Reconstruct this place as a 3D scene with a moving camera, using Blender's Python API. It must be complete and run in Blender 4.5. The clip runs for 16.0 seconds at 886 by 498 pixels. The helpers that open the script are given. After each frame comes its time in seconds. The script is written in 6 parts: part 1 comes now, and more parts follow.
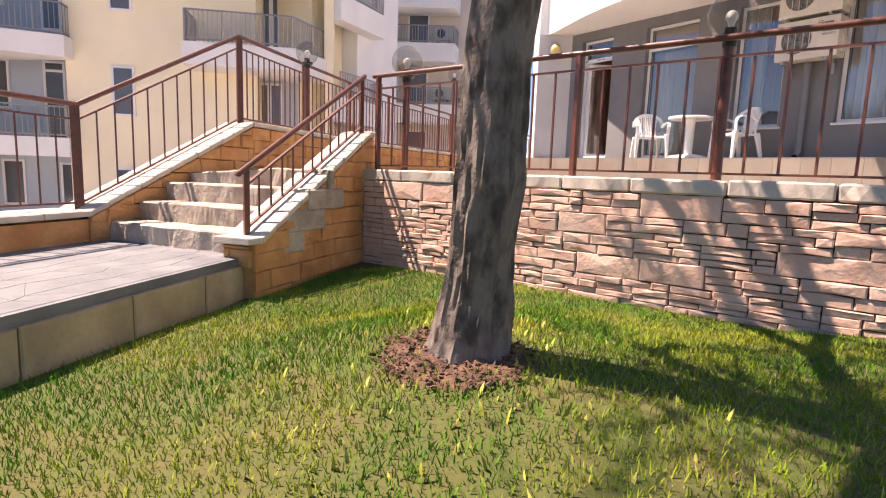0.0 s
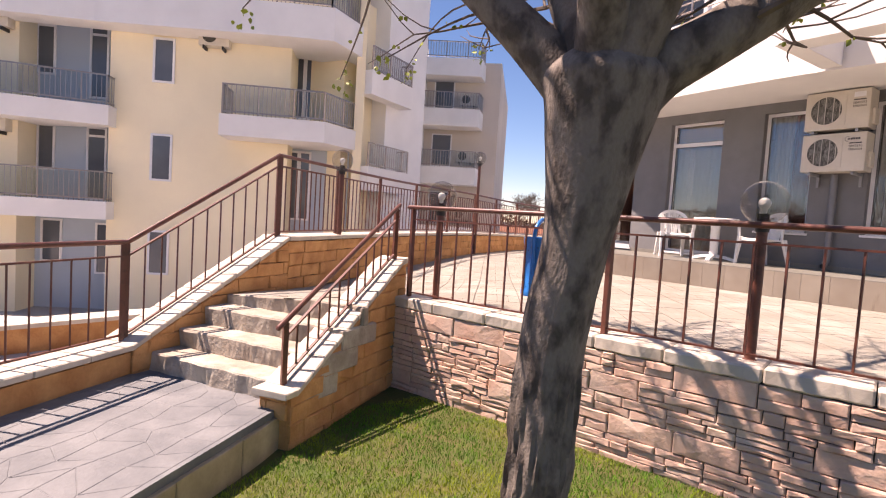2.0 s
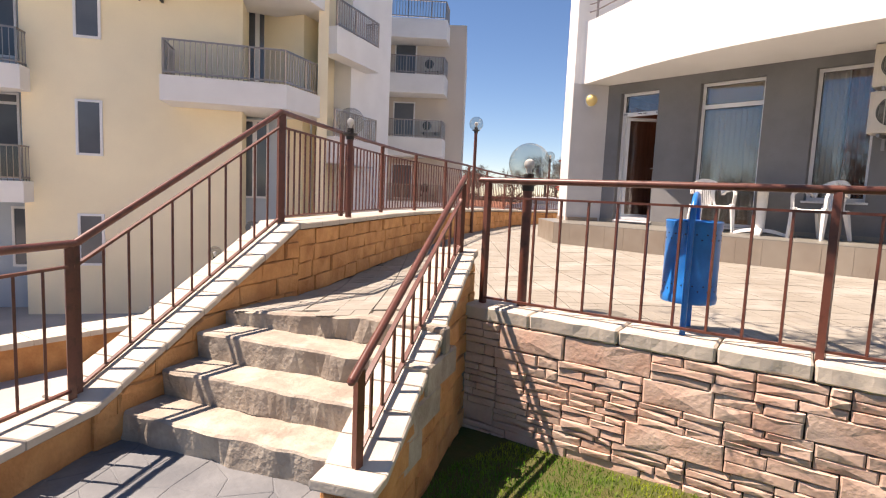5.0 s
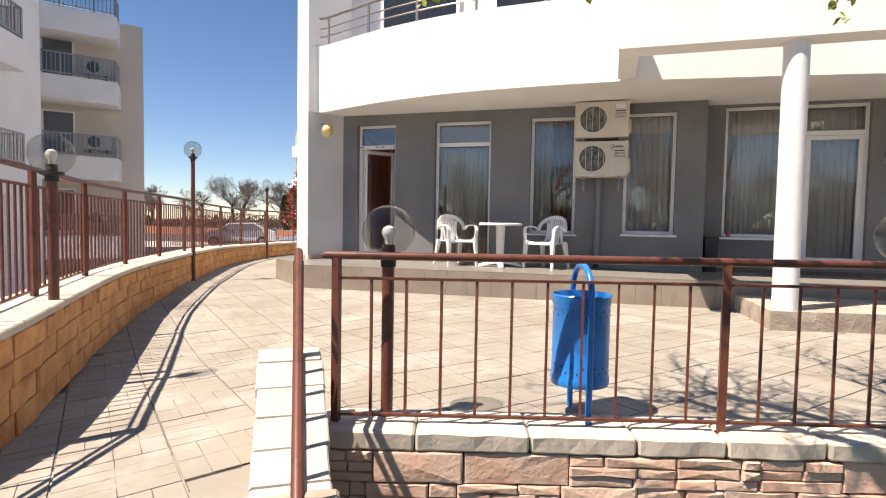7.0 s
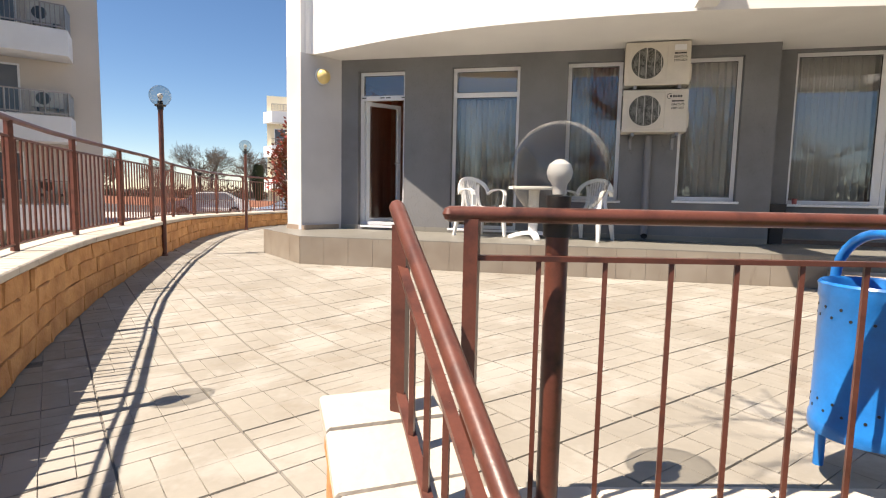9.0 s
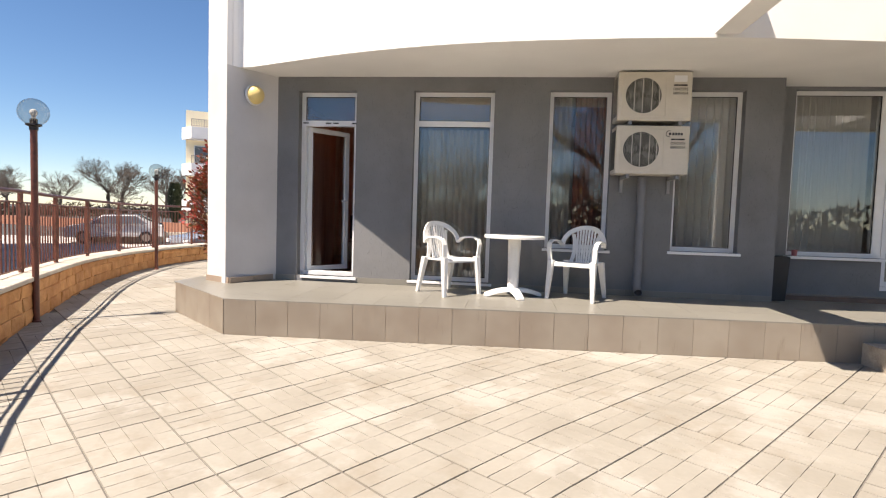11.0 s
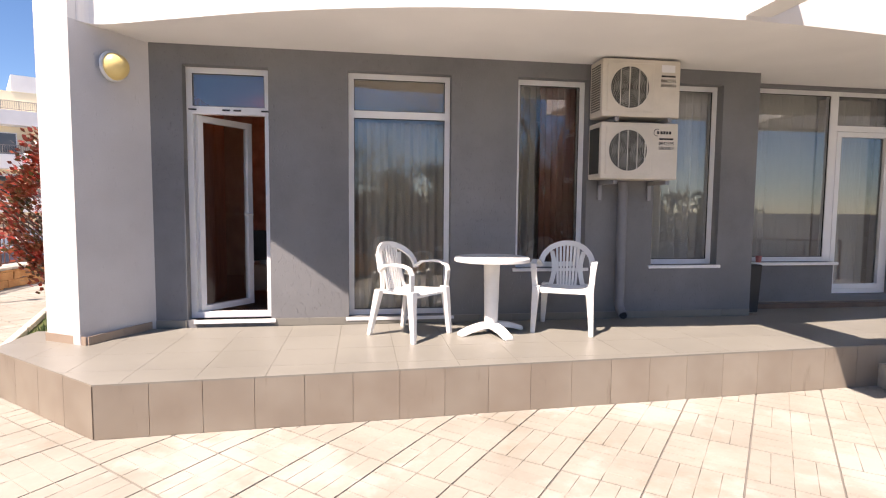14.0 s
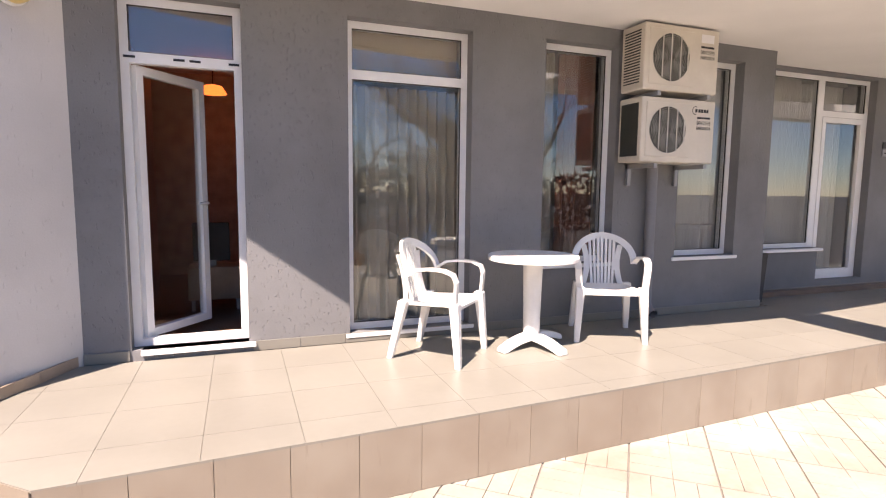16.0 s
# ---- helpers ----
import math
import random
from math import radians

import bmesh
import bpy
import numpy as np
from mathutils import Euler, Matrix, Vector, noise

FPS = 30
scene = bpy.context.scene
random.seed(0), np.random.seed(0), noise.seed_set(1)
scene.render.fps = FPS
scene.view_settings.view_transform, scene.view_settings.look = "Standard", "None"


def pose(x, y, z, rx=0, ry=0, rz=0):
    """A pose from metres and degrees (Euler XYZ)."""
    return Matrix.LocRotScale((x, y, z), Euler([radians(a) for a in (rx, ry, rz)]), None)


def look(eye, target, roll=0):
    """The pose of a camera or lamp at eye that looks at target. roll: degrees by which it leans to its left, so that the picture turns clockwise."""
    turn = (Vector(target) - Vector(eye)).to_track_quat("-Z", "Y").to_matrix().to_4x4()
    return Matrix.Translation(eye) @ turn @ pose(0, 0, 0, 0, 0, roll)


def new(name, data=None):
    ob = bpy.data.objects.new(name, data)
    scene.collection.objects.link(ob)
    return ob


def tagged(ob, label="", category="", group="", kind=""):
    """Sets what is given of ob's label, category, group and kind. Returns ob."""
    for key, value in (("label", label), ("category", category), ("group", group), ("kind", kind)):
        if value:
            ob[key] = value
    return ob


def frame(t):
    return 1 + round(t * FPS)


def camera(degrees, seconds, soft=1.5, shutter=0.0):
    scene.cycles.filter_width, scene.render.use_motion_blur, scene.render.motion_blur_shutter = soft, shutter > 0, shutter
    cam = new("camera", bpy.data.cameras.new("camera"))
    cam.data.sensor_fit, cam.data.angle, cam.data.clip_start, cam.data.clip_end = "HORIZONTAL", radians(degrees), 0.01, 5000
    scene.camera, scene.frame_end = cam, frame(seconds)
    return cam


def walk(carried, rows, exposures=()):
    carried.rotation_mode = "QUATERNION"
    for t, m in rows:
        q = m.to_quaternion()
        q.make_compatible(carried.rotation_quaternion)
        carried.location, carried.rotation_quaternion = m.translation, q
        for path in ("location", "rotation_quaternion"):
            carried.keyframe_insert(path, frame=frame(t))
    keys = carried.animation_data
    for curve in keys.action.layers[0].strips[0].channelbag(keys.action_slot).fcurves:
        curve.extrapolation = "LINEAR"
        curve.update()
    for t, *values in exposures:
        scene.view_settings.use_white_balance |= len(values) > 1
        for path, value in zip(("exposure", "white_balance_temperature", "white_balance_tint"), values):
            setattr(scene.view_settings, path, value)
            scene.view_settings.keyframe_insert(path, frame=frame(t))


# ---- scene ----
cam = camera(78.3, 16.0, soft=1.15)
PATH = [
    (0, (-0.2, 0.16, -0.006), (-1.785, 1.35, -0.278), 2.0),
    (0.5, (-0.191, 0.162, 0.355), (-1.778, 1.349, 0.084), 2.6),
    (1, (-0.15, 0.105, 0.671), (-1.718, 1.325, 0.446), 1.8),
    (1.5, (-0.183, 0.023, 0.771), (-1.762, 1.24, 0.61), 2.5),
    (2, (-0.291, 0.025, 0.805), (-1.929, 1.167, 0.687), 3.6),
    (2.5, (-0.614, 0.145, 0.816), (-2.312, 1.188, 0.645), 1.5),
    (3, (-0.887, 0.161, 0.854), (-2.659, 1.071, 0.678), 0.4),
    (3.2, (-0.993, 0.135, 0.834), (-2.772, 1.033, 0.658), 1.8),
    (5.3, (-2.258, 0.054, 0.774), (-3.643, 1.487, 0.601), 2.4),
    (5.5, (-2.373, 0.047, 0.786), (-3.667, 1.565, 0.643), 2.3),
    (6, (-2.77, 0.089, 0.799), (-3.942, 1.707, 0.697), 1.2),
    (6.5, (-3.1, 0.23, 1.017), (-3.947, 2.038, 0.903), 1.2),
    (7, (-3.435, 0.285, 1.055), (-4.025, 2.194, 0.957), 1.0),
    (7.5, (-3.748, 0.497, 1.033), (-4.247, 2.431, 0.93), 0.2),
    (8, (-4.053, 0.853, 1.016), (-4.563, 2.784, 0.912), 0.8),
    (8.5, (-4.269, 1.085, 0.956), (-4.783, 3.015, 0.846), 0.6),
    (9, (-4.496, 1.367, 0.927), (-4.983, 3.297, 0.729), 1.2),
    (9.5, (-4.724, 1.74, 1.006), (-5.261, 3.656, 0.806), 3.0),
    (10, (-4.998, 2.02, 1.119), (-5.452, 3.965, 1.017), 2.2),
    (10.2, (-5.034, 2.136, 1.087), (-5.373, 4.106, 1.012), 2.3),
    (12.3, (-5.573, 3.203, 1.625), (-5.758, 5.176, 1.356), 1.1),
    (12.5, (-5.614, 3.28, 1.63), (-5.81, 5.25, 1.351), 0.3),
    (13, (-5.774, 3.647, 1.558), (-5.928, 5.63, 1.346), 1.8),
    (13.5, (-6.058, 3.793, 1.54), (-5.94, 5.783, 1.387), 0.2),
    (14, (-6.307, 4.032, 1.497), (-6.011, 6.005, 1.349), 0.5),
    (14.5, (-6.501, 4.384, 1.512), (-6.119, 6.342, 1.364), 0.5),
    (15, (-6.756, 4.675, 1.524), (-6.21, 6.593, 1.371), 0.9),
    (15.5, (-6.962, 4.895, 1.52), (-6.249, 6.752, 1.307), 1.6),
    (16, (-7.212, 5.266, 1.539), (-6.513, 7.127, 1.325), 0.6),
]
walk(cam, [(t, look(eye, target, roll)) for t, eye, target, roll in PATH], [(0, 1.5, 7700, 32), (1, 1.25, 7600, 36), (3, 1.25, 7600, 30), (6, 1.05, 7300, 20), (10, 1.08, 7100, 15), (13, 1.15, 6900, 20), (16, 1.62, 7200, 26)])

# ---- sky, sun ----
SUN_AZ, SUN_EL = radians(223), radians(61)
world = bpy.data.worlds.new("sky")
scene.world = world
world.use_nodes = True
wn = world.node_tree
sky = wn.nodes.new("ShaderNodeTexSky")
sky.sky_type, sky.sun_disc = "NISHITA", False
sky.sun_elevation, sky.sun_rotation = SUN_EL, radians(90) - SUN_AZ
sky.air_density, sky.dust_density, sky.ozone_density = 1.0, 0.0, 3.2
sky.altitude = 1500
wn.nodes["Background"].inputs[1].default_value = 0.08
deep = wn.nodes.new("ShaderNodeHueSaturation")
deep.inputs["Saturation"].default_value, deep.inputs["Value"].default_value = 1.15, 0.92
wn.links.new(sky.outputs[0], deep.inputs["Color"])
wn.links.new(deep.outputs[0], wn.nodes["Background"].inputs[0])
sun = new("sun", bpy.data.lights.new("sun", "SUN"))
sun.data.energy, sun.data.angle, sun.data.color = 5.0, radians(0.53), (1.0, 0.935, 0.835)
sun.matrix_world = look((0, 0, 0), (-math.cos(SUN_EL) * math.cos(SUN_AZ), -math.cos(SUN_EL) * math.sin(SUN_AZ), -math.sin(SUN_EL)))


# ---- materials ----
def mat(name, color, rough=0.8, metal=0.0, var=0.12, scale=6.0, fine=60.0, bump=0.15, dist=0.01, color2=None, island=0.0, obj=0.0, spec=0.5, trans=0.0, stretch=(1, 1, 1), mixlo=0.35, mixhi=0.65):
    m = bpy.data.materials.new(name)
    m.use_nodes = True
    nt = m.node_tree
    n, l = nt.nodes, nt.links
    b = n["Principled BSDF"]
    tc = n.new("ShaderNodeTexCoord")
    mp = n.new("ShaderNodeMapping")
    mp.inputs["Scale"].default_value = stretch
    geo = n.new("ShaderNodeNewGeometry")
    l.new(geo.outputs["Position"], mp.inputs[0])
    n1 = n.new("ShaderNodeTexNoise")
    n1.inputs["Scale"].default_value, n1.inputs["Detail"].default_value = scale, 4
    n2 = n.new("ShaderNodeTexNoise")
    n2.inputs["Scale"].default_value, n2.inputs["Detail"].default_value = fine, 3
    l.new(mp.outputs[0], n1.inputs[0])
    l.new(mp.outputs[0], n2.inputs[0])
    c2 = color2 or tuple(c * (1 - 2.2 * var) for c in color)
    ramp = n.new("ShaderNodeMapRange")
    ramp.inputs[1].default_value, ramp.inputs[2].default_value = mixlo, mixhi
    l.new(n1.outputs[0], ramp.inputs[0])
    mix = n.new("ShaderNodeMix")
    mix.data_type = "RGBA"
    mix.inputs[6].default_value, mix.inputs[7].default_value = (*color, 1), (*c2, 1)
    l.new(ramp.outputs[0], mix.inputs[0])
    val = n.new("ShaderNodeHueSaturation")
    l.new(mix.outputs[2], val.inputs["Color"])
    acc = n.new("ShaderNodeMath")
    acc.operation = "MULTIPLY_ADD"
    acc.inputs[1].default_value, acc.inputs[2].default_value = var * 1.6, 1 - var * 0.8
    l.new(n2.outputs[0], acc.inputs[0])
    last = acc
    for amount, node, out in ((island, geo, "Random Per Island"), (obj, None, "Random")):
        if amount:
            src = node or n.new("ShaderNodeObjectInfo")
            a = n.new("ShaderNodeMath")
            a.operation = "MULTIPLY_ADD"
            a.inputs[1].default_value = amount
            l.new(src.outputs[out], a.inputs[0])
            l.new(last.outputs[0], a.inputs[2])
            s2 = n.new("ShaderNodeMath")
            s2.operation = "SUBTRACT"
            s2.inputs[1].default_value = amount / 2
            l.new(a.outputs[0], s2.inputs[0])
            last = s2
    l.new(last.outputs[0], val.inputs["Value"])
    l.new(val.outputs[0], b.inputs["Base Color"])
    b.inputs["Roughness"].default_value, b.inputs["Metallic"].default_value = rough, metal
    b.inputs["Specular IOR Level"].default_value = spec
    if bump:
        bp = n.new("ShaderNodeBump")
        bp.inputs["Strength"].default_value, bp.inputs["Distance"].default_value = bump, dist
        ad = n.new("ShaderNodeMath")
        ad.operation = "MULTIPLY_ADD"
        ad.inputs[1].default_value = 0.4
        l.new(n2.outputs[0], ad.inputs[0])
        l.new(n1.outputs[0], ad.inputs[2])
        l.new(ad.outputs[0], bp.inputs["Height"])
        l.new(bp.outputs[0], b.inputs["Normal"])
    return m


def glass(name, tint=(1, 1, 1), base=0.04, edge=0.75):
    m = bpy.data.materials.new(name)
    m.use_nodes = True
    n, l = m.node_tree.nodes, m.node_tree.links
    n.remove(n["Principled BSDF"])
    out = n["Material Output"]
    tr, gl, mx, lw = n.new("ShaderNodeBsdfTransparent"), n.new("ShaderNodeBsdfGlossy"), n.new("ShaderNodeMixShader"), n.new("ShaderNodeLayerWeight")
    pw, ma = n.new("ShaderNodeMath"), n.new("ShaderNodeMath")
    pw.operation, ma.operation = "POWER", "MULTIPLY_ADD"
    pw.inputs[1].default_value, ma.inputs[1].default_value, ma.inputs[2].default_value = 4.0, edge, base
    tr.inputs[0].default_value = (*tint, 1)
    gl.inputs["Roughness"].default_value = 0.0
    l.new(lw.outputs["Facing"], pw.inputs[0])
    l.new(pw.outputs[0], ma.inputs[0])
    l.new(ma.outputs[0], mx.inputs[0])
    l.new(tr.outputs[0], mx.inputs[1])
    l.new(gl.outputs[0], mx.inputs[2])
    l.new(mx.outputs[0], out.inputs[0])
    return m


def stain(m, color, scale, lo, hi, amount=1.0, stretch=(1, 1, 1), detail=6):
    """Patches of another colour laid over a material's base colour."""
    n, l = m.node_tree.nodes, m.node_tree.links
    b = n["Principled BSDF"]
    old = b.inputs["Base Color"].links[0].from_socket
    geo, mp, tx, rg, mix = n.new("ShaderNodeNewGeometry"), n.new("ShaderNodeMapping"), n.new("ShaderNodeTexNoise"), n.new("ShaderNodeMapRange"), n.new("ShaderNodeMix")
    mp.inputs["Scale"].default_value = stretch
    mp.inputs["Location"].default_value = (scale * 1.7, 3.1, 0.7)
    tx.inputs["Scale"].default_value, tx.inputs["Detail"].default_value, tx.inputs["Roughness"].default_value = scale, detail, 0.65
    rg.inputs[1].default_value, rg.inputs[2].default_value, rg.inputs[4].default_value = lo, hi, amount
    mix.data_type = "RGBA"
    mix.inputs[7].default_value = (*color, 1)
    l.new(geo.outputs["Position"], mp.inputs[0])
    l.new(mp.outputs[0], tx.inputs[0])
    l.new(tx.outputs[0], rg.inputs[0])
    l.new(rg.outputs[0], mix.inputs[0])
    l.new(old, mix.inputs[6])
    l.new(mix.outputs[2], b.inputs["Base Color"])
    return m


def pits(m, scale, lo, hi, depth, stretch=(1, 1, 0.4)):
    """Short worm-like grooves dragged into the render, added to the relief."""
    n, l = m.node_tree.nodes, m.node_tree.links
    b = n["Principled BSDF"]
    old = b.inputs["Normal"].links[0].from_socket
    geo, mp, tx, rg, bp = n.new("ShaderNodeNewGeometry"), n.new("ShaderNodeMapping"), n.new("ShaderNodeTexNoise"), n.new("ShaderNodeMapRange"), n.new("ShaderNodeBump")
    mp.inputs["Scale"].default_value = stretch
    tx.inputs["Scale"].default_value, tx.inputs["Detail"].default_value = scale, 1.5
    rg.inputs[1].default_value, rg.inputs[2].default_value, rg.inputs[3].default_value, rg.inputs[4].default_value = lo, hi, 1, 0
    bp.inputs["Strength"].default_value, bp.inputs["Distance"].default_value = 1.0, depth
    l.new(geo.outputs["Position"], mp.inputs[0])
    l.new(mp.outputs[0], tx.inputs[0])
    l.new(tx.outputs[0], rg.inputs[0])
    l.new(rg.outputs[0], bp.inputs["Height"])
    l.new(old, bp.inputs["Normal"])
    l.new(bp.outputs[0], b.inputs["Normal"])
    return m


WHITE = mat("white_render", (0.80, 0.79, 0.77), 0.85, var=0.03, scale=1.2, fine=140, bump=0.25, dist=0.004)
GREY = mat("grey_render", (0.195, 0.197, 0.200), 0.9, var=0.09, scale=1.5, fine=95, bump=0.55, dist=0.006)
# white render toned down, the shade under the balcony put into its colour
WHITE_SHADED = mat("shaded_white_render", (0.63, 0.615, 0.61), 0.9, var=0.05, scale=1.5, fine=95, bump=0.5, dist=0.006)
YELLOW = mat("yellow_render", (0.92, 0.81, 0.58), 0.9, var=0.04, scale=0.6, fine=40, bump=0.1)
BLUE = mat("blue_render", (0.46, 0.53, 0.60), 0.9, var=0.04, scale=0.6, fine=40, bump=0.1)
BEIGE = mat("beige_render", (0.62, 0.55, 0.47), 0.9, var=0.04, scale=0.6, fine=40, bump=0.1)
KERBM = mat("buff_kerb_stone", (0.42, 0.335, 0.225), 0.9, var=0.12, scale=4, fine=40, bump=0.6, dist=0.012, color2=(0.30, 0.235, 0.15), island=0.1)
PVC = mat("white_plastic_frame", (0.78, 0.78, 0.78), 0.35, var=0.02, bump=0)
CHAIRM = mat("white_garden_plastic", (0.80, 0.79, 0.76), 0.42, var=0.03, scale=9, fine=60, bump=0.03)
IRON = mat("brown_painted_iron", (0.125, 0.042, 0.028), 0.38, var=0.22, scale=14, fine=120, bump=0.25, dist=0.003, color2=(0.055, 0.02, 0.015), mixlo=0.5, mixhi=0.75)
CAPM = mat("pale_capping_stone", (0.545, 0.485, 0.405), 0.85, var=0.07, scale=5, fine=50, bump=0.5, dist=0.01, island=0.10, obj=0.1)
CLAD = mat("pink_cast_stone", (0.63, 0.40, 0.30), 0.88, var=0.14, scale=4.0, fine=45, bump=0.8, dist=0.012, color2=(0.64, 0.475, 0.375), island=0.22, obj=0.12)
OCHRE = mat("ochre_cast_stone", (0.62, 0.325, 0.13), 0.88, var=0.16, scale=4.5, fine=42, bump=1.0, dist=0.016, color2=(0.46, 0.21, 0.075), island=0.14, obj=0.16)
JOINT = mat("dark_joint", (0.10, 0.075, 0.06), 0.95, var=0.2, bump=0.3)
STEPM = mat("worn_step_concrete", (0.40, 0.345, 0.28), 0.9, var=0.14, scale=5, fine=38, bump=0.9, dist=0.02, color2=(0.27, 0.225, 0.18))
TERR = mat("printed_terrace_concrete", (0.242, 0.222, 0.184), 0.85, var=0.10, scale=1.6, fine=30, bump=0.3, dist=0.006, color2=(0.292, 0.272, 0.231), obj=0.06, island=0.05)
TJOINT = mat("terrace_joint", (0.17, 0.155, 0.135), 0.95, var=0.1, bump=0.2)
PATHM = mat("grey_printed_path", (0.122, 0.129, 0.136), 0.75, var=0.13, scale=3.4, fine=34, bump=0.7, dist=0.012, color2=(0.178, 0.184, 0.188), island=0.08)
SLAB = mat("beige_porcelain", (0.222, 0.211, 0.181), 0.38, var=0.05, scale=1.8, fine=25, bump=0.05, island=0.05, obj=0.05)
SKIRT = mat("brown_porcelain", (0.36, 0.28, 0.215), 0.42, var=0.08, scale=3, fine=25, bump=0.05, obj=0.08)
GROUT = mat("pale_grout", (0.36, 0.325, 0.275), 0.9, bump=0)
EARTH = mat("lawn_soil", (0.085, 0.075, 0.022), 0.95, var=0.25, scale=5, fine=50, bump=0.6, dist=0.02, color2=(0.05, 0.075, 0.012))
ASPH = mat("asphalt", (0.07, 0.068, 0.066), 0.9, var=0.12, scale=1.2, fine=60, bump=0.3)
PAVE = mat("pale_paving", (0.46, 0.43, 0.40), 0.9, var=0.08, scale=1.0, fine=20, bump=0.2)
GLASS = glass("window_glass", (0.90, 0.91, 0.90), 0.10)
GLOBEM = glass("clear_globe", (0.80, 0.795, 0.775), 0.045, 0.6)
RAILGLASS = glass("grey_rail_glass", (0.74, 0.74, 0.73), 0.05)
ROOM = mat("room_plaster", (0.60, 0.54, 0.47), 0.9, bump=0)
DARK = mat("dark_plastic", (0.02, 0.018, 0.018), 0.5, bump=0.05)
pits(GREY, 55, 0.62, 0.67, 0.0028)
pits(WHITE_SHADED, 40, 0.68, 0.72, 0.002)
stain(GREY, (0.225, 0.225, 0.235), 1.1, 0.45, 0.7, 0.6)
stain(TERR, (0.37, 0.352, 0.315), 1.3, 0.52, 0.60, 0.5)
stain(TERR, (0.20, 0.165, 0.12), 2.2, 0.56, 0.70, 0.5)
stain(STEPM, (0.50, 0.45, 0.37), 2.5, 0.48, 0.6, 0.7)
stain(CLAD, (0.42, 0.25, 0.17), 6.0, 0.56, 0.68, 0.5)
stain(CAPM, (0.46, 0.39, 0.31), 7.0, 0.58, 0.72, 0.4)
stain(KERBM, (0.24, 0.20, 0.13), 3.0, 0.5, 0.66, 0.6)
LEAFG = mat("young_leaf", (0.36, 0.42, 0.05), 0.5, var=0.2, scale=8, island=0.3, bump=0)


# ---- builders ----
def box(bm, x0, x1, y0, y1, z0, z1, m=None):
    vs = [bm.verts.new((x, y, z)) for z in (z0, z1) for x, y in ((x0, y0), (x1, y0), (x1, y1), (x0, y1))]
    for f in ((3, 2, 1, 0), (4, 5, 6, 7), (0, 1, 5, 4), (1, 2, 6, 5), (2, 3, 7, 6), (3, 0, 4, 7)):
        bm.faces.new([vs[i] for i in f])
    if m is not None:
        for v in vs:
            v.co = m @ v.co
    return vs


def bevelled(bm, width, segments=2):
    bmesh.ops.bevel(bm, geom=bm.edges[:], offset=width, segments=segments, affect="EDGES", profile=0.5)
    return bm


def tube(bm, pts, r, n=10, cap=True):
    pts = [Vector(p) for p in pts]
    rs = r if isinstance(r, (list, tuple)) else [r] * len(pts)
    rings, side = [], None
    for i, p in enumerate(pts):
        d = (pts[min(i + 1, len(pts) - 1)] - pts[max(i - 1, 0)]).normalized()
        ref = side if side is not None else (Vector((0, 0, 1)) if abs(d.z) < 0.9 else Vector((1, 0, 0)))
        a = (ref - d * ref.dot(d)).normalized()
        side = a
        b = d.cross(a)
        rings.append([bm.verts.new(p + (a * math.cos(2 * math.pi * k / n) + b * math.sin(2 * math.pi * k / n)) * rs[i]) for k in range(n)])
    for s, e in zip(rings, rings[1:]):
        for k in range(n):
            bm.faces.new((s[k], s[(k + 1) % n], e[(k + 1) % n], e[k])).smooth = n > 5
    if cap:
        bm.faces.new(rings[0][::-1])
        bm.faces.new(rings[-1])
    return rings


def lathe(bm, profile, n=24, centre=(0, 0, 0)):
    cx, cy, cz = centre
    rings = [[bm.verts.new((cx + r * math.cos(2 * math.pi * k / n), cy + r * math.sin(2 * math.pi * k / n), cz + z)) for k in range(n)] if r > 1e-6 else [bm.verts.new((cx, cy, cz + z))] for r, z in profile]
    for s, e in zip(rings, rings[1:]):
        for k in range(n):
            a = [s[k % len(s)], s[(k + 1) % len(s)], e[(k + 1) % len(e)], e[k % len(e)]]
            u = list(dict.fromkeys(a))
            if len(u) > 2:
                bm.faces.new(u).smooth = True


def prism(bm, poly, z0, z1):
    """A closed prism over a plan outline; z0 and z1 may be lists."""
    n = len(poly)
    lo = [bm.verts.new((*p, z0[i] if isinstance(z0, list) else z0)) for i, p in enumerate(poly)]
    hi = [bm.verts.new((*p, z1[i] if isinstance(z1, list) else z1)) for i, p in enumerate(poly)]
    bm.faces.new(lo[::-1])
    bm.faces.new(hi)
    for i in range(n):
        bm.faces.new((lo[i], lo[(i + 1) % n], hi[(i + 1) % n], hi[i]))


def part(name, bm, material, parent=None, label="", kind="", category="", smooth=False):
    bmesh.ops.recalc_face_normals(bm, faces=bm.faces[:])
    me = bpy.data.meshes.new(name)
    bm.to_mesh(me)
    bm.free()
    me.materials.append(material)
    if any(p.use_smooth for p in me.polygons):
        me.set_sharp_from_angle(angle=radians(38))
    ob = new(name, me)
    if parent is not None:
        ob.parent = parent
    return tagged(ob, label, category, "", kind)


def thing(name, label, category, group="", kind="", m=None):
    ob = tagged(new(name), label, category, group, kind)
    if m is not None:
        ob.matrix_basis = m
    return ob


def offset(line, d):
    """A plan line moved d to its left."""
    out = []
    for i, p in enumerate(line):
        a, b = Vector(line[max(i - 1, 0)][:2]), Vector(line[min(i + 1, len(line) - 1)][:2])
        t = (b - a).normalized()
        out.append((p[0] - t.y * d, p[1] + t.x * d))
    return out


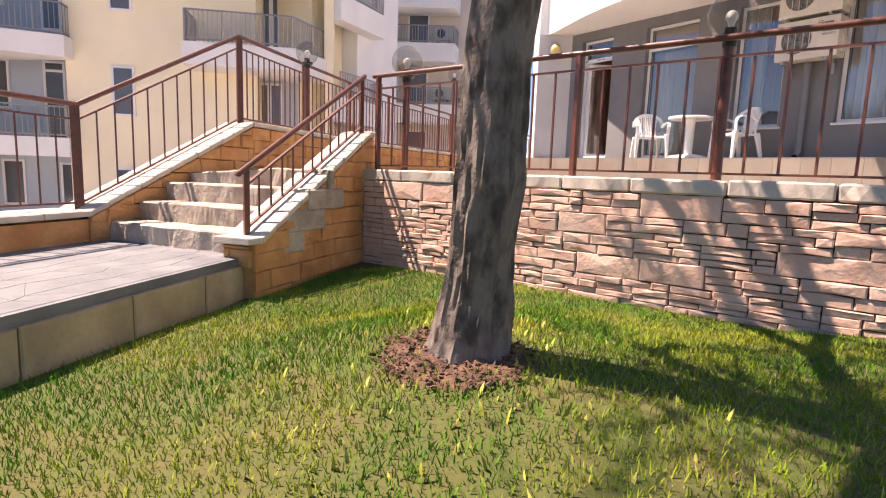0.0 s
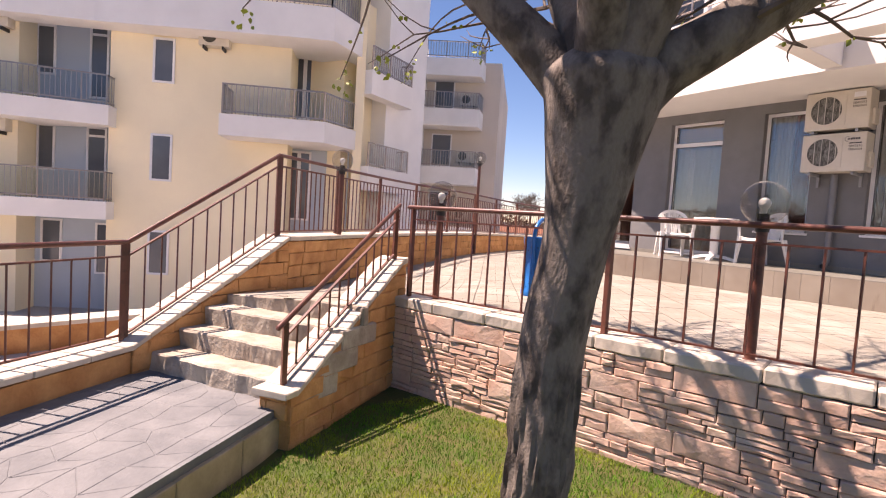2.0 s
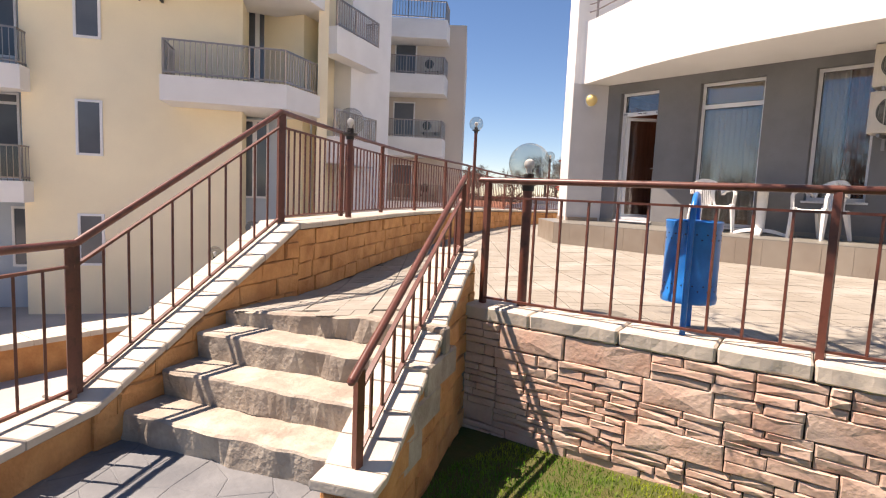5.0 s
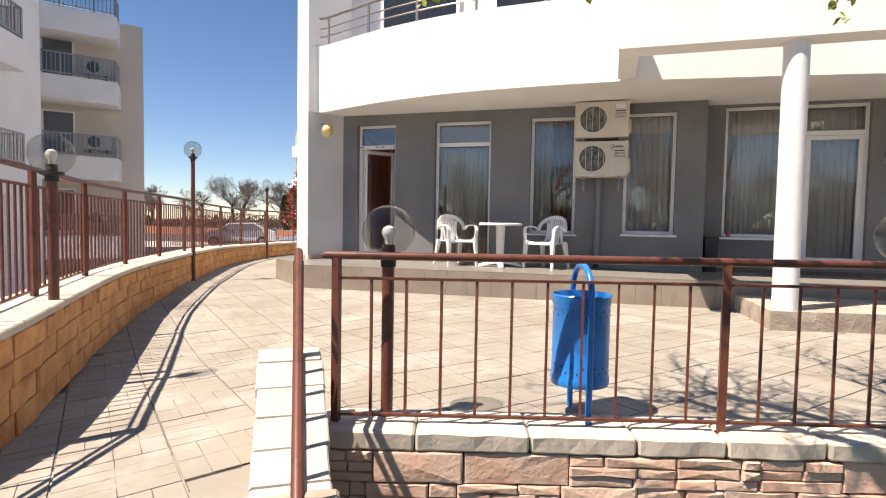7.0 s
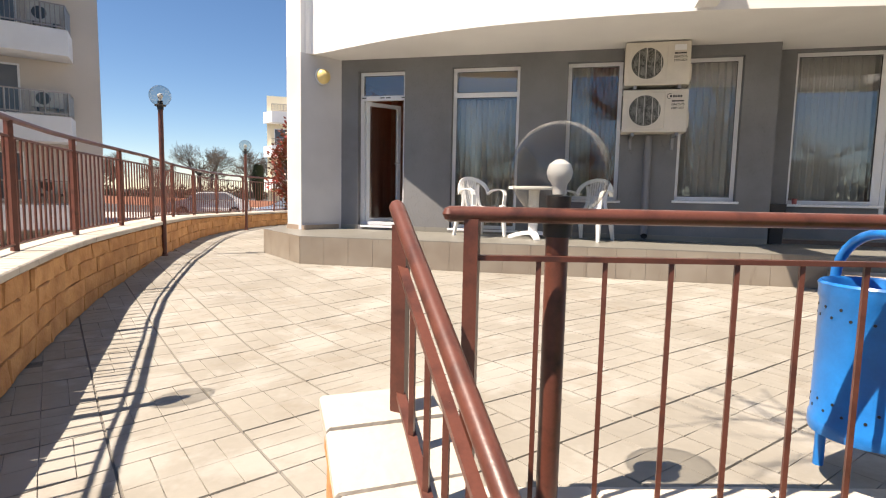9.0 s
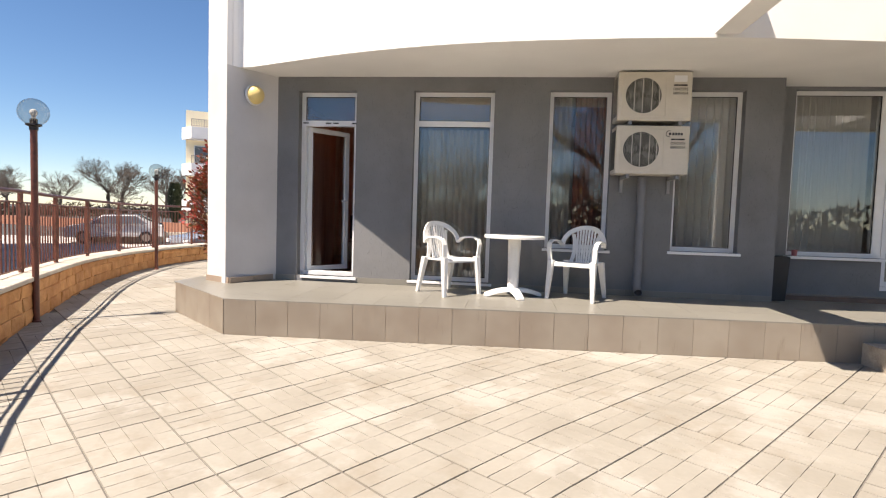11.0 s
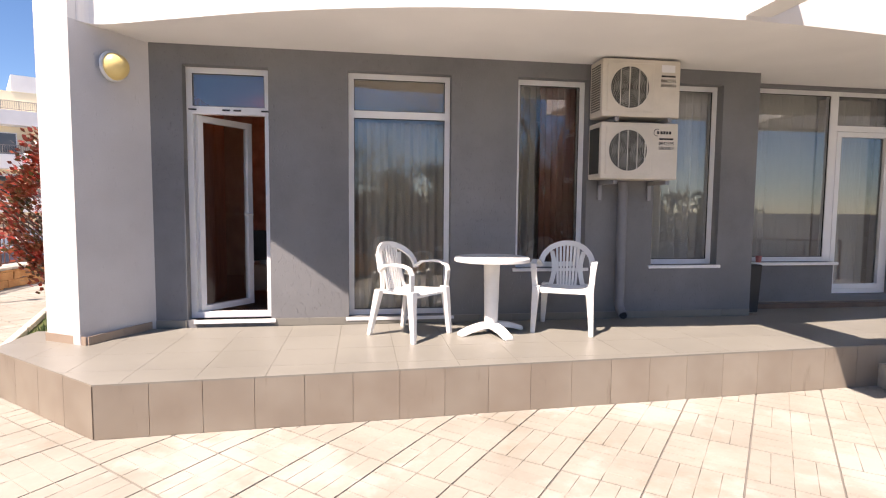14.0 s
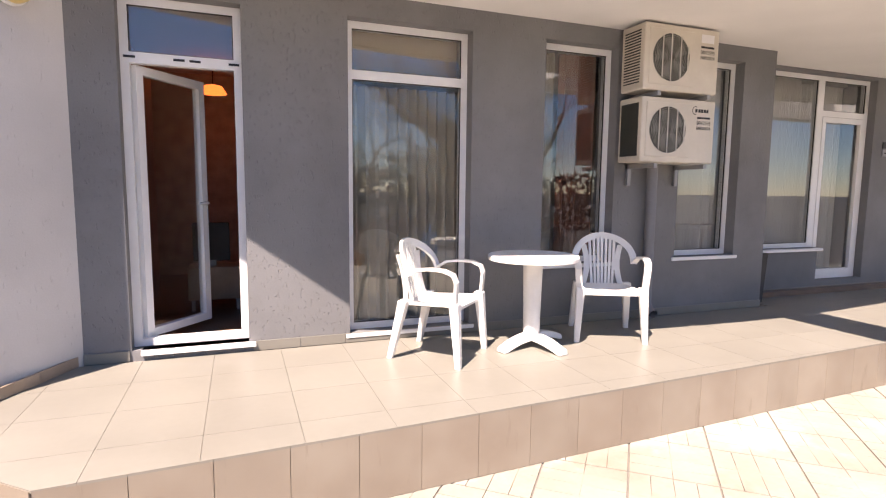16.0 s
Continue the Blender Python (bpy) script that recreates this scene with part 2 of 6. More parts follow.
def resample(line, step):
    out, pts = [tuple(line[0])], [Vector(p) for p in line]
    total = sum((b - a).length for a, b in zip(pts, pts[1:]))
    n = max(1, round(total / step))
    want, run = [total * i / n for i in range(1, n)], 0
    for a, b in zip(pts, pts[1:]):
        d = (b - a).length
        while want and want[0] <= run + d:
            out.append(tuple(a.lerp(b, (want.pop(0) - run) / d)))
        run += d
    return out + [tuple(line[-1])]


def smooth_line(pts, n=8):
    out = []
    P = [Vector(p) for p in pts]
    for i in range(len(P) - 1):
        a, b, c, d = P[max(i - 1, 0)], P[i], P[i + 1], P[min(i + 2, len(P) - 1)]
        for k in range(n):
            t = k / n
            out.append(tuple(0.5 * ((2 * b) + (c - a) * t + (2 * a - 5 * b + 4 * c - d) * t * t + (3 * b - a - 3 * c + d) * t ** 3)))
    return out + [tuple(P[-1])]


def fall(x, y):
    """How the terrace falls towards the head of the stairs and the curved wall."""
    return -0.15 * min(1, max(0, (-4.9 - x) / 1.8)) * min(1, max(0, (7.5 - y) / 3))


def lawn_z(x, y):
    z = -0.93
    z += 0.29 * math.exp(-((x + 1.68) ** 2 + (y - 1.38) ** 2) / 1.3)
    z += 0.08 * min(1, max(0, (y - 1.0) / 2))
    z += 0.13 * min(1, max(0, (x + 1.6) / 1.5)) * min(1, max(0, (y - 0.9) / 0.9))
    return z + 0.015 * noise.noise(Vector((x * 1.5, y * 1.5, 0)))


# ---- ground ----
def land_z(x, y):
    return -2.1 + 1.5 * min(1, max(0, (y - 7) / 11)) - 0.5 * min(1, max(0, (-60 - x) / 60)) - 0.7 * min(1, max(0, (-10 - x) / 4)) * min(1, max(0, (9 - y) / 4))


bm = bmesh.new()
xs = [-900, -300, -120, -60, -40, -30, -20, -14, -8, 0, 20, 100, 900]
ys = [-900, -200, -40, -10, 0, 4, 7, 9, 11, 13, 15, 18, 24, 40, 80, 300, 900]
g = [[bm.verts.new((x, y, land_z(x, y))) for x in xs] for y in ys]
for j in range(len(ys) - 1):
    for i in range(len(xs) - 1):
        bm.faces.new((g[j][i], g[j][i + 1], g[j + 1][i + 1], g[j + 1][i]))
part("ground", bm, ASPH, kind="structure")
bm = bmesh.new()
xs, ys = [-60, -40, -30, -24, -20, -17, -14, -12, -10, -8.3], [-40, -25, -12, -4, 0, 2, 4, 5, 6, 7, 8, 9, 11, 13, 15, 18]
g = [[bm.verts.new((x, y, land_z(x, y) + 0.03)) for x in xs] for y in ys]
for j in range(len(ys) - 1):
    for i in range(len(xs) - 1):
        if ys[j] < 4 or xs[i + 1] < -10:
            bm.faces.new((g[j][i], g[j][i + 1], g[j + 1][i + 1], g[j + 1][i]))
part("road", bm, PAVE, kind="structure")

WALL_IN = smooth_line([(-6.15, 1.95), (-6.9, 2.87), (-7.6, 3.72), (-8.4, 4.75), (-9.05, 5.75), (-10.3, 7.95), (-11.6, 10.3), (-12.5, 12.9), (-12.6, 15.2), (-11.9, 17.5), (-10.0, 20.0)], 4)
PAR_A, PAR_D = Vector((-4.86, 2.755)), Vector((0.961, 0.276))

bm = bmesh.new()
poly = [(-5.2, 1.62), (-4.55, 2.0), (-4.86, 2.86), (4.8, 5.63), (4.8, 20), (-10, 20)] + [p[:2] for p in WALL_IN[::-1]][1:]
prism(bm, poly, -2.2, -0.19)
part("terrace_floor", bm, TJOINT, kind="structure")

# raised porch slab
SLAB_P = [(-8.0, 7.71), (-2.2, 8.03), (4.5, 8.4), (4.5, 14), (-9.1, 14), (-9.15, 8.7)]
bm = bmesh.new()
prism(bm, SLAB_P, -0.3, 0.355)
part("porch_slab", bm, GROUT, kind="structure")

# lawn
bm = bmesh.new()
nx, ny = 70, 60
gx, gy = (-5.2, 4.5), (-3.4, 5.6)
grid = [[bm.verts.new((gx[0] + (gx[1] - gx[0]) * i / nx, gy[0] + (gy[1] - gy[0]) * j / ny, 0)) for i in range(nx + 1)] for j in range(ny + 1)]
for row in grid:
    for v in row:
        v.co.z = lawn_z(v.co.x, v.co.y)
for j in range(ny):
    for i in range(nx):
        bm.faces.new((grid[j][i], grid[j][i + 1], grid[j + 1][i + 1], grid[j + 1][i])).smooth = True
part("lawn_ground", bm, EARTH, kind="structure")

# path
PE0, PE1 = Vector((-4.13, 1.39)), Vector((-1.5, -1.61))
pd = (PE1 - PE0).normalized()
pn = Vector((pd.y, -pd.x))
bm = bmesh.new()
far = PE0 + pd * 7
nearw = 1.45
poly = [tuple(PE0), tuple(far), tuple(far + pn * nearw), (-5.25, 0.42), (-6.0, 1.7), (-5.2, 1.75), (-4.55, 2.0)]
prism(bm, poly, -1.2, -0.63)
part("path_base", bm, PATHM, kind="structure")

# stone wall under the terrace railing
bm = bmesh.new()
e = PAR_A + PAR_D * 9.5
n2 = Vector((PAR_D.y, -PAR_D.x))
poly = [tuple(PAR_A - PAR_D * 0.05 + n2 * 0.10), tuple(e + n2 * 0.10), tuple(e - n2 * 0.2), tuple(PAR_A - PAR_D * 0.05 - n2 * 0.2)]
prism(bm, poly, -1.3, -0.075)
part("parapet_core", bm, JOINT, kind="structure")

# facade
bm = bmesh.new()
ops = [(-7.92, -7.165, 0.43, 2.79), (-6.43, -5.43, 0.43, 2.80), (-4.76, -4.02, 0.90, 2.81), (-3.28, -2.52, 0.92, 2.82)]
x = -8.22
for a, b, z0, z1 in ops:
    box(bm, x, a, 9.38, 9.68, 0.3, 3.0)
    box(bm, a, b, 9.38, 9.68, 0.3, z0)
    box(bm, a, b, 9.38, 9.68, z1, 3.0)
    x = b
box(bm, x, -2.1, 9.38, 9.68, 0.3, 3.0)
box(bm, -2.1, -1.78, 9.80, 10.1, 0.3, 3.0)
box(bm, -2.35, -2.1, 9.68, 10.1, 0.3, 3.0)
box(bm, -1.78, -0.68, 9.80, 10.1, 0.3, 0.90)
box(bm, -1.78, 0.15, 9.80, 10.1, 2.93, 3.0)
box(bm, -0.68, 0.15, 9.80, 10.1, 0.3, 0.50)
box(bm, 0.15, 0.80, 9.80, 10.15, 0.3, 3.0)
box(bm, 0.5, 0.95, 10.15, 10.45, 0.3, 3.0)
box(bm, 1.70, 4.6, 10.15, 10.45, 0.3, 3.0)
box(bm, 0.95, 1.70, 10.15, 10.45, 2.93, 3.0)
box(bm, 0.95, 1.70, 10.15, 10.45, 0.3, 0.50)
part("wall_north", bm, GREY, kind="structure")
# pillar is white throughout; below the fascia its colour carries the shade
bm = bmesh.new()
pil = [(-8.20, 9.38), (-8.57, 8.775), (-8.93, 9.0), (-8.95, 9.9), (-8.22, 9.9)]
prism(bm, pil, 0.3, 2.96)
part("corner_pillar", bm, WHITE_SHADED, kind="structure")
bm = bmesh.new()
prism(bm, pil, 2.96, 9.2)
part("corner_pillar_upper", bm, WHITE, kind="structure")
bm = bmesh.new()
box(bm, -8.93, -8.65, 9.9, 16, -0.2, 9.2)
box(bm, -8.65, 4.6, 15.7, 16, -0.2, 9.2)
box(bm, 4.3, 4.6, 8.4, 15.7, -0.2, 9.2)
box(bm, -8.22, 4.3, 9.7, 9.95, 3.35, 9.2)
part("wall_house", bm, WHITE, kind="structure")

# balcony above
FAS = smooth_line([(-8.53, 8.83), (-8.38, 8.90), (-7.8, 8.68), (-6.9, 8.34), (-5.8, 8.07), (-4.6, 7.95), (-3.3, 7.93), (-2.0, 8.05), (0, 8.3), (4.6, 8.9)], 6)
bm = bmesh.new()
box(bm, -8.6, 4.4, 9.68, 15.7, 2.97, 3.1)
prism(bm, [(-8.22, 9.75)] + offset(FAS, 0.06) + [(4.6, 10.05), (-2.1, 10.05)], 2.965, 3.3)
part("ceiling", bm, WHITE, kind="structure")
bm = bmesh.new()
prism(bm, [p[:2] for p in FAS] + offset(FAS, 0.12)[::-1], 2.955, 4.1)
part("balcony_front", bm, WHITE, kind="structure")

# column
bm = bmesh.new()
lathe(bm, [(0, 0.19), (0.122, 0.19), (0.122, 2.99), (0, 2.99)], 32, (-1.67, 6.80, 0))
part("column", bm, WHITE, kind="structure")
bm = bmesh.new()
prism(bm, [(-1.84, 6.62), (4.5, 7.9), (4.5, 8.38), (-1.9, 8.03)], -0.1, 0.2)
part("column_plinth", bm, STEPM, kind="structure")

# white beams over the porch
bm = bmesh.new()
box(bm, -3.42, -3.2, 6.955, 7.90, 2.98, 3.78)
box(bm, -3.42, 4.5, 6.62, 6.95, 2.98, 3.78)
for x in (0.2, 3.6):
    box(bm, x, x + 0.22, 6.955, 8.30 + 0.09 * x, 2.98, 3.78)
part("porch_beam", bm, WHITE, kind="structure")


# ---- stone pieces ----
def clip(poly, a, b, c):
    """The part of a plan polygon where a*x + b*y <= c."""
    out = []
    for i, p in enumerate(poly):
        q = poly[(i + 1) % len(poly)]
        dp, dq = a * p[0] + b * p[1] - c, a * q[0] + b * q[1] - c
        if dp <= 0:
            out.append(p)
        if (dp < 0 < dq) or (dq < 0 < dp):
            t = dp / (dp - dq)
            out.append((p[0] + (q[0] - p[0]) * t, p[1] + (q[1] - p[1]) * t))
    return out


def stone(bm, poly, place, depth, rnd, gap=0.004, cham=0.010, rough=0.006):
    """One stone: its outline in (along, up), place(s, z, out) gives the point in the world."""
    cx, cy = sum(p[0] for p in poly) / len(poly), sum(p[1] for p in poly) / len(poly)

    def shrink(p, d):
        v = Vector((cx - p[0], cy - p[1]))
        k = min(0.45, d * 1.4 / max(v.length, 1e-4))
        return p[0] + v.x * k, p[1] + v.y * k
    dense = []
    for i, p in enumerate(poly):
        q = poly[(i + 1) % len(poly)]
        n = max(1, min(3, int(math.dist(p, q) / 0.12)))
        dense += [(p[0] + (q[0] - p[0]) * k / n, p[1] + (q[1] - p[1]) * k / n) for k in range(n)]
    jit = [(p[0] + rnd.uniform(-1, 1) * rough * 0.5, p[1] + rnd.uniform(-1, 1) * rough * 0.5) for p in dense]
    rings = [[bm.verts.new(place(*shrink(p, d), o + (rnd.uniform(-1, 1) * rough if j == 2 else 0))) for p in jit] for j, (d, o) in enumerate(((gap, -0.01), (gap, depth - cham * 0.8), (gap + cham, depth)))]
    n = len(jit)
    for a, b in zip(rings, rings[1:]):
        for i in range(n):
            bm.faces.new((a[i], a[(i + 1) % n], b[(i + 1) % n], b[i]))
    mid = bm.verts.new(place(cx, cy, depth + rnd.uniform(-0.3, 1) * rough))
    for i in range(n):
        bm.faces.new((rings[2][i], rings[2][(i + 1) % n], mid))


def finish(name, bm, material, parent, label="", kind=""):
    me = bpy.data.meshes.new(name)
    bm.to_mesh(me)
    bm.free()
    me.materials.append(material)
    ob = new(name, me)
    ob.parent = parent
    return tagged(ob, label, "", "", kind)


def straight(p, d, out):
    p, d, out = Vector(p), Vector(d), Vector(out)
    return lambda s, z, o: (p.x + d.x * s + out.x * o, p.y + d.y * s + out.y * o, z)


# flagged wall under the terrace railing
flag_wall = thing("flagged_retaining_wall", "pink and buff cast stone retaining wall below the terrace railing", "wall", kind="structure")
rnd = random.Random(4)
pl = straight(PAR_A + n2 * 0.10, PAR_D, n2)
rest, count = bmesh.new(), 0
course = [(-1.22, -1.085), (-1.085, -0.945), (-0.945, -0.80), (-0.80, -0.665), (-0.665, -0.52), (-0.52, -0.385), (-0.385, -0.24), (-0.24, -0.085)]
rows_of = []
for ci, (z0, z1) in enumerate(course):
    s = -rnd.uniform(0, 0.3)
    while s < 9.3:
        w = rnd.uniform(0.36, 0.54)
        n = rnd.choice((1, 2, 3, 3, 3))
        cuts = sorted([z0] + [z0 + (z1 - z0) * (k + rnd.uniform(-0.18, 0.18)) / n for k in range(1, n)] + [z1])
        for a, b in zip(cuts, cuts[1:]):
            t = s
            while t < s + w - 0.01:
                u = min(s + w, t + (rnd.uniform(0.16, 0.34) if n > 1 else w))
                if s + w - u < 0.07:
                    u = s + w
                tilt = rnd.uniform(-0.012, 0.012) if n > 1 else 0
                rows_of.append((max(t, 0.0), u, a, b, tilt, rnd.uniform(0.020, 0.036)))
                t = u
        s += w
vis = [r for r in rows_of if r[2] >= -0.95 and r[1] > 0.02 and r[0] < 4.2]
for r in rows_of:
    t, u, a, b, tilt, dep = r
    if u < 0.02:
        continue
    poly = [(t, a), (u, a), (u, b), (t, b)] if tilt == 0 else [(t, a), (u, a), (u, b - abs(tilt)), ((t + u) / 2, b), (t, b - 0.004)]
    near = t < 4.2 and a >= -0.95 and count < 300
    bm = bmesh.new() if near else rest
    stone(bm, poly, pl, dep, rnd, gap=0.0025, cham=0.007, rough=0.005)
    if near:
        finish("stone", bm, CLAD, flag_wall)
        count += 1
finish("stone_rest", rest, CLAD, flag_wall, kind="stuff")
# capping
s = 0.0
cap_n = 0
while s < 9.2:
    w = rnd.uniform(0.42, 0.60)
    bm = bmesh.new()
    box(bm, s + 0.004, s + w - 0.004, -0.128 + rnd.uniform(-0.006, 0.006), 0.20, -0.082, 0.016 + rnd.uniform(-0.004, 0.004))
    bmesh.ops.subdivide_edges(bm, edges=[e for e in bm.edges if abs(e.verts[0].co.x - e.verts[1].co.x) > 0.1], cuts=5)
    bevelled(bm, 0.012, 1)
    for v in bm.verts:
        k = noise.noise(v.co * 9) * 0.012
        x, y = v.co.x, v.co.y
        if y < 0:
            y += k
        q = PAR_A + PAR_D * x - n2 * y
        v.co = Vector((q.x, q.y, v.co.z + k * 0.4))
    part("cap_stone", bm, CAPM, flag_wall)
    s += w


# ---- curved ochre wall and stair strings ----
class Line:
    def __init__(self, pts, zs=None):
        self.p = [Vector(p[:2]) for p in pts]
        self.cum = [0]
        for a, b in zip(self.p, self.p[1:]):
            self.cum.append(self.cum[-1] + (b - a).length)
        self.zs = zs

    def at(self, s):
        s = min(max(s, 0), self.cum[-1] - 1e-6)
        i = max(k for k in range(len(self.cum) - 1) if self.cum[k] <= s)
        t = (s - self.cum[i]) / (self.cum[i + 1] - self.cum[i])
        d = (self.p[i + 1] - self.p[i]).normalized()
        z = self.zs[i] + (self.zs[i + 1] - self.zs[i]) * t if self.zs else 0
        return self.p[i].lerp(self.p[i + 1], t), d, z


def curve_place(line, out):
    def f(s, z, o):
        p, d, _ = line.at(s)
        return (p.x + d.y * out * o, p.y - d.x * out * o, z)
    return f


def clad(parent, place, length, low, top, material, rnd, hs=0.135, ws=(0.28, 0.5), depth=(0.022, 0.034), gap=0.003, limit=400, rough=0.010):
    z, n = low, 0
    zmax = max(top(length * k / 20) for k in range(21))
    while z < zmax:
        s = -rnd.uniform(0, 0.3)
        while s < length:
            w = rnd.uniform(*ws)
            a, b = max(s, 0), min(s + w, length)
            s += w
            if b - a < 0.03:
                continue
            ta, tb = top(a), top(b)
            poly = [(a, z), (b, z), (b, z + hs), (a, z + hs)]
            m = (tb - ta) / (b - a)
            poly = clip(poly, -m, 1, ta - m * a)
            if len(poly) < 3 or abs(sum(p[0] * q[1] - q[0] * p[1] for p, q in zip(poly, poly[1:] + poly[:1]))) < 0.002:
                continue
            bm = bmesh.new()
            stone(bm, poly, place, rnd.uniform(*depth), rnd, gap=gap, cham=0.008, rough=rough)
            finish("stone", bm, material, parent)
            n += 1
        z += hs


rnd = random.Random(8)
# string of the stairs, on the lawn side
R0, R1 = Vector((-4.05, 1.27)), Vector((-5.02, 2.74))
rd = (R1 - R0).normalized()
rn = Vector((rd.y, -rd.x))
rlen = (R1 - R0).length


def rtop(s):
    return -0.53 + 0.86 * max(0, s - 0.08) / (rlen - 0.16) if s < rlen - 0.1 else 0.33


string_r = thing("stair_string_lawn_side", "ochre stone stair side wall with pale capping", "wall", kind="structure")
bm = bmesh.new()
w = 0.115
quad = [R0 + rn * w, R1 + rn * w, R1 - rn * w, R0 - rn * w]
prism(bm, [tuple(q) for q in quad], -1.3, [rtop(0) - 0.02, 0.31, 0.31, rtop(0) - 0.02])
part("core", bm, OCHRE, string_r)
clad(string_r, straight(R0 + rn * w, rd, rn), rlen, -1.0, lambda s: rtop(s) - 0.01, OCHRE, rnd)
clad(string_r, straight(R0 - rn * w, rd, -rn), rlen, -0.7, lambda s: rtop(s) - 0.01, OCHRE, rnd)
clad(string_r, straight(R0 + rn * w, -rn, -rd), w * 2, -0.7, lambda s: -0.54, OCHRE, rnd)


def slope_caps(parent, P0, d, nrm, length, zfun, half, step=0.155, th=0.05, name="cap_stone"):
    n = max(1, round(length / step))
    for k in range(n):
        a, b = length * k / n + 0.003, length * (k + 1) / n - 0.003
        za, zb = zfun(a), zfun(b)
        bm = bmesh.new()
        vs = box(bm, 0, 1, -half + rnd.uniform(-0.006, 0.006), half + rnd.uniform(-0.006, 0.006), 0, th)
        bevelled(bm, 0.008, 1)
        for v in bm.verts:
            s = a + (b - a) * min(1, max(0, v.co.x))
            q = P0 + d * s + nrm * v.co.y
            v.co = Vector((q.x, q.y, za + (zb - za) * v.co.x + v.co.z + rnd.uniform(-0.002, 0.002)))
        part(name, bm, CAPM, parent)


slope_caps(string_r, R0 - rd * 0.08, rd, rn, rlen + 0.10, lambda s: rtop(max(0, s - 0.08)), 0.155)

# string on the far side, running on as the curved wall
L0, L1 = Vector((-5.40, 0.40)), Vector((-6.38, 1.98))
ld = (L1 - L0).normalized()
ln = Vector((ld.y, -ld.x))
llen = (L1 - L0).length


def ltop(s):
    return -0.43 + 0.86 * s / llen


string_l = thing("stair_string_road_side", "ochre stone stair side wall with pale capping stones", "wall", kind="structure")
bm = bmesh.new()
quad = [L0 + ln * 0.15, L1 + ln * 0.15, L1 - ln * 0.2, L0 - ln * 0.2]
prism(bm, [tuple(q) for q in quad], -2.2, [ltop(0) - 0.02, ltop(llen) - 0.02, ltop(llen) - 0.02, ltop(0) - 0.02])
part("core", bm, JOINT, string_l)
clad(string_l, straight(L0 + ln * 0.15, ld, ln), llen, -0.75, lambda s: ltop(s) - 0.01, OCHRE, rnd)
slope_caps(string_l, L0, ld, ln, llen, ltop, 0.19)

WI = [tuple(L1 + ln * 0.15)] + [p[:2] for p in WALL_IN[1:]]
inner = Line(WI)
tot = inner.cum[-1]


def wtop(s):
    p, _, _ = inner.at(s)
    return 0.43 - 0.10 * min(1, max(0, (p.y - 8) / 5))


curved = thing("curved_boundary_wall", "curved ochre stone boundary wall with pale capping", "wall", kind="structure")
N = 60
ins = [inner.at(tot * k / N) for k in range(N + 1)]
bm = bmesh.new()
ring = []
for k, (p, d, _) in enumerate(ins):
    o = Vector((d.y, -d.x))
    z = wtop(tot * k / N)
    a, b = p, p - o * 0.33
    ring.append([bm.verts.new((q.x, q.y, zz)) for q, zz in ((a, -2.2), (a, z - 0.005), (b, z - 0.005), (b, -2.2))])
for r, s2 in zip(ring, ring[1:]):
    for i in range(4):
        bm.faces.new((r[i], r[(i + 1) % 4], s2[(i + 1) % 4], s2[i]))
bm.faces.new(ring[0])
bm.faces.new(ring[-1][::-1])
part("core", bm, JOINT, curved)
clad(curved, curve_place(inner, 1), tot, -0.14, lambda s: wtop(s) - 0.01, OCHRE, rnd, hs=0.143, ws=(0.34, 0.56))
n = round(tot / 0.42)
for k in range(n):
    a, b = tot * k / n + 0.003, tot * (k + 1) / n - 0.003
    bm = bmesh.new()
    box(bm, 0, 1, -0.05, 0.37, 0, 0.05)
    bevelled(bm, 0.008, 1)
    for v in bm.verts:
        s = a + (b - a) * v.co.x
        p, d, _ = inner.at(s)
        o = Vector((d.y, -d.x))
        q = p - o * v.co.y
        v.co = Vector((q.x, q.y, wtop(s) + v.co.z))
    part("cap_stone", bm, CAPM, curved)

# low edging along the path, on the road side
EK0, ekd = L0, Vector((0.655, -0.756)).normalized()
ekn = Vector((-ekd.y, ekd.x))
edging = thing("path_edging_wall", "low ochre edging wall with pale capping beside the grey path", "wall", kind="structure")
bm = bmesh.new()
quad = [EK0 + ekn * 0.15, EK0 + ekd * 6 + ekn * 0.15, EK0 + ekd * 6 - ekn * 0.2, EK0 - ekn * 0.2]
prism(bm, [tuple(q) for q in quad], -2.2, -0.45)
part("core", bm, OCHRE, edging)
slope_caps(edging, EK0, ekd, ekn, 6, lambda s: -0.43, 0.19, step=0.42)

# kerb blocks on the lawn side of the path
s = 0.02
kerb = thing("path_kerb", "buff stone kerb blocks between lawn and grey path", "kerb", kind="structure")
place_k = straight(PE0 - pn * 0.0, pd, -pn)
while s < 5.5:
    w = rnd.uniform(0.52, 0.66)
    bm = bmesh.new()
    stone(bm, [(s, -1.15), (s + w, -1.15), (s + w, -0.68), (s, -0.68)], place_k, 0.03, rnd, gap=0.003, cham=0.006, rough=0.004)
    finish("kerb_block", bm, KERBM, kerb)
    s += w

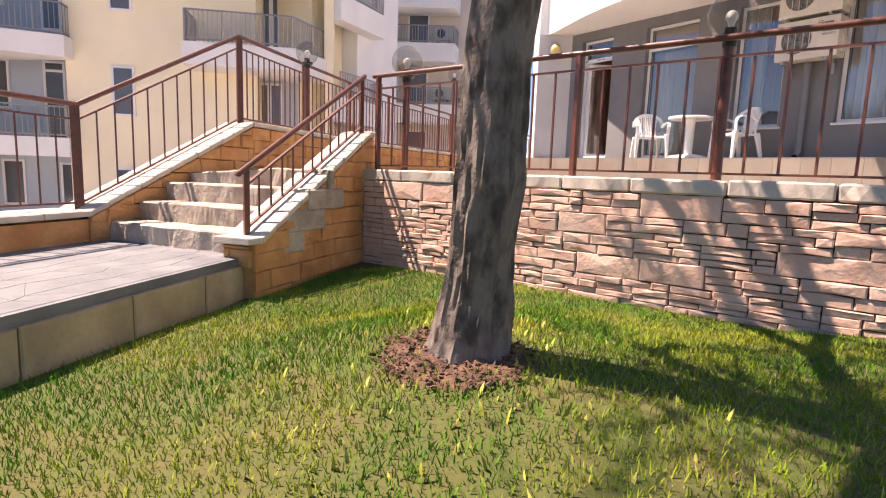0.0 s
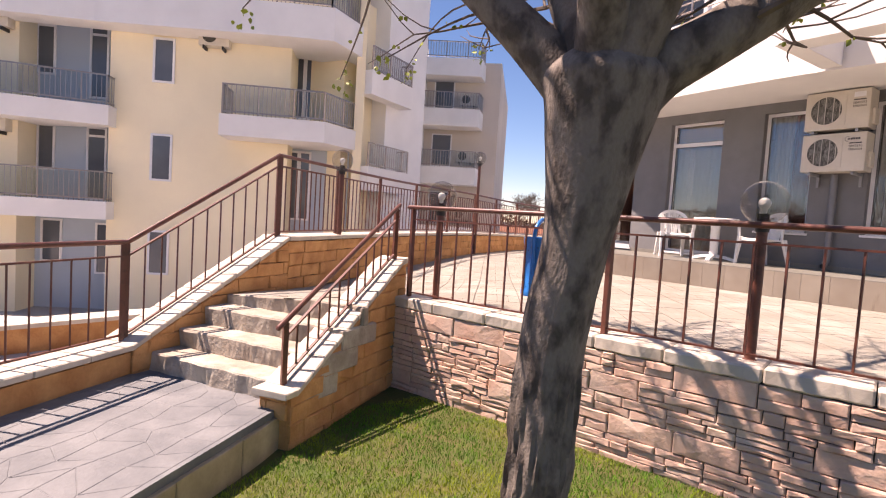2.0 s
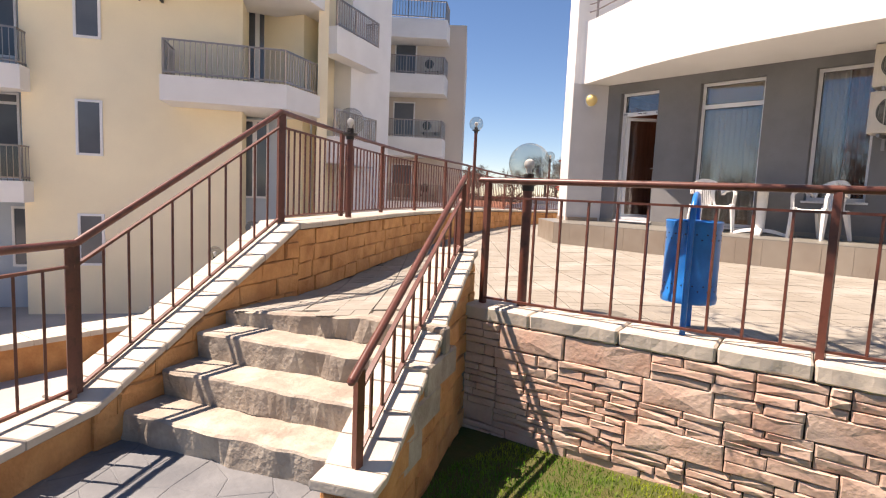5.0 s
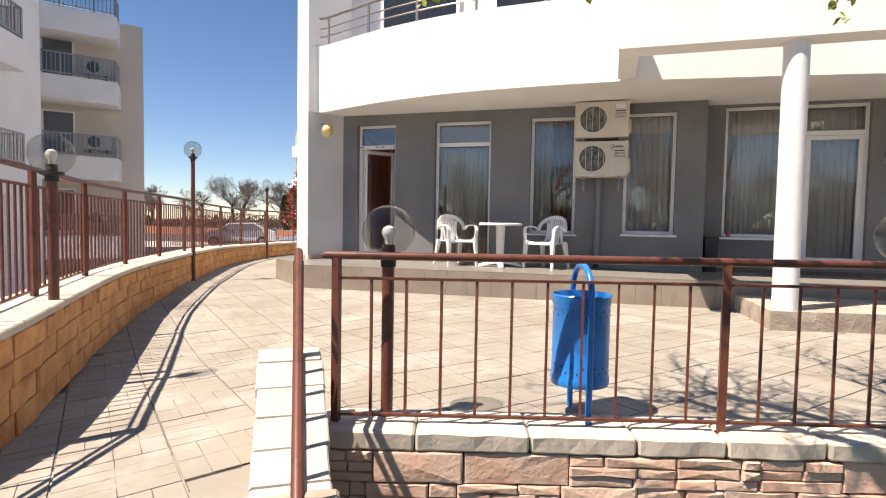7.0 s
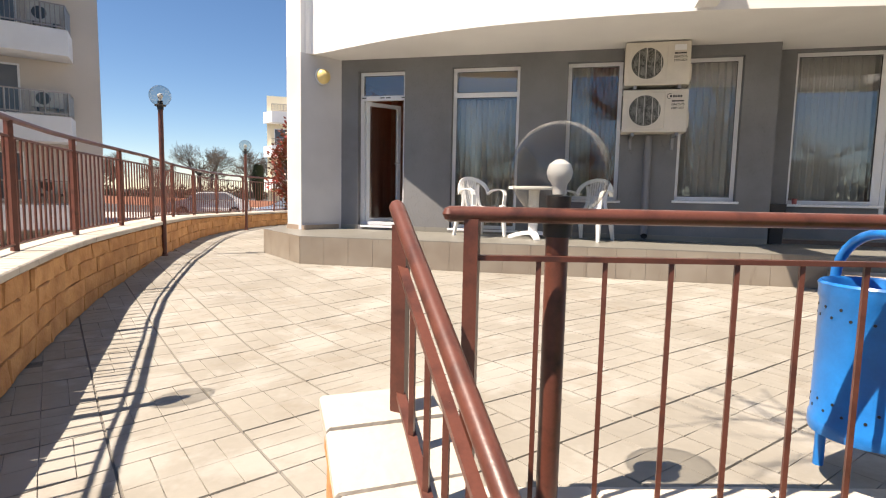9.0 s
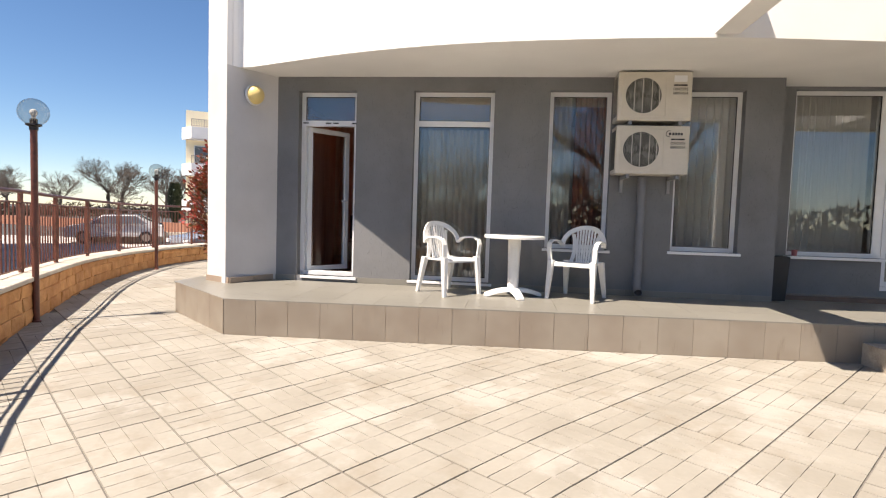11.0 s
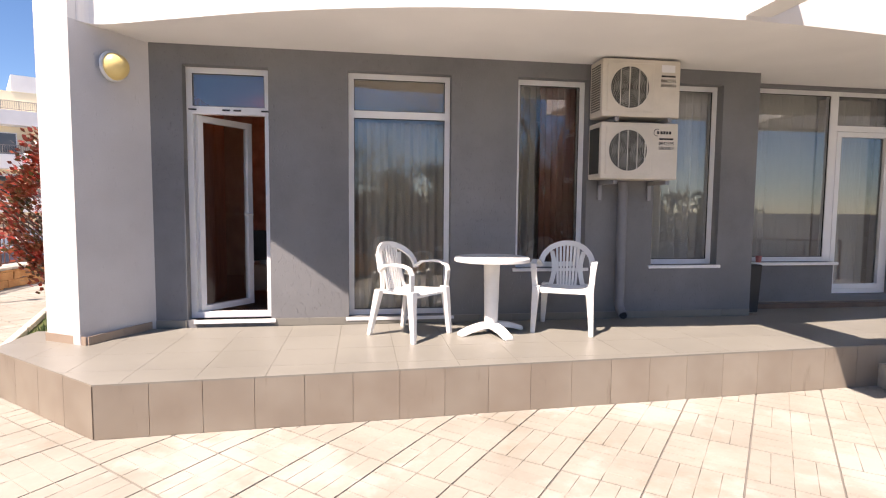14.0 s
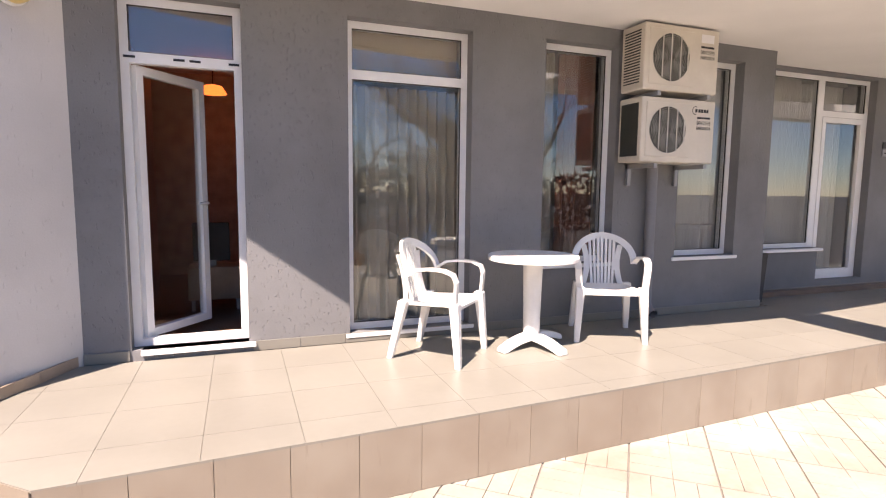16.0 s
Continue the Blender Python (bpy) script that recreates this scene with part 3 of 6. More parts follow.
# ---- steps ----
sdir = Vector((-0.5, 0.866))
sx = Vector((0.866, 0.5))
top_mid = Vector((-4.93, 1.80))
steps = thing("stairs", "four worn stone-faced concrete steps", "stairs", kind="structure")
for k in range(4):
    c = top_mid - sdir * 0.27 * k
    z1 = -0.158 * k
    bm = bmesh.new()
    box(bm, -0.95, 0.62, 0, 0.09 if k < 1 else 0.5, z1 - 0.17, z1)
    bmesh.ops.subdivide_edges(bm, edges=[e for e in bm.edges if abs(e.verts[0].co.x - e.verts[1].co.x) > 0.3], cuts=22)
    bevelled(bm, 0.013, 1)
    for v in bm.verts:
        x, y, z = v.co
        if y < 0.1:
            y += noise.noise(Vector((x * 7, z * 14, k * 3.1))) * 0.028
        z += noise.noise(Vector((x * 5, y * 5, k * 7.3))) * 0.006
        q = c + sx * x + sdir * y
        drop = fall(q.x, q.y) if k == 0 else 0
        v.co = Vector((q.x, q.y, z + drop))
    part("step", bm, STEPM, steps)


# ---- railings ----
def bar(bm, p, q, w, h=None):
    """A square bar from p to q."""
    p, q = Vector(p), Vector(q)
    d = (q - p)
    m = Matrix.Translation(p) @ d.to_track_quat("X", "Z").to_matrix().to_4x4()
    h = h or w
    box(bm, 0, d.length, -w / 2, w / 2, -h / 2, h / 2, m)


def bead(bm, p, q, r):
    tube(bm, [p, q], r, 12)
    for e in (p, q):
        lathe(bm, [(0, -r), (r * 0.7, -r * 0.7), (r, 0), (r * 0.7, r * 0.7), (0, r)], 12, e)


def railing(name, label, bases, tops, posts, gap=0.155, rail_r=0.021, lower=0.115, foot=0.045, ext=(0, 0), tag="railings round the terrace", post_up=0.0, lines=True):
    """A railing over the points 'bases' (on the wall) with its handrail through 'tops'. posts: lengths at which posts stand."""
    rail = thing(name, label, "railing", tag)
    B, T = [Vector(b) for b in bases], [Vector(t) for t in tops]
    bm = bmesh.new()
    TT = [t.copy() for t in T]
    TT[0] += (T[0] - T[1]).normalized() * ext[0]
    TT[-1] += (T[-1] - T[-2]).normalized() * ext[1]
    for a, b in zip(TT, TT[1:]):
        bead(bm, tuple(a), tuple(b), rail_r)
    part("handrail", bm, IRON, rail)
    cum = [0]
    for a, b in zip(B, B[1:]):
        cum.append(cum[-1] + (b - a).length)

    def at(s, L):
        i = max(k for k in range(len(cum) - 1) if cum[k] <= max(s, 0)) if s < cum[-1] else len(cum) - 2
        t = min(1, (s - cum[i]) / (cum[i + 1] - cum[i]))
        return L[i].lerp(L[i + 1], t)
    for nm, dz, base in (("upper_bar", -lower, T), ("lower_bar", foot, B)):
        bm = bmesh.new()
        bp = [tuple(a + Vector((0, 0, dz))) for a in base]
        if len(bp) == 2:
            bar(bm, bp[0], bp[1], 0.024, 0.014)
        else:
            tube(bm, bp, 0.011, 6)
        part(nm, bm, IRON, rail)
    for s in posts:
        a, b = at(s, B), at(s, T)
        bm = bmesh.new()
        box(bm, -0.019, 0.019, -0.019, 0.019, -0.02, b.z - a.z - rail_r * 0.6)
        ob = part("post", bm, IRON, rail)
        ob.location = a
    marks = sorted(posts)
    meshes = {}
    for a0, b0 in zip(marks, marks[1:]):
        n = max(1, round((b0 - a0) / gap))
        for k in range(1, n):
            s = a0 + (b0 - a0) * k / n
            a, b = at(s, B), at(s, T)
            h = round(b.z - a.z - lower - foot, 2)
            if h not in meshes:
                bm = bmesh.new()
                box(bm, -0.0065, 0.0065, -0.0065, 0.0065, 0, h)
                me = bpy.data.meshes.new("baluster")
                bm.to_mesh(me)
                bm.free()
                me.materials.append(IRON)
                meshes[h] = me
            ob = new("baluster", meshes[h])
            ob.parent = rail
            ob.location = a + Vector((0, 0, foot))
    return rail


p0 = PAR_A + PAR_D * 0.09
p9 = PAR_A + PAR_D * 9.3
railing("terrace_railing", "brown painted iron railing with slim balusters on the retaining wall", [(*p0, 0.012), (*p9, 0.012)], [(*p0, 0.878), (*p9, 0.878)], [0.0, 1.98, 3.83, 5.71, 7.56, 9.3 - 0.10], gap=0.182, ext=(0.06, 0))
ra, rb = R0 + rd * 0.09, R1 - rd * 0.06
railing("stair_railing", "brown painted iron stair handrail on the pale capped side wall", [(*ra, rtop(0.09) + 0.05), (rb.x + 0.04, rb.y + 0.01, rtop(rlen) + 0.045)], [(*ra, -0.01), (rb.x + 0.04, rb.y + 0.01, 0.868)], [0, ((rb - ra).length ** 2 + 0.8 ** 2) ** 0.5 - 0.002], gap=0.155, ext=(0.09, 0.05))
la, lb = L0 + ld * 0.06, L1 + ld * 0.0
step_l = ((lb - la).length ** 2 + 0.83 ** 2) ** 0.5
railing("stair_railing_road_side", "tall brown iron railing climbing beside the steps", [(*la, -0.375), (*lb, 0.475)], [(*la, 0.436), (*lb, 1.375)], [0, step_l - 0.002], gap=0.175)
ea = EK0 + ekd * 6
railing("path_railing", "brown iron railing beside the grey path", [(*la, -0.375), (*ea, -0.375)], [(*la, 0.436), (*ea, 0.436)], [0.04, 1.9, 3.8, 5.7], gap=0.155)
mid = [inner.at(s) for s in [tot * k / 26 for k in range(27)]]
mline = [tuple(lb)] + [tuple(p - Vector((d.y, -d.x)) * 0.19) for p, d, _ in mid[1:]]
zb = [0.475] + [wtop(tot * k / 26) + 0.05 for k in range(1, 27)]
fence_b = [(*p, z) for p, z in zip(mline, zb)]
fence_t = [(*p, z + 0.90) for p, z in zip(mline, zb)]
fl = sum(math.dist(a, b) for a, b in zip(fence_b, fence_b[1:]))
railing("curved_fence", "brown iron fence following the curved boundary wall", fence_b, fence_t, [0.03] + [fl * k / 14 * 0.999 for k in range(1, 15)], gap=0.12, lower=0.12, tag="railings round the terrace")


# ---- globe lamps ----
BULB = mat("white_bulb", (0.85, 0.85, 0.83), 0.3, bump=0)


def globe_lamp(x, y, z0, zc, label):
    lamp = thing("globe_lamp", label, "lamp", "globe lamps of the terrace", m=pose(x, y, z0))
    h = zc - z0
    bm = bmesh.new()
    lathe(bm, [(0.048, 0.0), (0.048, 0.012), (0.0325, 0.02), (0.0325, h - 0.17), (0.0, h - 0.17)], 20)
    part("pole", bm, IRON, lamp)
    bm = bmesh.new()
    lathe(bm, [(0, h - 0.185), (0.04, h - 0.185), (0.042, h - 0.15), (0.075, h - 0.135), (0.072, h - 0.12), (0.035, h - 0.115), (0.035, h - 0.07), (0, h - 0.07)], 20)
    part("lamp_holder", bm, DARK, lamp, "black plastic lamp holder")
    bm = bmesh.new()
    lathe(bm, [(0, -0.05), (0.018, -0.045), (0.02, -0.02), (0.033, 0.0), (0.037, 0.018), (0.03, 0.04), (0.012, 0.052), (0, 0.054)], 18, (0, 0, h - 0.02))
    part("bulb", bm, BULB, lamp, "white bulb")
    bm = bmesh.new()
    lathe(bm, [(0.14 * math.sin(math.pi * k / 24), -0.14 * math.cos(math.pi * k / 24)) for k in range(3, 24)] + [(0, 0.14)], 36, (0, 0, h))
    g = part("globe", bm, GLOBEM, lamp, "clear smoked glass globe")


globe_lamp(-4.56, 2.95, 0.0, 1.00, "short brown lamp post with a clear globe behind the terrace railing")
globe_lamp(-1.98, 3.66, 0.0, 1.02, "short brown lamp post with a clear globe behind the terrace railing")
globe_lamp(-7.07, 3.04, -0.15, 1.47, "brown lamp post with a clear globe beside the curved wall")
globe_lamp(-10.13, 7.76, 0.0, 2.19, "tall brown lamp post with a clear globe beside the curved wall")
globe_lamp(-12.2, 12.75, 0.0, 1.97, "tall brown lamp post with a clear globe along the far wall")
globe_lamp(-13.56, 3.79, -2.55, -0.65, "brown lamp post with clear globe on the ground by the house")
globe_lamp(-12.9, 4.31, -2.45, -0.08, "brown lamp post with clear globe standing by the lower road")

# ---- litter bin ----
BINB = mat("blue_enamel", (0.008, 0.19, 0.56), 0.30, var=0.12, scale=9, fine=90, bump=0.1, dist=0.004, color2=(0.008, 0.15, 0.46))
bin_ = thing("litter_bin", "blue perforated metal litter bin on two legs behind the railing", "litter bin", m=pose(-3.58, 3.34, 0, 0, 0, 110))
bm = bmesh.new()
lathe(bm, [(0, 0.205), (0.15, 0.205), (0.155, 0.19), (0.158, 0.205), (0.158, 0.235), (0.153, 0.245), (0.153, 0.62), (0.158, 0.63), (0.158, 0.66), (0.161, 0.672), (0.155, 0.68), (0.149, 0.672), (0.149, 0.225), (0, 0.22)], 36)
part("bucket", bm, BINB, bin_)
for x in (-0.172, 0.172):
    bm = bmesh.new()
    tube(bm, [(x, 0, -0.01), (x, 0, 0.66)], 0.017, 12)
    part("leg", bm, BINB, bin_)
bm = bmesh.new()
tube(bm, [(-0.172, 0, 0.655)] + [(-0.172 * math.cos(a), 0, 0.67 + 0.165 * math.sin(a)) for a in [math.pi * k / 14 for k in range(15)]] + [(0.172, 0, 0.655)], 0.0168, 12)
part("handle", bm, BINB, bin_)
bm = bmesh.new()
for z in (0.27, 0.30, 0.57, 0.60):
    for k in range(16):
        a = 2 * math.pi * (k + 0.5 * (z in (0.30, 0.6))) / 16
        tube(bm, [(0.151 * math.cos(a), 0.151 * math.sin(a), z), (0.1545 * math.cos(a), 0.1545 * math.sin(a), z)], 0.005, 6)
part("perforation", bm, DARK, bin_, "dark round holes", kind="stuff")


# ---- windows and doors ----
CURT = mat("sheer_curtain", (0.50, 0.45, 0.38), 0.9, var=0.04, scale=3, fine=80, bump=0)
CURTW = mat("white_sheer_curtain", (0.66, 0.64, 0.60), 0.9, var=0.04, scale=3, fine=80, bump=0)
CURTR = mat("rust_curtain", (0.30, 0.10, 0.055), 0.85, var=0.1, scale=4, fine=60, bump=0.1)
WOODD = mat("reddish_wood", (0.50, 0.24, 0.15), 0.45, var=0.2, scale=3, fine=30, bump=0.1, stretch=(6, 6, 0.5), color2=(0.36, 0.15, 0.09))
BLIND = mat("buff_roller_blind", (0.42, 0.33, 0.24), 0.8, var=0.05, bump=0.05)
ALU = mat("grey_tube", (0.32, 0.32, 0.32), 0.4, 0.3, var=0.05, bump=0)
CEILM = mat("ceiling_paint", (0.75, 0.73, 0.70), 0.9, bump=0)


def ring_frame(bm, x0, x1, z0, z1, w, y0, y1):
    box(bm, x0, x0 + w, y0, y1, z0, z1)
    box(bm, x1 - w, x1, y0, y1, z0, z1)
    box(bm, x0 + w, x1 - w, y0, y1, z0, z0 + w)
    box(bm, x0 + w, x1 - w, y0, y1, z1 - w, z1)


def pane(parent, x0, x1, z0, z1, y, name="pane"):
    bm = bmesh.new()
    box(bm, x0, x1, y - 0.003, y + 0.003, z0, z1)
    p = part(name, bm, GLASS, parent)
    p.visible_shadow = False
    return p


def window(name, label, x0, x1, z0, z1, y=9.50, transom=None, mullion=None, sill=True, leaf=None):
    win = tagged(new(name), label, "window", "", "structure")
    bm = bmesh.new()
    ring_frame(bm, x0, x1, z0, z1, 0.052, y - 0.01, y + 0.06)
    if transom:
        box(bm, x0 + 0.052, x1 - 0.052, y - 0.01, y + 0.06, transom - 0.035, transom + 0.035)
    if mullion:
        box(bm, mullion - 0.04, mullion + 0.04, y - 0.01, y + 0.06, z0 + 0.052, z1 - 0.052)
    part("window_frame", bm, PVC, win)
    xs = [x0 + 0.052] + ([mullion - 0.04, mullion + 0.04] if mullion else []) + [x1 - 0.052]
    zs = [z0 + 0.052] + ([transom - 0.035, transom + 0.035] if transom else []) + [z1 - 0.052]
    for a, b in zip(xs[::2], xs[1::2]):
        for c, d in zip(zs[::2], zs[1::2]):
            if leaf != "open" or c > zs[0]:
                bm = bmesh.new()
                ring_frame(bm, a, b, c, d, 0.006, y + 0.0, y + 0.012)
                part("gasket", bm, DARK, win)
                pane(win, a + 0.005, b - 0.005, c + 0.005, d - 0.005, y + 0.02)
    if sill:
        bm = bmesh.new()
        box(bm, x0 - 0.03, x1 + 0.04, 9.36 if y < 9.7 else y - 0.16, y - 0.012, z0 - 0.035, z0 - 0.002)
        bevelled(bm, 0.004, 1)
        part("window_sill", bm, PVC, win)
    return win


def curtain(name, label, x0, x1, z0, z1, y, material, folds=14, depth=0.035, seed=1):
    th = thing(name, label, "curtain")
    bm = bmesh.new()
    n, prev = folds * 8, None
    r = random.Random(seed)
    ph = [r.uniform(0.6, 1.4) for _ in range(folds + 1)]
    for k in range(n + 1):
        t = k / n
        i = int(t * folds)
        off = depth * math.sin(t * folds * 2 * math.pi) * ph[i]
        x = x0 + (x1 - x0) * t
        cur = [bm.verts.new((x, y + off, z1)), bm.verts.new((x + 0.006 * ph[i], y + off * 1.3, z0))]
        if prev:
            bm.faces.new((prev[0], cur[0], cur[1], prev[1])).smooth = True
        prev = cur
    return part("fabric", bm, material, th)


w_door = window("door_1", "white framed glazed balcony door standing open inwards", -7.92, -7.165, 0.43, 2.79, transom=2.40, sill=False, leaf="open")
leaf = tagged(new("door_leaf"), "open white framed glazed door leaf", "", "", "")
leaf.parent = w_door
leaf.matrix_basis = pose(-7.86, 9.55, 0, 0, 0, 52)
bm = bmesh.new()
ring_frame(bm, 0, 0.64, 0.475, 2.36, 0.058, -0.03, 0.03)
part("leaf_frame", bm, PVC, leaf)
bm = bmesh.new()
box(bm, 0.055, 0.585, -0.004, 0.004, 0.53, 2.305)
p = part("pane", bm, GLASS, leaf)
p.visible_shadow = False
bm = bmesh.new()
tube(bm, [(0.605, -0.03, 1.42), (0.605, -0.065, 1.42), (0.50, -0.07, 1.42)], 0.011, 8)
part("door_handle", bm, PVC, leaf)
bm = bmesh.new()
for x, w in ((-7.90, 0.07), (-7.60, 0.07), (-7.50, 0.07), (-7.25, 0.07)):
    box(bm, x, x + w, 9.483, 9.489, 2.395, 2.41)
part("vent_slot", bm, DARK, w_door, kind="stuff")
bm = bmesh.new()
box(bm, -7.86, -7.12, 9.34, 9.488, 0.40, 0.43)
part("door_sill", bm, PVC, w_door)

window("window_1", "tall white framed window with a roller blind above and sheer curtains", -6.43, -5.43, 0.43, 2.80, transom=2.41)
window("window_2", "white framed window with rust coloured curtains behind the glass", -4.76, -4.02, 0.90, 2.81)
window("window_3", "white framed window with white sheer curtains behind the glass", -3.28, -2.52, 0.92, 2.82)
window("window_4", "wide white framed window beside a glazed door", -1.78, -0.70, 0.90, 2.93, y=9.90)
wd = window("door_2", "white framed glazed door with a fanlight", -0.70, 0.15, 0.50, 2.93, y=9.90, transom=2.50, sill=False)
bm = bmesh.new()
ring_frame(bm, -0.645, 0.095, 0.555, 2.46, 0.06, 9.885, 9.93)
part("leaf_frame", bm, PVC, wd)

curtain("sheer_curtain", "beige sheer curtain hanging inside the tall window", -6.40, -5.46, 0.45, 2.36, 9.66, CURT, 11, seed=2)
b_ = thing("roller_blind", "buff fabric behind the fanlight of the tall window", "blind")
bm = bmesh.new()
box(bm, -6.38, -5.48, 9.60, 9.61, 2.42, 2.76)
part("fabric", bm, BLIND, b_)
curtain("rust_curtain", "rust brown curtain drawn aside inside the window", -4.42, -4.02, 0.7, 2.8, 9.72, CURTR, 6, seed=3)
curtain("sheer_curtain", "beige sheer curtain beside the rust curtain", -4.75, -4.45, 0.7, 2.8, 9.75, CURT, 4, seed=4)
curtain("white_curtain", "white sheer curtain hanging inside the window", -3.30, -2.50, 0.7, 2.84, 9.68, CURTW, 9, seed=5)
curtain("white_curtain", "white sheer curtain hanging inside the wide window", -1.76, -0.72, 0.7, 2.93, 10.16, CURTW, 13, seed=6)
curtain("white_curtain", "white sheer curtain hanging behind the glazed door", -0.62, 0.10, 0.5, 2.9, 10.2, CURTW, 8, seed=7)

# room behind
bm = bmesh.new()
box(bm, -8.6, 4.3, 9.69, 13.0, 0.25, 0.42)
part("room_floor", bm, mat("brown_floor_tile", (0.16, 0.10, 0.07), 0.4, bump=0), kind="structure")
bm = bmesh.new()
box(bm, -8.6, 4.3, 13.0, 13.2, 0.3, 2.97)
box(bm, -8.64, -8.52, 9.9, 13.0, 0.3, 2.97)
box(bm, -6.9, -6.8, 9.72, 13.0, 0.42, 2.97)
box(bm, -2.35, -2.2, 10.1, 13.0, 0.3, 2.97)
part("room_wall", bm, ROOM, kind="structure")
ward = thing("wardrobe", "tall reddish wooden wardrobe inside beside the open door", "wardrobe")
bm = bmesh.new()
box(bm, -8.42, -7.94, 9.95, 10.9, 0.42, 2.6)
bevelled(bm, 0.005, 1)
part("body", bm, WOODD, ward)
bm = bmesh.new()
for y in (9.96, 10.43):
    box(bm, -7.939, -7.92, y, y + 0.46, 0.46, 2.58)
part("wardrobe_door", bm, WOODD, ward)
cup = thing("low_cabinet", "low pale wooden cabinet inside the room", "cabinet")
bm = bmesh.new()
box(bm, -7.66, -7.20, 10.6, 10.95, 0.52, 0.82)
bevelled(bm, 0.005, 1)
part("body", bm, mat("pale_wood", (0.38, 0.27, 0.18), 0.5, var=0.1, bump=0.05), cup)
for x in (-7.62, -7.24):
    bm = bmesh.new()
    box(bm, x - 0.015, x + 0.015, 10.62, 10.65, 0.415, 0.525)
    part("leg", bm, ALU, cup)
tv = thing("television", "dark flat television on the low cabinet", "television")
bm = bmesh.new()
box(bm, -7.62, -7.30, 10.75, 10.79, 0.86, 1.22)
bevelled(bm, 0.006, 1)
part("screen", bm, DARK, tv)
bm = bmesh.new()
box(bm, -7.50, -7.42, 10.72, 10.82, 0.815, 0.87)
part("stand", bm, ALU, tv)
pend = thing("pendant_lamp", "orange glass pendant lamp under the room ceiling", "lamp")
bm = bmesh.new()
lathe(bm, [(0.02, 2.72), (0.10, 2.70), (0.15, 2.62), (0.14, 2.615), (0.09, 2.685), (0.02, 2.70)], 20, (-7.45, 12.2, 0))
em = mat("orange_lit_glass", (0.75, 0.16, 0.04), 0.4, bump=0)
em.node_tree.nodes["Principled BSDF"].inputs["Emission Color"].default_value = (1, 0.16, 0.03, 1)
em.node_tree.nodes["Principled BSDF"].inputs["Emission Strength"].default_value = 0.9
part("shade", bm, em, pend)
bm = bmesh.new()
tube(bm, [(-7.45, 12.2, 2.70), (-7.45, 12.2, 2.975)], 0.006, 6)
part("cord", bm, DARK, pend)

# skirting of the porch walls
sk = thing("porch_skirting", "brown porcelain skirting tiles along the porch wall", "skirting", kind="structure")


def skirt(p, q, out, material=None):
    p, q = Vector(p), Vector(q)
    L = (q - p).length
    d = (q - p) / L
    n = max(1, round(L / 0.33))
    for k in range(n):
        a, b = L * k / n + 0.0015, L * (k + 1) / n - 0.0015
        bm = bmesh.new()
        quad = [p + d * a, p + d * b, p + d * b + Vector(out) * 0.012, p + d * a + Vector(out) * 0.012]
        prism(bm, [tuple(v) for v in quad], 0.362, 0.432)
        part("tile", bm, material or SLAB, sk)


skirt((-8.20, 9.378), (-7.93, 9.378), (0, -1))
skirt((-7.14, 9.378), (-2.105, 9.378), (0, -1))
skirt((-8.93, 8.99), (-8.515, 8.765), (-0.48, -0.88), SKIRT)
skirt((-8.51, 8.765), (-8.222, 9.372), (0.90, -0.43), SKIRT)
skirt((-2.09, 9.798), (0.795, 9.798), (0, -1))
skirt((0.83, 10.148), (4.2, 10.148), (0, -1))

# wall lamp
wl = thing("wall_lamp", "round yellowed glass wall lamp on the corner pillar", "lamp", m=pose(-8.375, 9.06, 2.66, 0, 90, -25.4))
bm = bmesh.new()
lathe(bm, [(0, 0), (0.125, 0), (0.125, 0.02), (0.11, 0.025), (0, 0.025)], 28)
part("base", bm, PVC, wl)
bm = bmesh.new()
lathe(bm, [(0.112 * math.cos(a), 0.025 + 0.115 * math.sin(a)) for a in [math.pi / 2 * k / 9 for k in range(10)]], 28)
part("shade", bm, mat("yellowed_glass", (0.78, 0.60, 0.24), 0.35, var=0.04, bump=0), wl)
wl2 = thing("wall_lamp", "round yellowed glass wall lamp beside the glazed door", "lamp", m=pose(0.506, 9.798, 2.75, 0, 90, -90))
for c in list(wl.children):
    o = c.copy()
    scene.collection.objects.link(o)
    o.parent = wl2
d3 = window("door_3", "white framed glazed door with a white lower panel and fanlight", 0.95, 1.70, 0.50, 2.93, y=10.25, transom=2.52, sill=False)
bm = bmesh.new()
ring_frame(bm, 1.005, 1.645, 0.555, 2.48, 0.07, 10.225, 10.28)
part("leaf_frame", bm, PVC, d3)
bm = bmesh.new()
box(bm, 1.075, 1.575, 10.23, 10.262, 0.625, 1.38)
part("door_panel", bm, PVC, d3, "white lower door panel")
bm = bmesh.new()
prism(bm, [(1.28, 0), (1.46, 0), (1.37, 0.17)], 0, 0.004)
tri = part("notice", bm, PVC, d3, "small white triangular notice")
tri.matrix_basis = pose(0, 10.252, 1.42, 90, 0, 0)
num = thing("house_number", "pale grey house number five on the grey wall", "house number")
sign = thing("wall_sign", "small dark sign plate on the grey wall", "sign")
bm = bmesh.new()
box(bm, 0.33, 0.43, 9.785, 9.797, 2.115, 2.195)
part("dark_plate", bm, DARK, sign)
for x0, x1, z0, z1 in ((0.435, 0.62, 2.115, 2.195), (0.33, 0.61, 2.02, 2.10)):
    bm = bmesh.new()
    box(bm, x0, x1, 9.785, 9.797, z0, z1)
    pl_ = part("plate", bm, mat("sign_grey", (0.30, 0.30, 0.30), 0.5, bump=0), sign)
    bm = bmesh.new()
    box(bm, x0 + 0.03, x1 - 0.04, 9.782, 9.785, z0 + 0.03, z0 + 0.045)
    part("label_bar", bm, DARK, pl_)

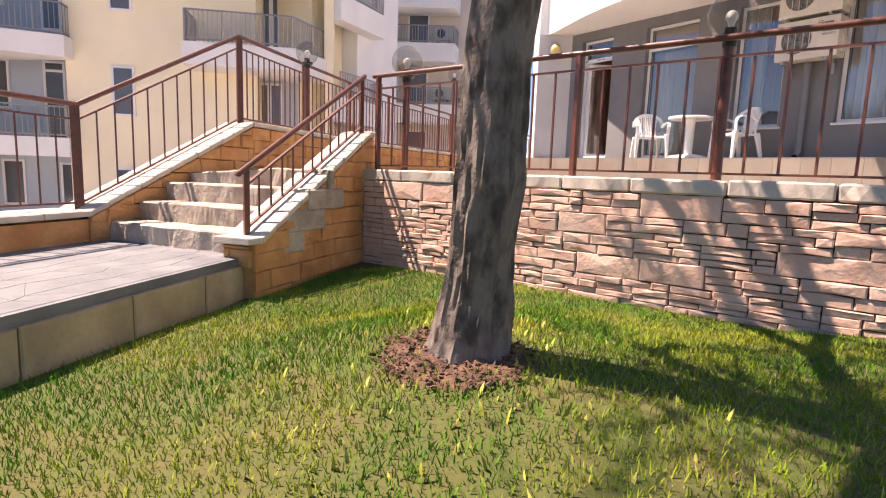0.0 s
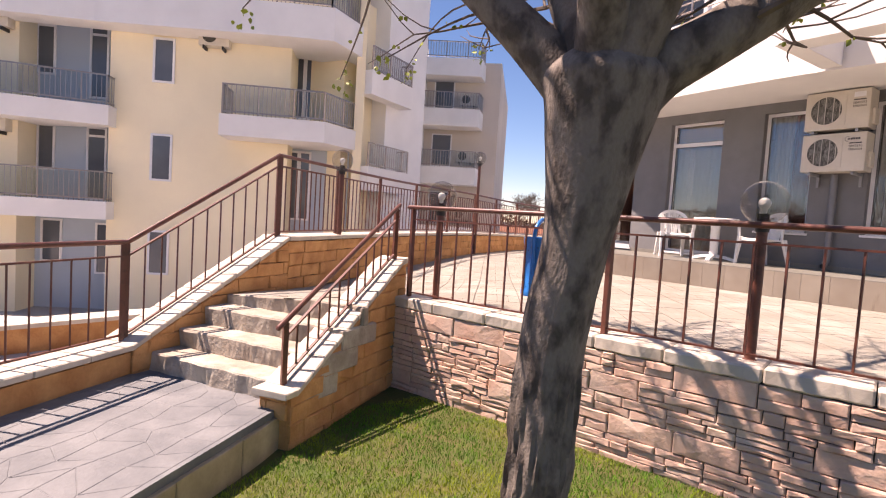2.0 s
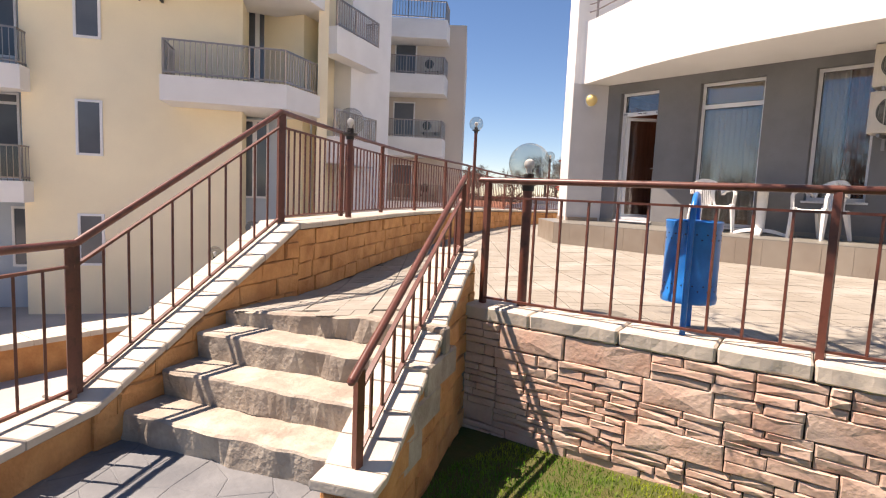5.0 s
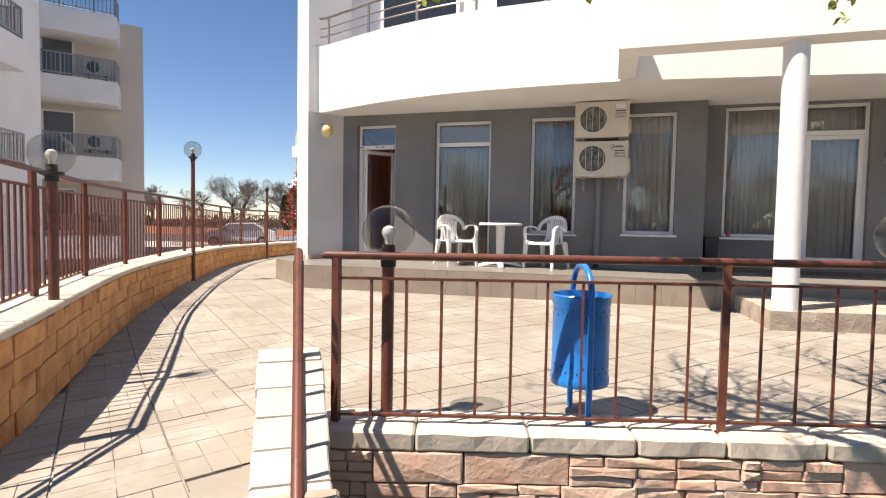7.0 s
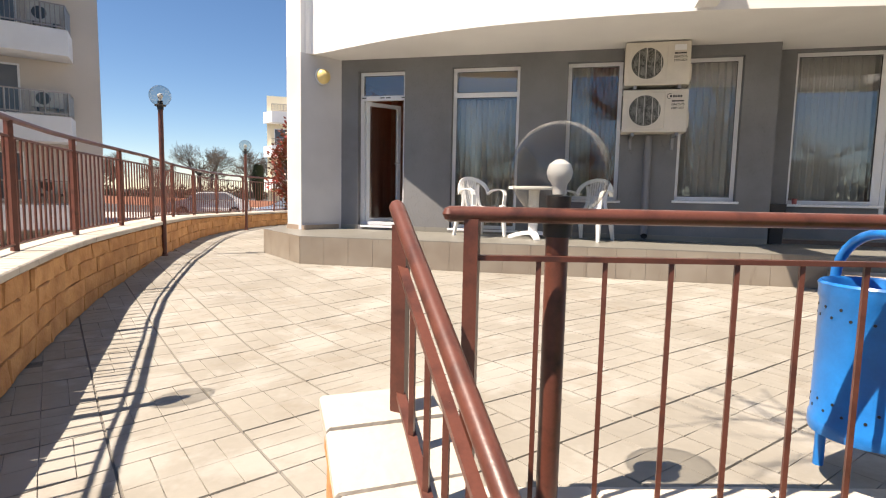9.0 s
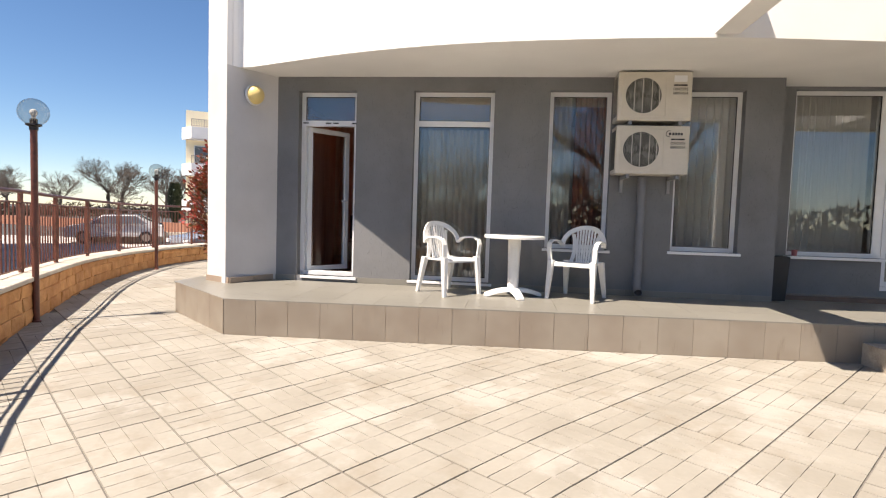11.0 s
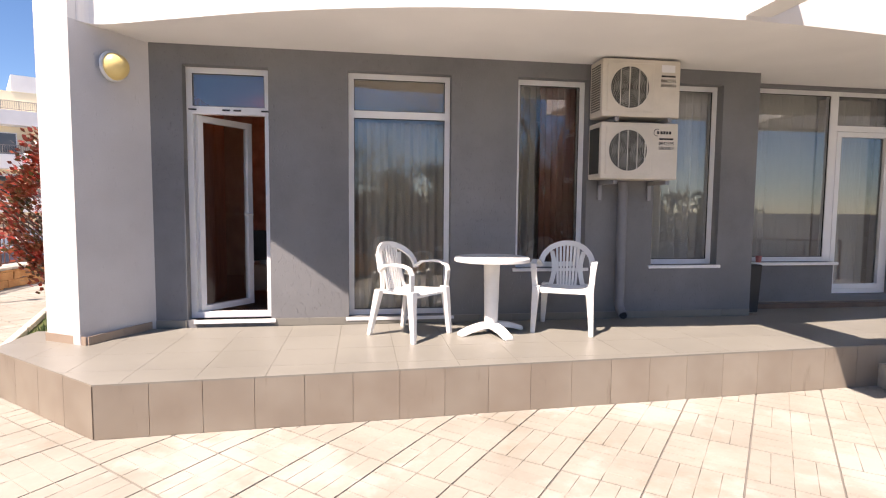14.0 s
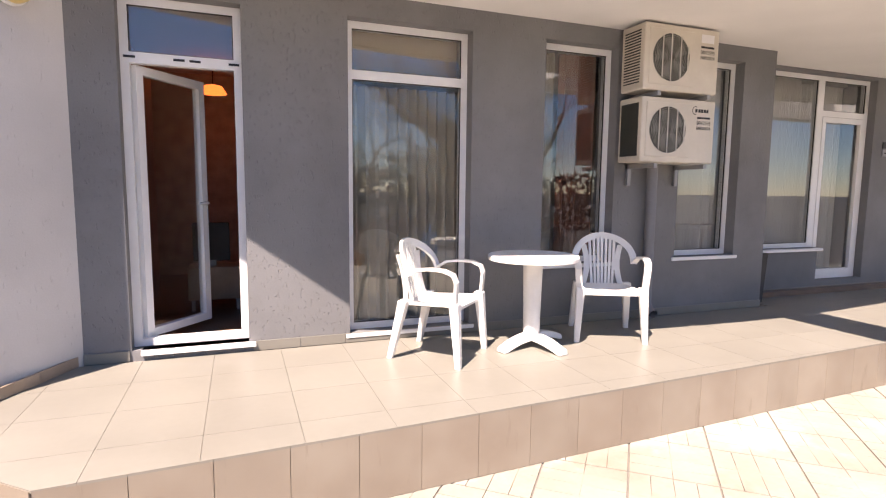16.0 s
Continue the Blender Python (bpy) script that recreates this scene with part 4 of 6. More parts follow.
# ---- air conditioners ----
ACM = mat("ivory_enamel", (0.66, 0.61, 0.52), 0.4, var=0.05, scale=3, fine=40, bump=0.03)
GRILL = mat("pale_wire", (0.60, 0.58, 0.52), 0.4, bump=0)
COIL = mat("dark_coil", (0.045, 0.045, 0.035), 0.5, bump=0)


def text(body, size, x, z, y, parent, material, label=""):
    cu = bpy.data.curves.new("lettering", "FONT")
    cu.body, cu.size, cu.extrude = body, size, 0.0006
    cu.align_x = "LEFT"
    tmp = bpy.data.objects.new("lettering", cu)
    scene.collection.objects.link(tmp)
    dg = bpy.context.evaluated_depsgraph_get()
    me = bpy.data.meshes.new_from_object(tmp.evaluated_get(dg))
    bpy.data.objects.remove(tmp)
    me.materials.clear()
    me.materials.append(material)
    ob = new("lettering", me)
    ob.parent = parent
    ob.matrix_basis = pose(x, y, z, 90, 0, 0)
    return tagged(ob, label)


def aircon(x, y, z, label, brand, open_side):
    ac = thing("air_conditioner", label, "air conditioner", "outdoor units on the wall", m=pose(x, y, z))
    W, D, H = 0.80, 0.29, 0.545
    bm = bmesh.new()
    box(bm, 0, W, 0, D, 0, H)
    bevelled(bm, 0.012, 2)
    part("casing", bm, ACM, ac)
    cx, cz, r = 0.275, 0.275, 0.195
    bm = bmesh.new()
    box(bm, 0.045, 0.52, -0.007, 0.004, 0.045, H - 0.04)
    bevelled(bm, 0.005, 1)
    part("front_panel", bm, ACM, ac)
    bm = bmesh.new()
    vs = [bm.verts.new((cx + r * math.cos(2 * math.pi * k / 40), -0.0085, cz + r * math.sin(2 * math.pi * k / 40))) for k in range(40)]
    back = [bm.verts.new((v.co.x, -0.006, v.co.z)) for v in vs]
    bm.faces.new(vs)
    for k in range(40):
        bm.faces.new((vs[k], vs[(k + 1) % 40], back[(k + 1) % 40], back[k]))
    part("fan_opening", bm, COIL, ac)
    bm = bmesh.new()
    for q in range(5):
        a0 = 2 * math.pi * q / 5
        pts = [(cx + rr * math.cos(a0 + tw), -0.0098, cz + rr * math.sin(a0 + tw)) for rr, tw in ((0.04, 0), (0.17, 0.25), (0.17, 0.85), (0.04, 0.7))]
        bm.faces.new([bm.verts.new(p) for p in pts])
    part("fan", bm, mat("fan_grey", (0.14, 0.14, 0.125), 0.5, bump=0), ac)
    bm = bmesh.new()
    for rr in [0.03 + 0.0165 * k for k in range(11)]:
        for k in range(36):
            a, b = 2 * math.pi * k / 36, 2 * math.pi * (k + 1) / 36
            q = [(cx + (rr + d) * math.cos(t), -0.015, cz + (rr + d) * math.sin(t)) for t, d in ((a, 0), (b, 0), (b, 0.0022), (a, 0.0022))]
            bm.faces.new([bm.verts.new(v) for v in q])
    for k, xx in enumerate((-0.10, -0.01, 0.09, 0.17)):
        h = math.sqrt(r * r - xx * xx)
        box(bm, cx + xx - 0.004, cx + xx + 0.004, -0.021, -0.015, cz - h, cz + h)
    part("fan_guard", bm, GRILL, ac, "pale wire fan guard")
    bm = bmesh.new()
    if open_side:
        box(bm, -0.003, 0.004, 0.04, D - 0.03, 0.05, H - 0.05)
    else:
        for k in range(19):
            box(bm, -0.003, 0.004, 0.05, D - 0.04, 0.06 + 0.0235 * k, 0.071 + 0.0235 * k)
    part("side_grille", bm, COIL, ac, "dark side grille")
    bm = bmesh.new()
    box(bm, W - 0.005, W + 0.035, 0.10, 0.26, 0.06, 0.28)
    bevelled(bm, 0.01, 1)
    part("valve_cover", bm, ACM, ac)
    for xx in (0.12, 0.66):
        bm = bmesh.new()
        box(bm, xx, xx + 0.035, -0.04, D + 0.03, -0.05, -0.012)
        box(bm, xx, xx + 0.035, D, D + 0.03, -0.28 if not open_side else -0.2, -0.012)
        part("bracket", bm, ALU, ac)
    if brand:
        bm = bmesh.new()
        for k in range(18):
            a, b = math.pi * (0.35 + 1.25 * k / 18), math.pi * (0.35 + 1.25 * (k + 1) / 18)
            q = [(0.575 + rr * math.cos(t), -0.002, 0.455 + rr * math.sin(t)) for t, rr in ((a, 0.030), (b, 0.030), (b, 0.036), (a, 0.036))]
            bm.faces.new([bm.verts.new(v) for v in q])
        for xx in (0.575, 0.61, 0.64, 0.67, 0.70):
            box(bm, xx, xx + 0.022, -0.002, 0.0, 0.44, 0.468)
        part("badge", bm, DARK, ac)
    else:
        bm = bmesh.new()
        box(bm, 0.60, 0.74, -0.002, 0.001, 0.43, 0.50)
        part("sticker", bm, PVC, ac)
    bm = bmesh.new()
    for xx, w in ((0.60, 0.045), (0.65, 0.02), (0.675, 0.07)):
        box(bm, xx, xx + w, -0.002, 0.0, 0.385, 0.402)
    part("label_bar", bm, DARK, ac)
    text("0842595", 0.046, 0.595, 0.335, -0.0015, ac, DARK)
    text("E8850824", 0.040, 0.595, 0.292, -0.0015, ac, DARK)
    return ac


text("5", 0.38, 0.385, 2.24, 9.795, num, mat("pale_number", (0.42, 0.42, 0.41), 0.5, bump=0))
aircon(-4.03, 9.04, 1.80, "ivory air conditioner outdoor unit on the grey wall", True, True)
aircon(-4.03, 9.04, 2.40, "ivory air conditioner outdoor unit close under the ceiling", False, False)
pipe = thing("downpipe", "grey plastic downpipe below the outdoor units", "pipe")
bm = bmesh.new()
tube(bm, [(-3.66, 9.30, 1.78), (-3.66, 9.30, 0.52), (-3.66, 9.27, 0.46), (-3.66, 9.20, 0.42)], 0.048, 18, cap=False)
part("tube", bm, mat("grey_pipe", (0.19, 0.19, 0.20), 0.5, var=0.05, bump=0), pipe)
bm = bmesh.new()
lathe(bm, [(0.0, 0), (0.044, 0)], 18, (0, 0, 0))
o = part("opening", bm, DARK, pipe)
o.matrix_basis = pose(-3.66, 9.215, 0.428, 60, 0, 0)
dk = thing("black_plant_box", "tall black plastic box against the wall corner", "plant box")
bm = bmesh.new()
box(bm, -2.06, -1.86, 9.50, 9.70, 0.356, 0.90)
for v in bm.verts:
    if v.co.z < 0.5:
        v.co.x += (-1.96 - v.co.x) * 0.2
        v.co.y += (9.60 - v.co.y) * 0.2
bevelled(bm, 0.008, 1)
part("box", bm, DARK, dk)
cupo = thing("cup", "small pink cup on the window sill", "cup")
bm = bmesh.new()
lathe(bm, [(0, 0.90), (0.028, 0.90), (0.035, 0.975), (0.031, 0.975), (0.025, 0.91), (0, 0.91)], 16, (-1.68, 9.80, 0))
part("body", bm, mat("pink_china", (0.42, 0.12, 0.12), 0.3, bump=0), cupo)

# ---- garden table and chairs ----
tb = thing("garden_table", "round white plastic table with a three-armed foot on the porch", "table", m=pose(-5.13, 8.86, 0.362))
bm = bmesh.new()
lathe(bm, [(0, 0.70), (0.335, 0.70), (0.345, 0.69), (0.345, 0.665), (0.335, 0.66), (0.325, 0.675), (0, 0.675)], 48)
part("tabletop", bm, CHAIRM, tb)
bm = bmesh.new()
lathe(bm, [(0.062, 0.06), (0.066, 0.30), (0.075, 0.674)], 24)
part("stem", bm, CHAIRM, tb)
for k, a in enumerate((200, 285, 20)):
    bm = bmesh.new()
    prev = None
    for i in range(9):
        t = i / 8
        x, z1, w = 0.04 + 0.30 * t, 0.10 - 0.065 * t * t, 0.055 - 0.012 * t
        cur = [bm.verts.new((x, y, z)) for y, z in ((-w, max(0.0, z1 - 0.05) if i < 7 else 0.0), (w, max(0.0, z1 - 0.05) if i < 7 else 0.0), (w * 0.75, z1), (-w * 0.75, z1))]
        if prev:
            for q in range(4):
                bm.faces.new((prev[q], prev[(q + 1) % 4], cur[(q + 1) % 4], cur[q])).smooth = False
        else:
            bm.faces.new(cur)
        prev = cur
    bm.faces.new(prev[::-1])
    bevelled(bm, 0.006, 1)
    o = part("foot", bm, CHAIRM, tb)
    o.matrix_basis = pose(0, 0, 0, 0, 0, a)


def ribbon(bm, pts, w, th, up=(0, 0, 1)):
    """A flat bar through pts, w wide and th thick; w lies along 'side' at each point."""
    prev = None
    pts = [(Vector(p), Vector(s).normalized()) for p, s in pts]
    for i, (p, side) in enumerate(pts):
        d = (pts[min(i + 1, len(pts) - 1)][0] - pts[max(i - 1, 0)][0]).normalized()
        n = d.cross(side).normalized()
        cur = [bm.verts.new(p + side * a * w / 2 + n * b * th / 2) for a, b in ((-1, -1), (1, -1), (1, 1), (-1, 1))]
        if prev:
            for q in range(4):
                bm.faces.new((prev[q], prev[(q + 1) % 4], cur[(q + 1) % 4], cur[q]))
        else:
            bm.faces.new(cur)
        prev = cur
    bm.faces.new(prev[::-1])


def garden_chair(label):
    """Faces -y."""
    ch = thing("garden_chair", label, "chair", "white garden chairs")
    bm = bmesh.new()
    n = 12
    top, bot = [], []
    for j in range(n + 1):
        v = j / n
        y = -0.22 + 0.42 * v
        hw = 0.225 - 0.035 * v
        for arr, dz in ((top, 0), (bot, -0.02)):
            arr.append([bm.verts.new((hw * u, y, 0.425 - 0.03 * (1 - u * u) * math.sin(math.pi * min(1, v * 1.1)) - 0.02 * v - (0.03 if j == 0 else 0) + dz)) for u in [-1 + 2 * i / 10 for i in range(11)]])
    for arr in (top, bot):
        for a, b in zip(arr, arr[1:]):
            for i in range(10):
                bm.faces.new((a[i], a[i + 1], b[i + 1], b[i])).smooth = True
    for i in range(10):
        bm.faces.new((top[0][i], top[0][i + 1], bot[0][i + 1], bot[0][i]))
        bm.faces.new((top[-1][i], top[-1][i + 1], bot[-1][i + 1], bot[-1][i]))
    for j in range(n):
        for i in (0, 10):
            bm.faces.new((top[j][i], top[j + 1][i], bot[j + 1][i], bot[j][i]))
    part("seat", bm, CHAIRM, ch)
    # back: hoop and slats
    def back_y(z):
        return 0.19 + 0.20 * (z - 0.40)
    hoop = []
    for k in range(25):
        a = math.pi * k / 24
        x = -0.245 * math.cos(a)
        z = 0.585 + 0.225 * math.sin(a) ** 0.85 if 0 < k < 24 else 0.585
        hoop.append(((x, back_y(z) - 0.10 * abs(math.cos(a)) ** 2, z), (0, 0.15 * abs(math.cos(a)), 1)))
    bm = bmesh.new()
    pts = []
    for (x, y, z), _ in hoop:
        rad = Vector((x, 0, z - 0.60))
        rad = rad.normalized() if rad.length > 1e-4 else Vector((0, 0, 1))
        pts.append(((x, y, z), (rad.x, 0.0, rad.z)))
    ribbon(bm, pts, 0.052, 0.022)
    part("back_hoop", bm, CHAIRM, ch)
    for i in range(7):
        x = -0.105 + 0.035 * i
        bm = bmesh.new()
        zt = 0.585 + 0.225 * math.sqrt(max(0.05, 1 - (x / 0.245) ** 2)) - 0.01
        ribbon(bm, [((x * (0.8 + 0.2 * k / 5), back_y(0.40 + (zt - 0.40) * k / 5) - 0.012 * math.cos(x * 10), 0.40 + (zt - 0.40) * k / 5), (1, 0, 0)) for k in range(6)], 0.021, 0.012)
        part("back_slat", bm, CHAIRM, ch)
    for s in (-1, 1):
        bm = bmesh.new()
        ribbon(bm, [((s * (0.155 - 0.03 * math.sin(math.pi * k / 5)), back_y(0.40 + 0.33 * k / 5), 0.40 + 0.33 * k / 5), (1, 0, 0)) for k in range(6)], 0.045, 0.014)
        part("back_side", bm, CHAIRM, ch)
        bm = bmesh.new()
        ribbon(bm, [((s * 0.245, 0.13, 0.60), (1, 0, 0)), ((s * 0.262, 0.06, 0.645), (1, 0, 0)), ((s * 0.272, -0.05, 0.66), (1, 0, 0)), ((s * 0.272, -0.15, 0.655), (1, 0, 0)), ((s * 0.268, -0.215, 0.63), (1, 0, 0.0)), ((s * 0.262, -0.235, 0.58), (1, 0, 0)), ((s * 0.25, -0.225, 0.42), (1, 0, 0))], 0.050, 0.018)
        part("armrest", bm, CHAIRM, ch)
        for nm, x0, y0, x1, y1, zt in (("front_leg", 0.24, -0.215, 0.262, -0.255, 0.44), ("back_leg", 0.205, 0.18, 0.235, 0.275, 0.42)):
            bm = bmesh.new()
            lo, hi = 0.020, 0.034
            v = [bm.verts.new((s * x1 + a * lo, y1 + b * lo, 0.0)) for a, b in ((-1, -1), (1, -1), (1, 1), (-1, 1))] + [bm.verts.new((s * x0 + a * hi, y0 + b * hi, zt)) for a, b in ((-1, -1), (1, -1), (1, 1), (-1, 1))]
            for f in ((3, 2, 1, 0), (4, 5, 6, 7), (0, 1, 5, 4), (1, 2, 6, 5), (2, 3, 7, 6), (3, 0, 4, 7)):
                bm.faces.new([v[i] for i in f])
            bevelled(bm, 0.006, 1)
            part(nm, bm, CHAIRM, ch)
    return ch


chair_a = garden_chair("white plastic garden armchair with a slatted back, turned towards the table")
chair_a.matrix_basis = pose(-5.88, 8.87, 0.358, 0, 0, 46)
chair_b = garden_chair("white plastic garden armchair with a slatted back against the wall")
chair_b.matrix_basis = pose(-4.40, 8.93, 0.358, 0, 0, -26)

# ---- upper balcony railing and wall ----
STEEL = mat("dull_steel_tube", (0.34, 0.29, 0.26), 0.35, 0.8, var=0.05, bump=0)
br = thing("balcony_railing", "curved grey steel rail on the white balcony", "railing")
bl = [p for p in offset(FAS, 0.07)]
line = [(x, y) for x, y in bl if x < 3]
for z, r in ((4.28, 0.012), (4.42, 0.012), (4.60, 0.022)):
    bm = bmesh.new()
    tube(bm, [(x, y, z) for x, y in line], r, 8)
    part("rail", bm, STEEL, br)
ll = Line(line)
k = 0.35
while k < ll.cum[-1]:
    p, d, _ = ll.at(k)
    bm = bmesh.new()
    box(bm, p.x - 0.015, p.x + 0.015, p.y - 0.015, p.y + 0.015, 4.09, 4.60)
    part("post", bm, STEEL, br)
    k += 1.0
for k in range(4):
    x = -7.6 + 2.1 * k
    w = tagged(new("window_upper"), "dark upper balcony window with a white frame", "window", "", "structure")
    bm = bmesh.new()
    ring_frame(bm, x, x + 1.5, 3.4, 5.7, 0.06, 9.64, 9.70)
    part("window_frame", bm, PVC, w)
    bm = bmesh.new()
    box(bm, x + 0.06, x + 1.44, 9.66, 9.69, 3.46, 5.64)
    part("pane", bm, mat("dark_glazing", (0.03, 0.035, 0.04), 0.05, bump=0), w)


# ---- apartment buildings ----
# base colour lifted to grey-blue in place of the sky's reflection in the panes
GLZ = mat("sky_tinted_glazing", (0.12, 0.135, 0.155), 0.06, var=0.1, scale=0.8, bump=0)
BROWNW = mat("brown_window_frame", (0.55, 0.52, 0.48), 0.5, bump=0)


class Frame:
    """A plan frame: u to the right, w away, seen from the terrace."""
    def __init__(self, ox, oy, deg):
        self.m = Matrix.Translation((ox, oy, 0)) @ Matrix.Rotation(radians(deg), 4, "Z")

    def box(self, name, mat_, parent, u0, u1, w0, w1, z0, z1, label=""):
        bm = bmesh.new()
        box(bm, u0, u1, w0, w1, z0, z1, self.m)
        return part(name, bm, mat_, parent, label)

    def poly(self, name, mat_, parent, pts, z0, z1, label=""):
        bm = bmesh.new()
        prism(bm, [tuple((self.m @ Vector((*p, 0)))[:2]) for p in pts], z0, z1)
        return part(name, bm, mat_, parent, label)

    def window(self, parent, u0, u1, w, z0, z1, transom=0, side=False):
        bm = bmesh.new()
        if side:
            for a, b, c, d in ((u0, u1, z0, z0 + 0.06), (u0, u1, z1 - 0.06, z1), (u0, u0 + 0.06, z0, z1), (u1 - 0.06, u1, z0, z1)):
                box(bm, w, w + 0.05, a, b, c, d, self.m)
        else:
            ring_frame(bm, u0, u1, z0, z1, 0.06, w - 0.05, w)
            if transom:
                box(bm, u0, u1, w - 0.05, w, transom, transom + 0.07)
            for v in bm.verts:
                v.co = self.m @ v.co
        win = part("window", bm, PVC, parent)
        bm = bmesh.new()
        if side:
            box(bm, w, w + 0.02, u0 + 0.06, u1 - 0.06, z0 + 0.06, z1 - 0.06, self.m)
        else:
            box(bm, u0 + 0.06, u1 - 0.06, w - 0.02, w, z0 + 0.06, z1 - 0.06, self.m)
        part("pane", bm, GLZ, win)
        return win

    def rail(self, parent, pts, z, h=0.9, glassy=True):
        """A balcony rail with bars and a grey panel behind them."""
        bm = bmesh.new()
        P = [self.m @ Vector((*p, 0)) for p in pts]
        for a, b in zip(P, P[1:]):
            for dz in (h, 0.08):
                bar(bm, (a.x, a.y, z + dz), (b.x, b.y, z + dz), 0.04)
            n = max(1, int((b - a).length / 0.12))
            for k in range(n + 1):
                q = a.lerp(b, k / n)
                wd = 0.02 if k % 8 == 0 else 0.008
                box(bm, q.x - wd, q.x + wd, q.y - wd, q.y + wd, z, z + h)
        r = part("balcony_rail", bm, STEEL, parent, "grey metal balcony rail")
        if glassy:
            for a, b in zip(P, P[1:]):
                bm = bmesh.new()
                d = (b - a).normalized() * 0.03
                vs = [bm.verts.new(v) for v in ((a.x + d.x, a.y + d.y, z + 0.1), (b.x - d.x, b.y - d.y, z + 0.1), (b.x - d.x, b.y - d.y, z + h - 0.03), (a.x + d.x, a.y + d.y, z + h - 0.03))]
                bm.faces.new(vs)
                part("glass_panel", bm, RAILGLASS, r)


def far_ac(fr, u, w, z, label="ivory outdoor unit on the yellow wall"):
    ac = thing("wall_air_conditioner", label, "air conditioner", "outdoor units of the apartment house")
    fr.box("casing", ACM, ac, u, u + 0.85, w - 0.32, w - 0.003, z, z + 0.56)
    bm = bmesh.new()
    tube(bm, [(u + 0.30, w - 0.335, z + 0.28), (u + 0.30, w - 0.315, z + 0.28)], 0.2, 24)
    for v in bm.verts:
        v.co = fr.m @ v.co
    part("fan_opening", bm, COIL, ac)
    for d in (0.12, 0.66):
        fr.box("bracket", DARK, ac, u + d, u + d + 0.05, w - 0.34, w - 0.003, z - 0.10, z - 0.004)


A = Frame(-0.887, 0.161, 62.8)
K, D = 16.8 / 963, 16.8


def U(x):
    return (x - 784) * K


def Zp(y):
    return 0.854 + (356 - y) * K


house = thing("apartment_building", "yellow rendered apartment house with white balconies and grey rails", "building")
A.box("wall", YELLOW, house, U(345), U(640), D, D + 8, -3.3, 9.6)
A.box("wall", BLUE, house, U(205), U(345) - 0.003, D + 0.9, D + 8, -3.3, 9.6, "blue rendered recess")
A.box("wall", YELLOW, house, -26, U(205) - 0.003, D, D + 8, -3.3, 9.6)
A.box("wall", YELLOW, house, U(640) + 0.003, U(752), D + 1.5, D + 8, -3.3, 9.6)
A.box("wall", YELLOW, house, U(752) + 0.003, U(768), D + 0.15, D + 8, -3.3, 9.6, "end wall of pale render")
A.box("parapet", WHITE, house, -26, U(700), D - 0.05, D + 8.05, 9.6, 10.3, "white roof parapet")
KB = (D - 1.2) / 963


def UB(x):
    return (x - 784) * KB


def ZB(y):
    return 0.854 + (356 - y) * KB


for z, top, step in ((ZB(235), ZB(200), ZB(158)), (ZB(402), ZB(370), ZB(341))):
    A.poly("balcony", WHITE, house, [(UB(-560), D - 1.2), (UB(165), D - 1.2), (U(357), D - 0.5), (U(357), D), (U(205), D + 0.9), (U(205), D), (UB(-560), D)], z, top, "white rendered balcony slab and front")
    A.poly("balcony_front", WHITE, house, [(UB(-560), D - 1.21), (UB(130), D - 1.21), (UB(130), D - 1.07), (UB(-560), D - 1.07)], top, step, "white rendered balcony parapet")
    A.rail(house, [(UB(130), D - 1.12), (UB(165), D - 1.12), (U(352), D - 0.45), (U(352), D)], top, 0.85)
    A.rail(house, [(UB(-560), D - 1.12), (UB(130), D - 1.12)], step, 0.45, False)
A.poly("balcony", WHITE, house, [(-26, D - 1.3), (U(340), D - 0.8), (UB(640), D - 1.2), (UB(712), D - 1.2), (U(766), D + 0.3), (U(766), D + 1.5), (U(345), D + 0.01), (-26, D + 0.01)], ZB(62), ZB(5), "white rendered top balcony")
A.rail(house, [(U(345), D - 0.8), (UB(640), D - 1.15), (UB(705), D - 1.15), (U(760), D + 0.3)], ZB(5), 0.9)
A.poly("balcony", WHITE, house, [(UB(522), D - 1.2), (UB(703), D - 1.2), (U(760), D + 0.25), (U(760), D + 1.5), (U(641), D + 1.5), (U(641), D - 0.004), (UB(522), D - 0.004)], ZB(241), ZB(204), "white rendered corner balcony")
A.rail(house, [(UB(526), D - 0.05), (UB(526), D - 1.15), (UB(700), D - 1.15), (U(755), D + 0.3)], ZB(204), 0.84)
A.box("wall", BLUE, house, U(600), U(745), D + 1.0, D + 1.49, -3.3, ZB(241) - 0.01, "blue rendered ground storey")
for x0, x1, y0, y1 in ((413, 448, 87, 162), (413, 448, 248, 328), (413, 448, 413, 490), (28, 66, 58, 155), (-20, 16, 58, 155), (28, 66, 232, 333), (80, 130, 235, 338), (-20, 14, 232, 333), (85, 140, 400, 500), (215, 250, 405, 482), (305, 333, 408, 500), (20, 50, 400, 500)):
    recess = 0.9 if 205 < x0 < 345 else 0
    A.window(house, U(x0), U(x1), D + recess - 0.002, Zp(y1), Zp(y0))
for x0, x1, y0, y1, tr in ((232, 262, 84, 165, 0), (314, 344, 80, 198, 95), (235, 263, 246, 322, 0), (312, 344, 245, 368, 262)):
    A.window(house, U(x0) * 1.053, U(x1) * 1.053, D + 0.898, 0.854 + (356 - y1) * K * 1.053, 0.854 + (356 - y0) * K * 1.053, transom=(0.854 + (356 - tr) * K * 1.053) if tr else 0)
k2 = (D + 1.5) / 963
for y0, y1 in ((88, 204), (262, 380)):
    for x0, x1 in ((648, 664), (664, 684)):
        A.window(house, (x0 - 784) * k2, (x1 - 784) * k2, D + (1.498 if y0 < 200 else 0.998), 0.854 + (356 - y1) * k2, 0.854 + (356 - y0) * k2)
far_ac(A, U(150), D, Zp(98))
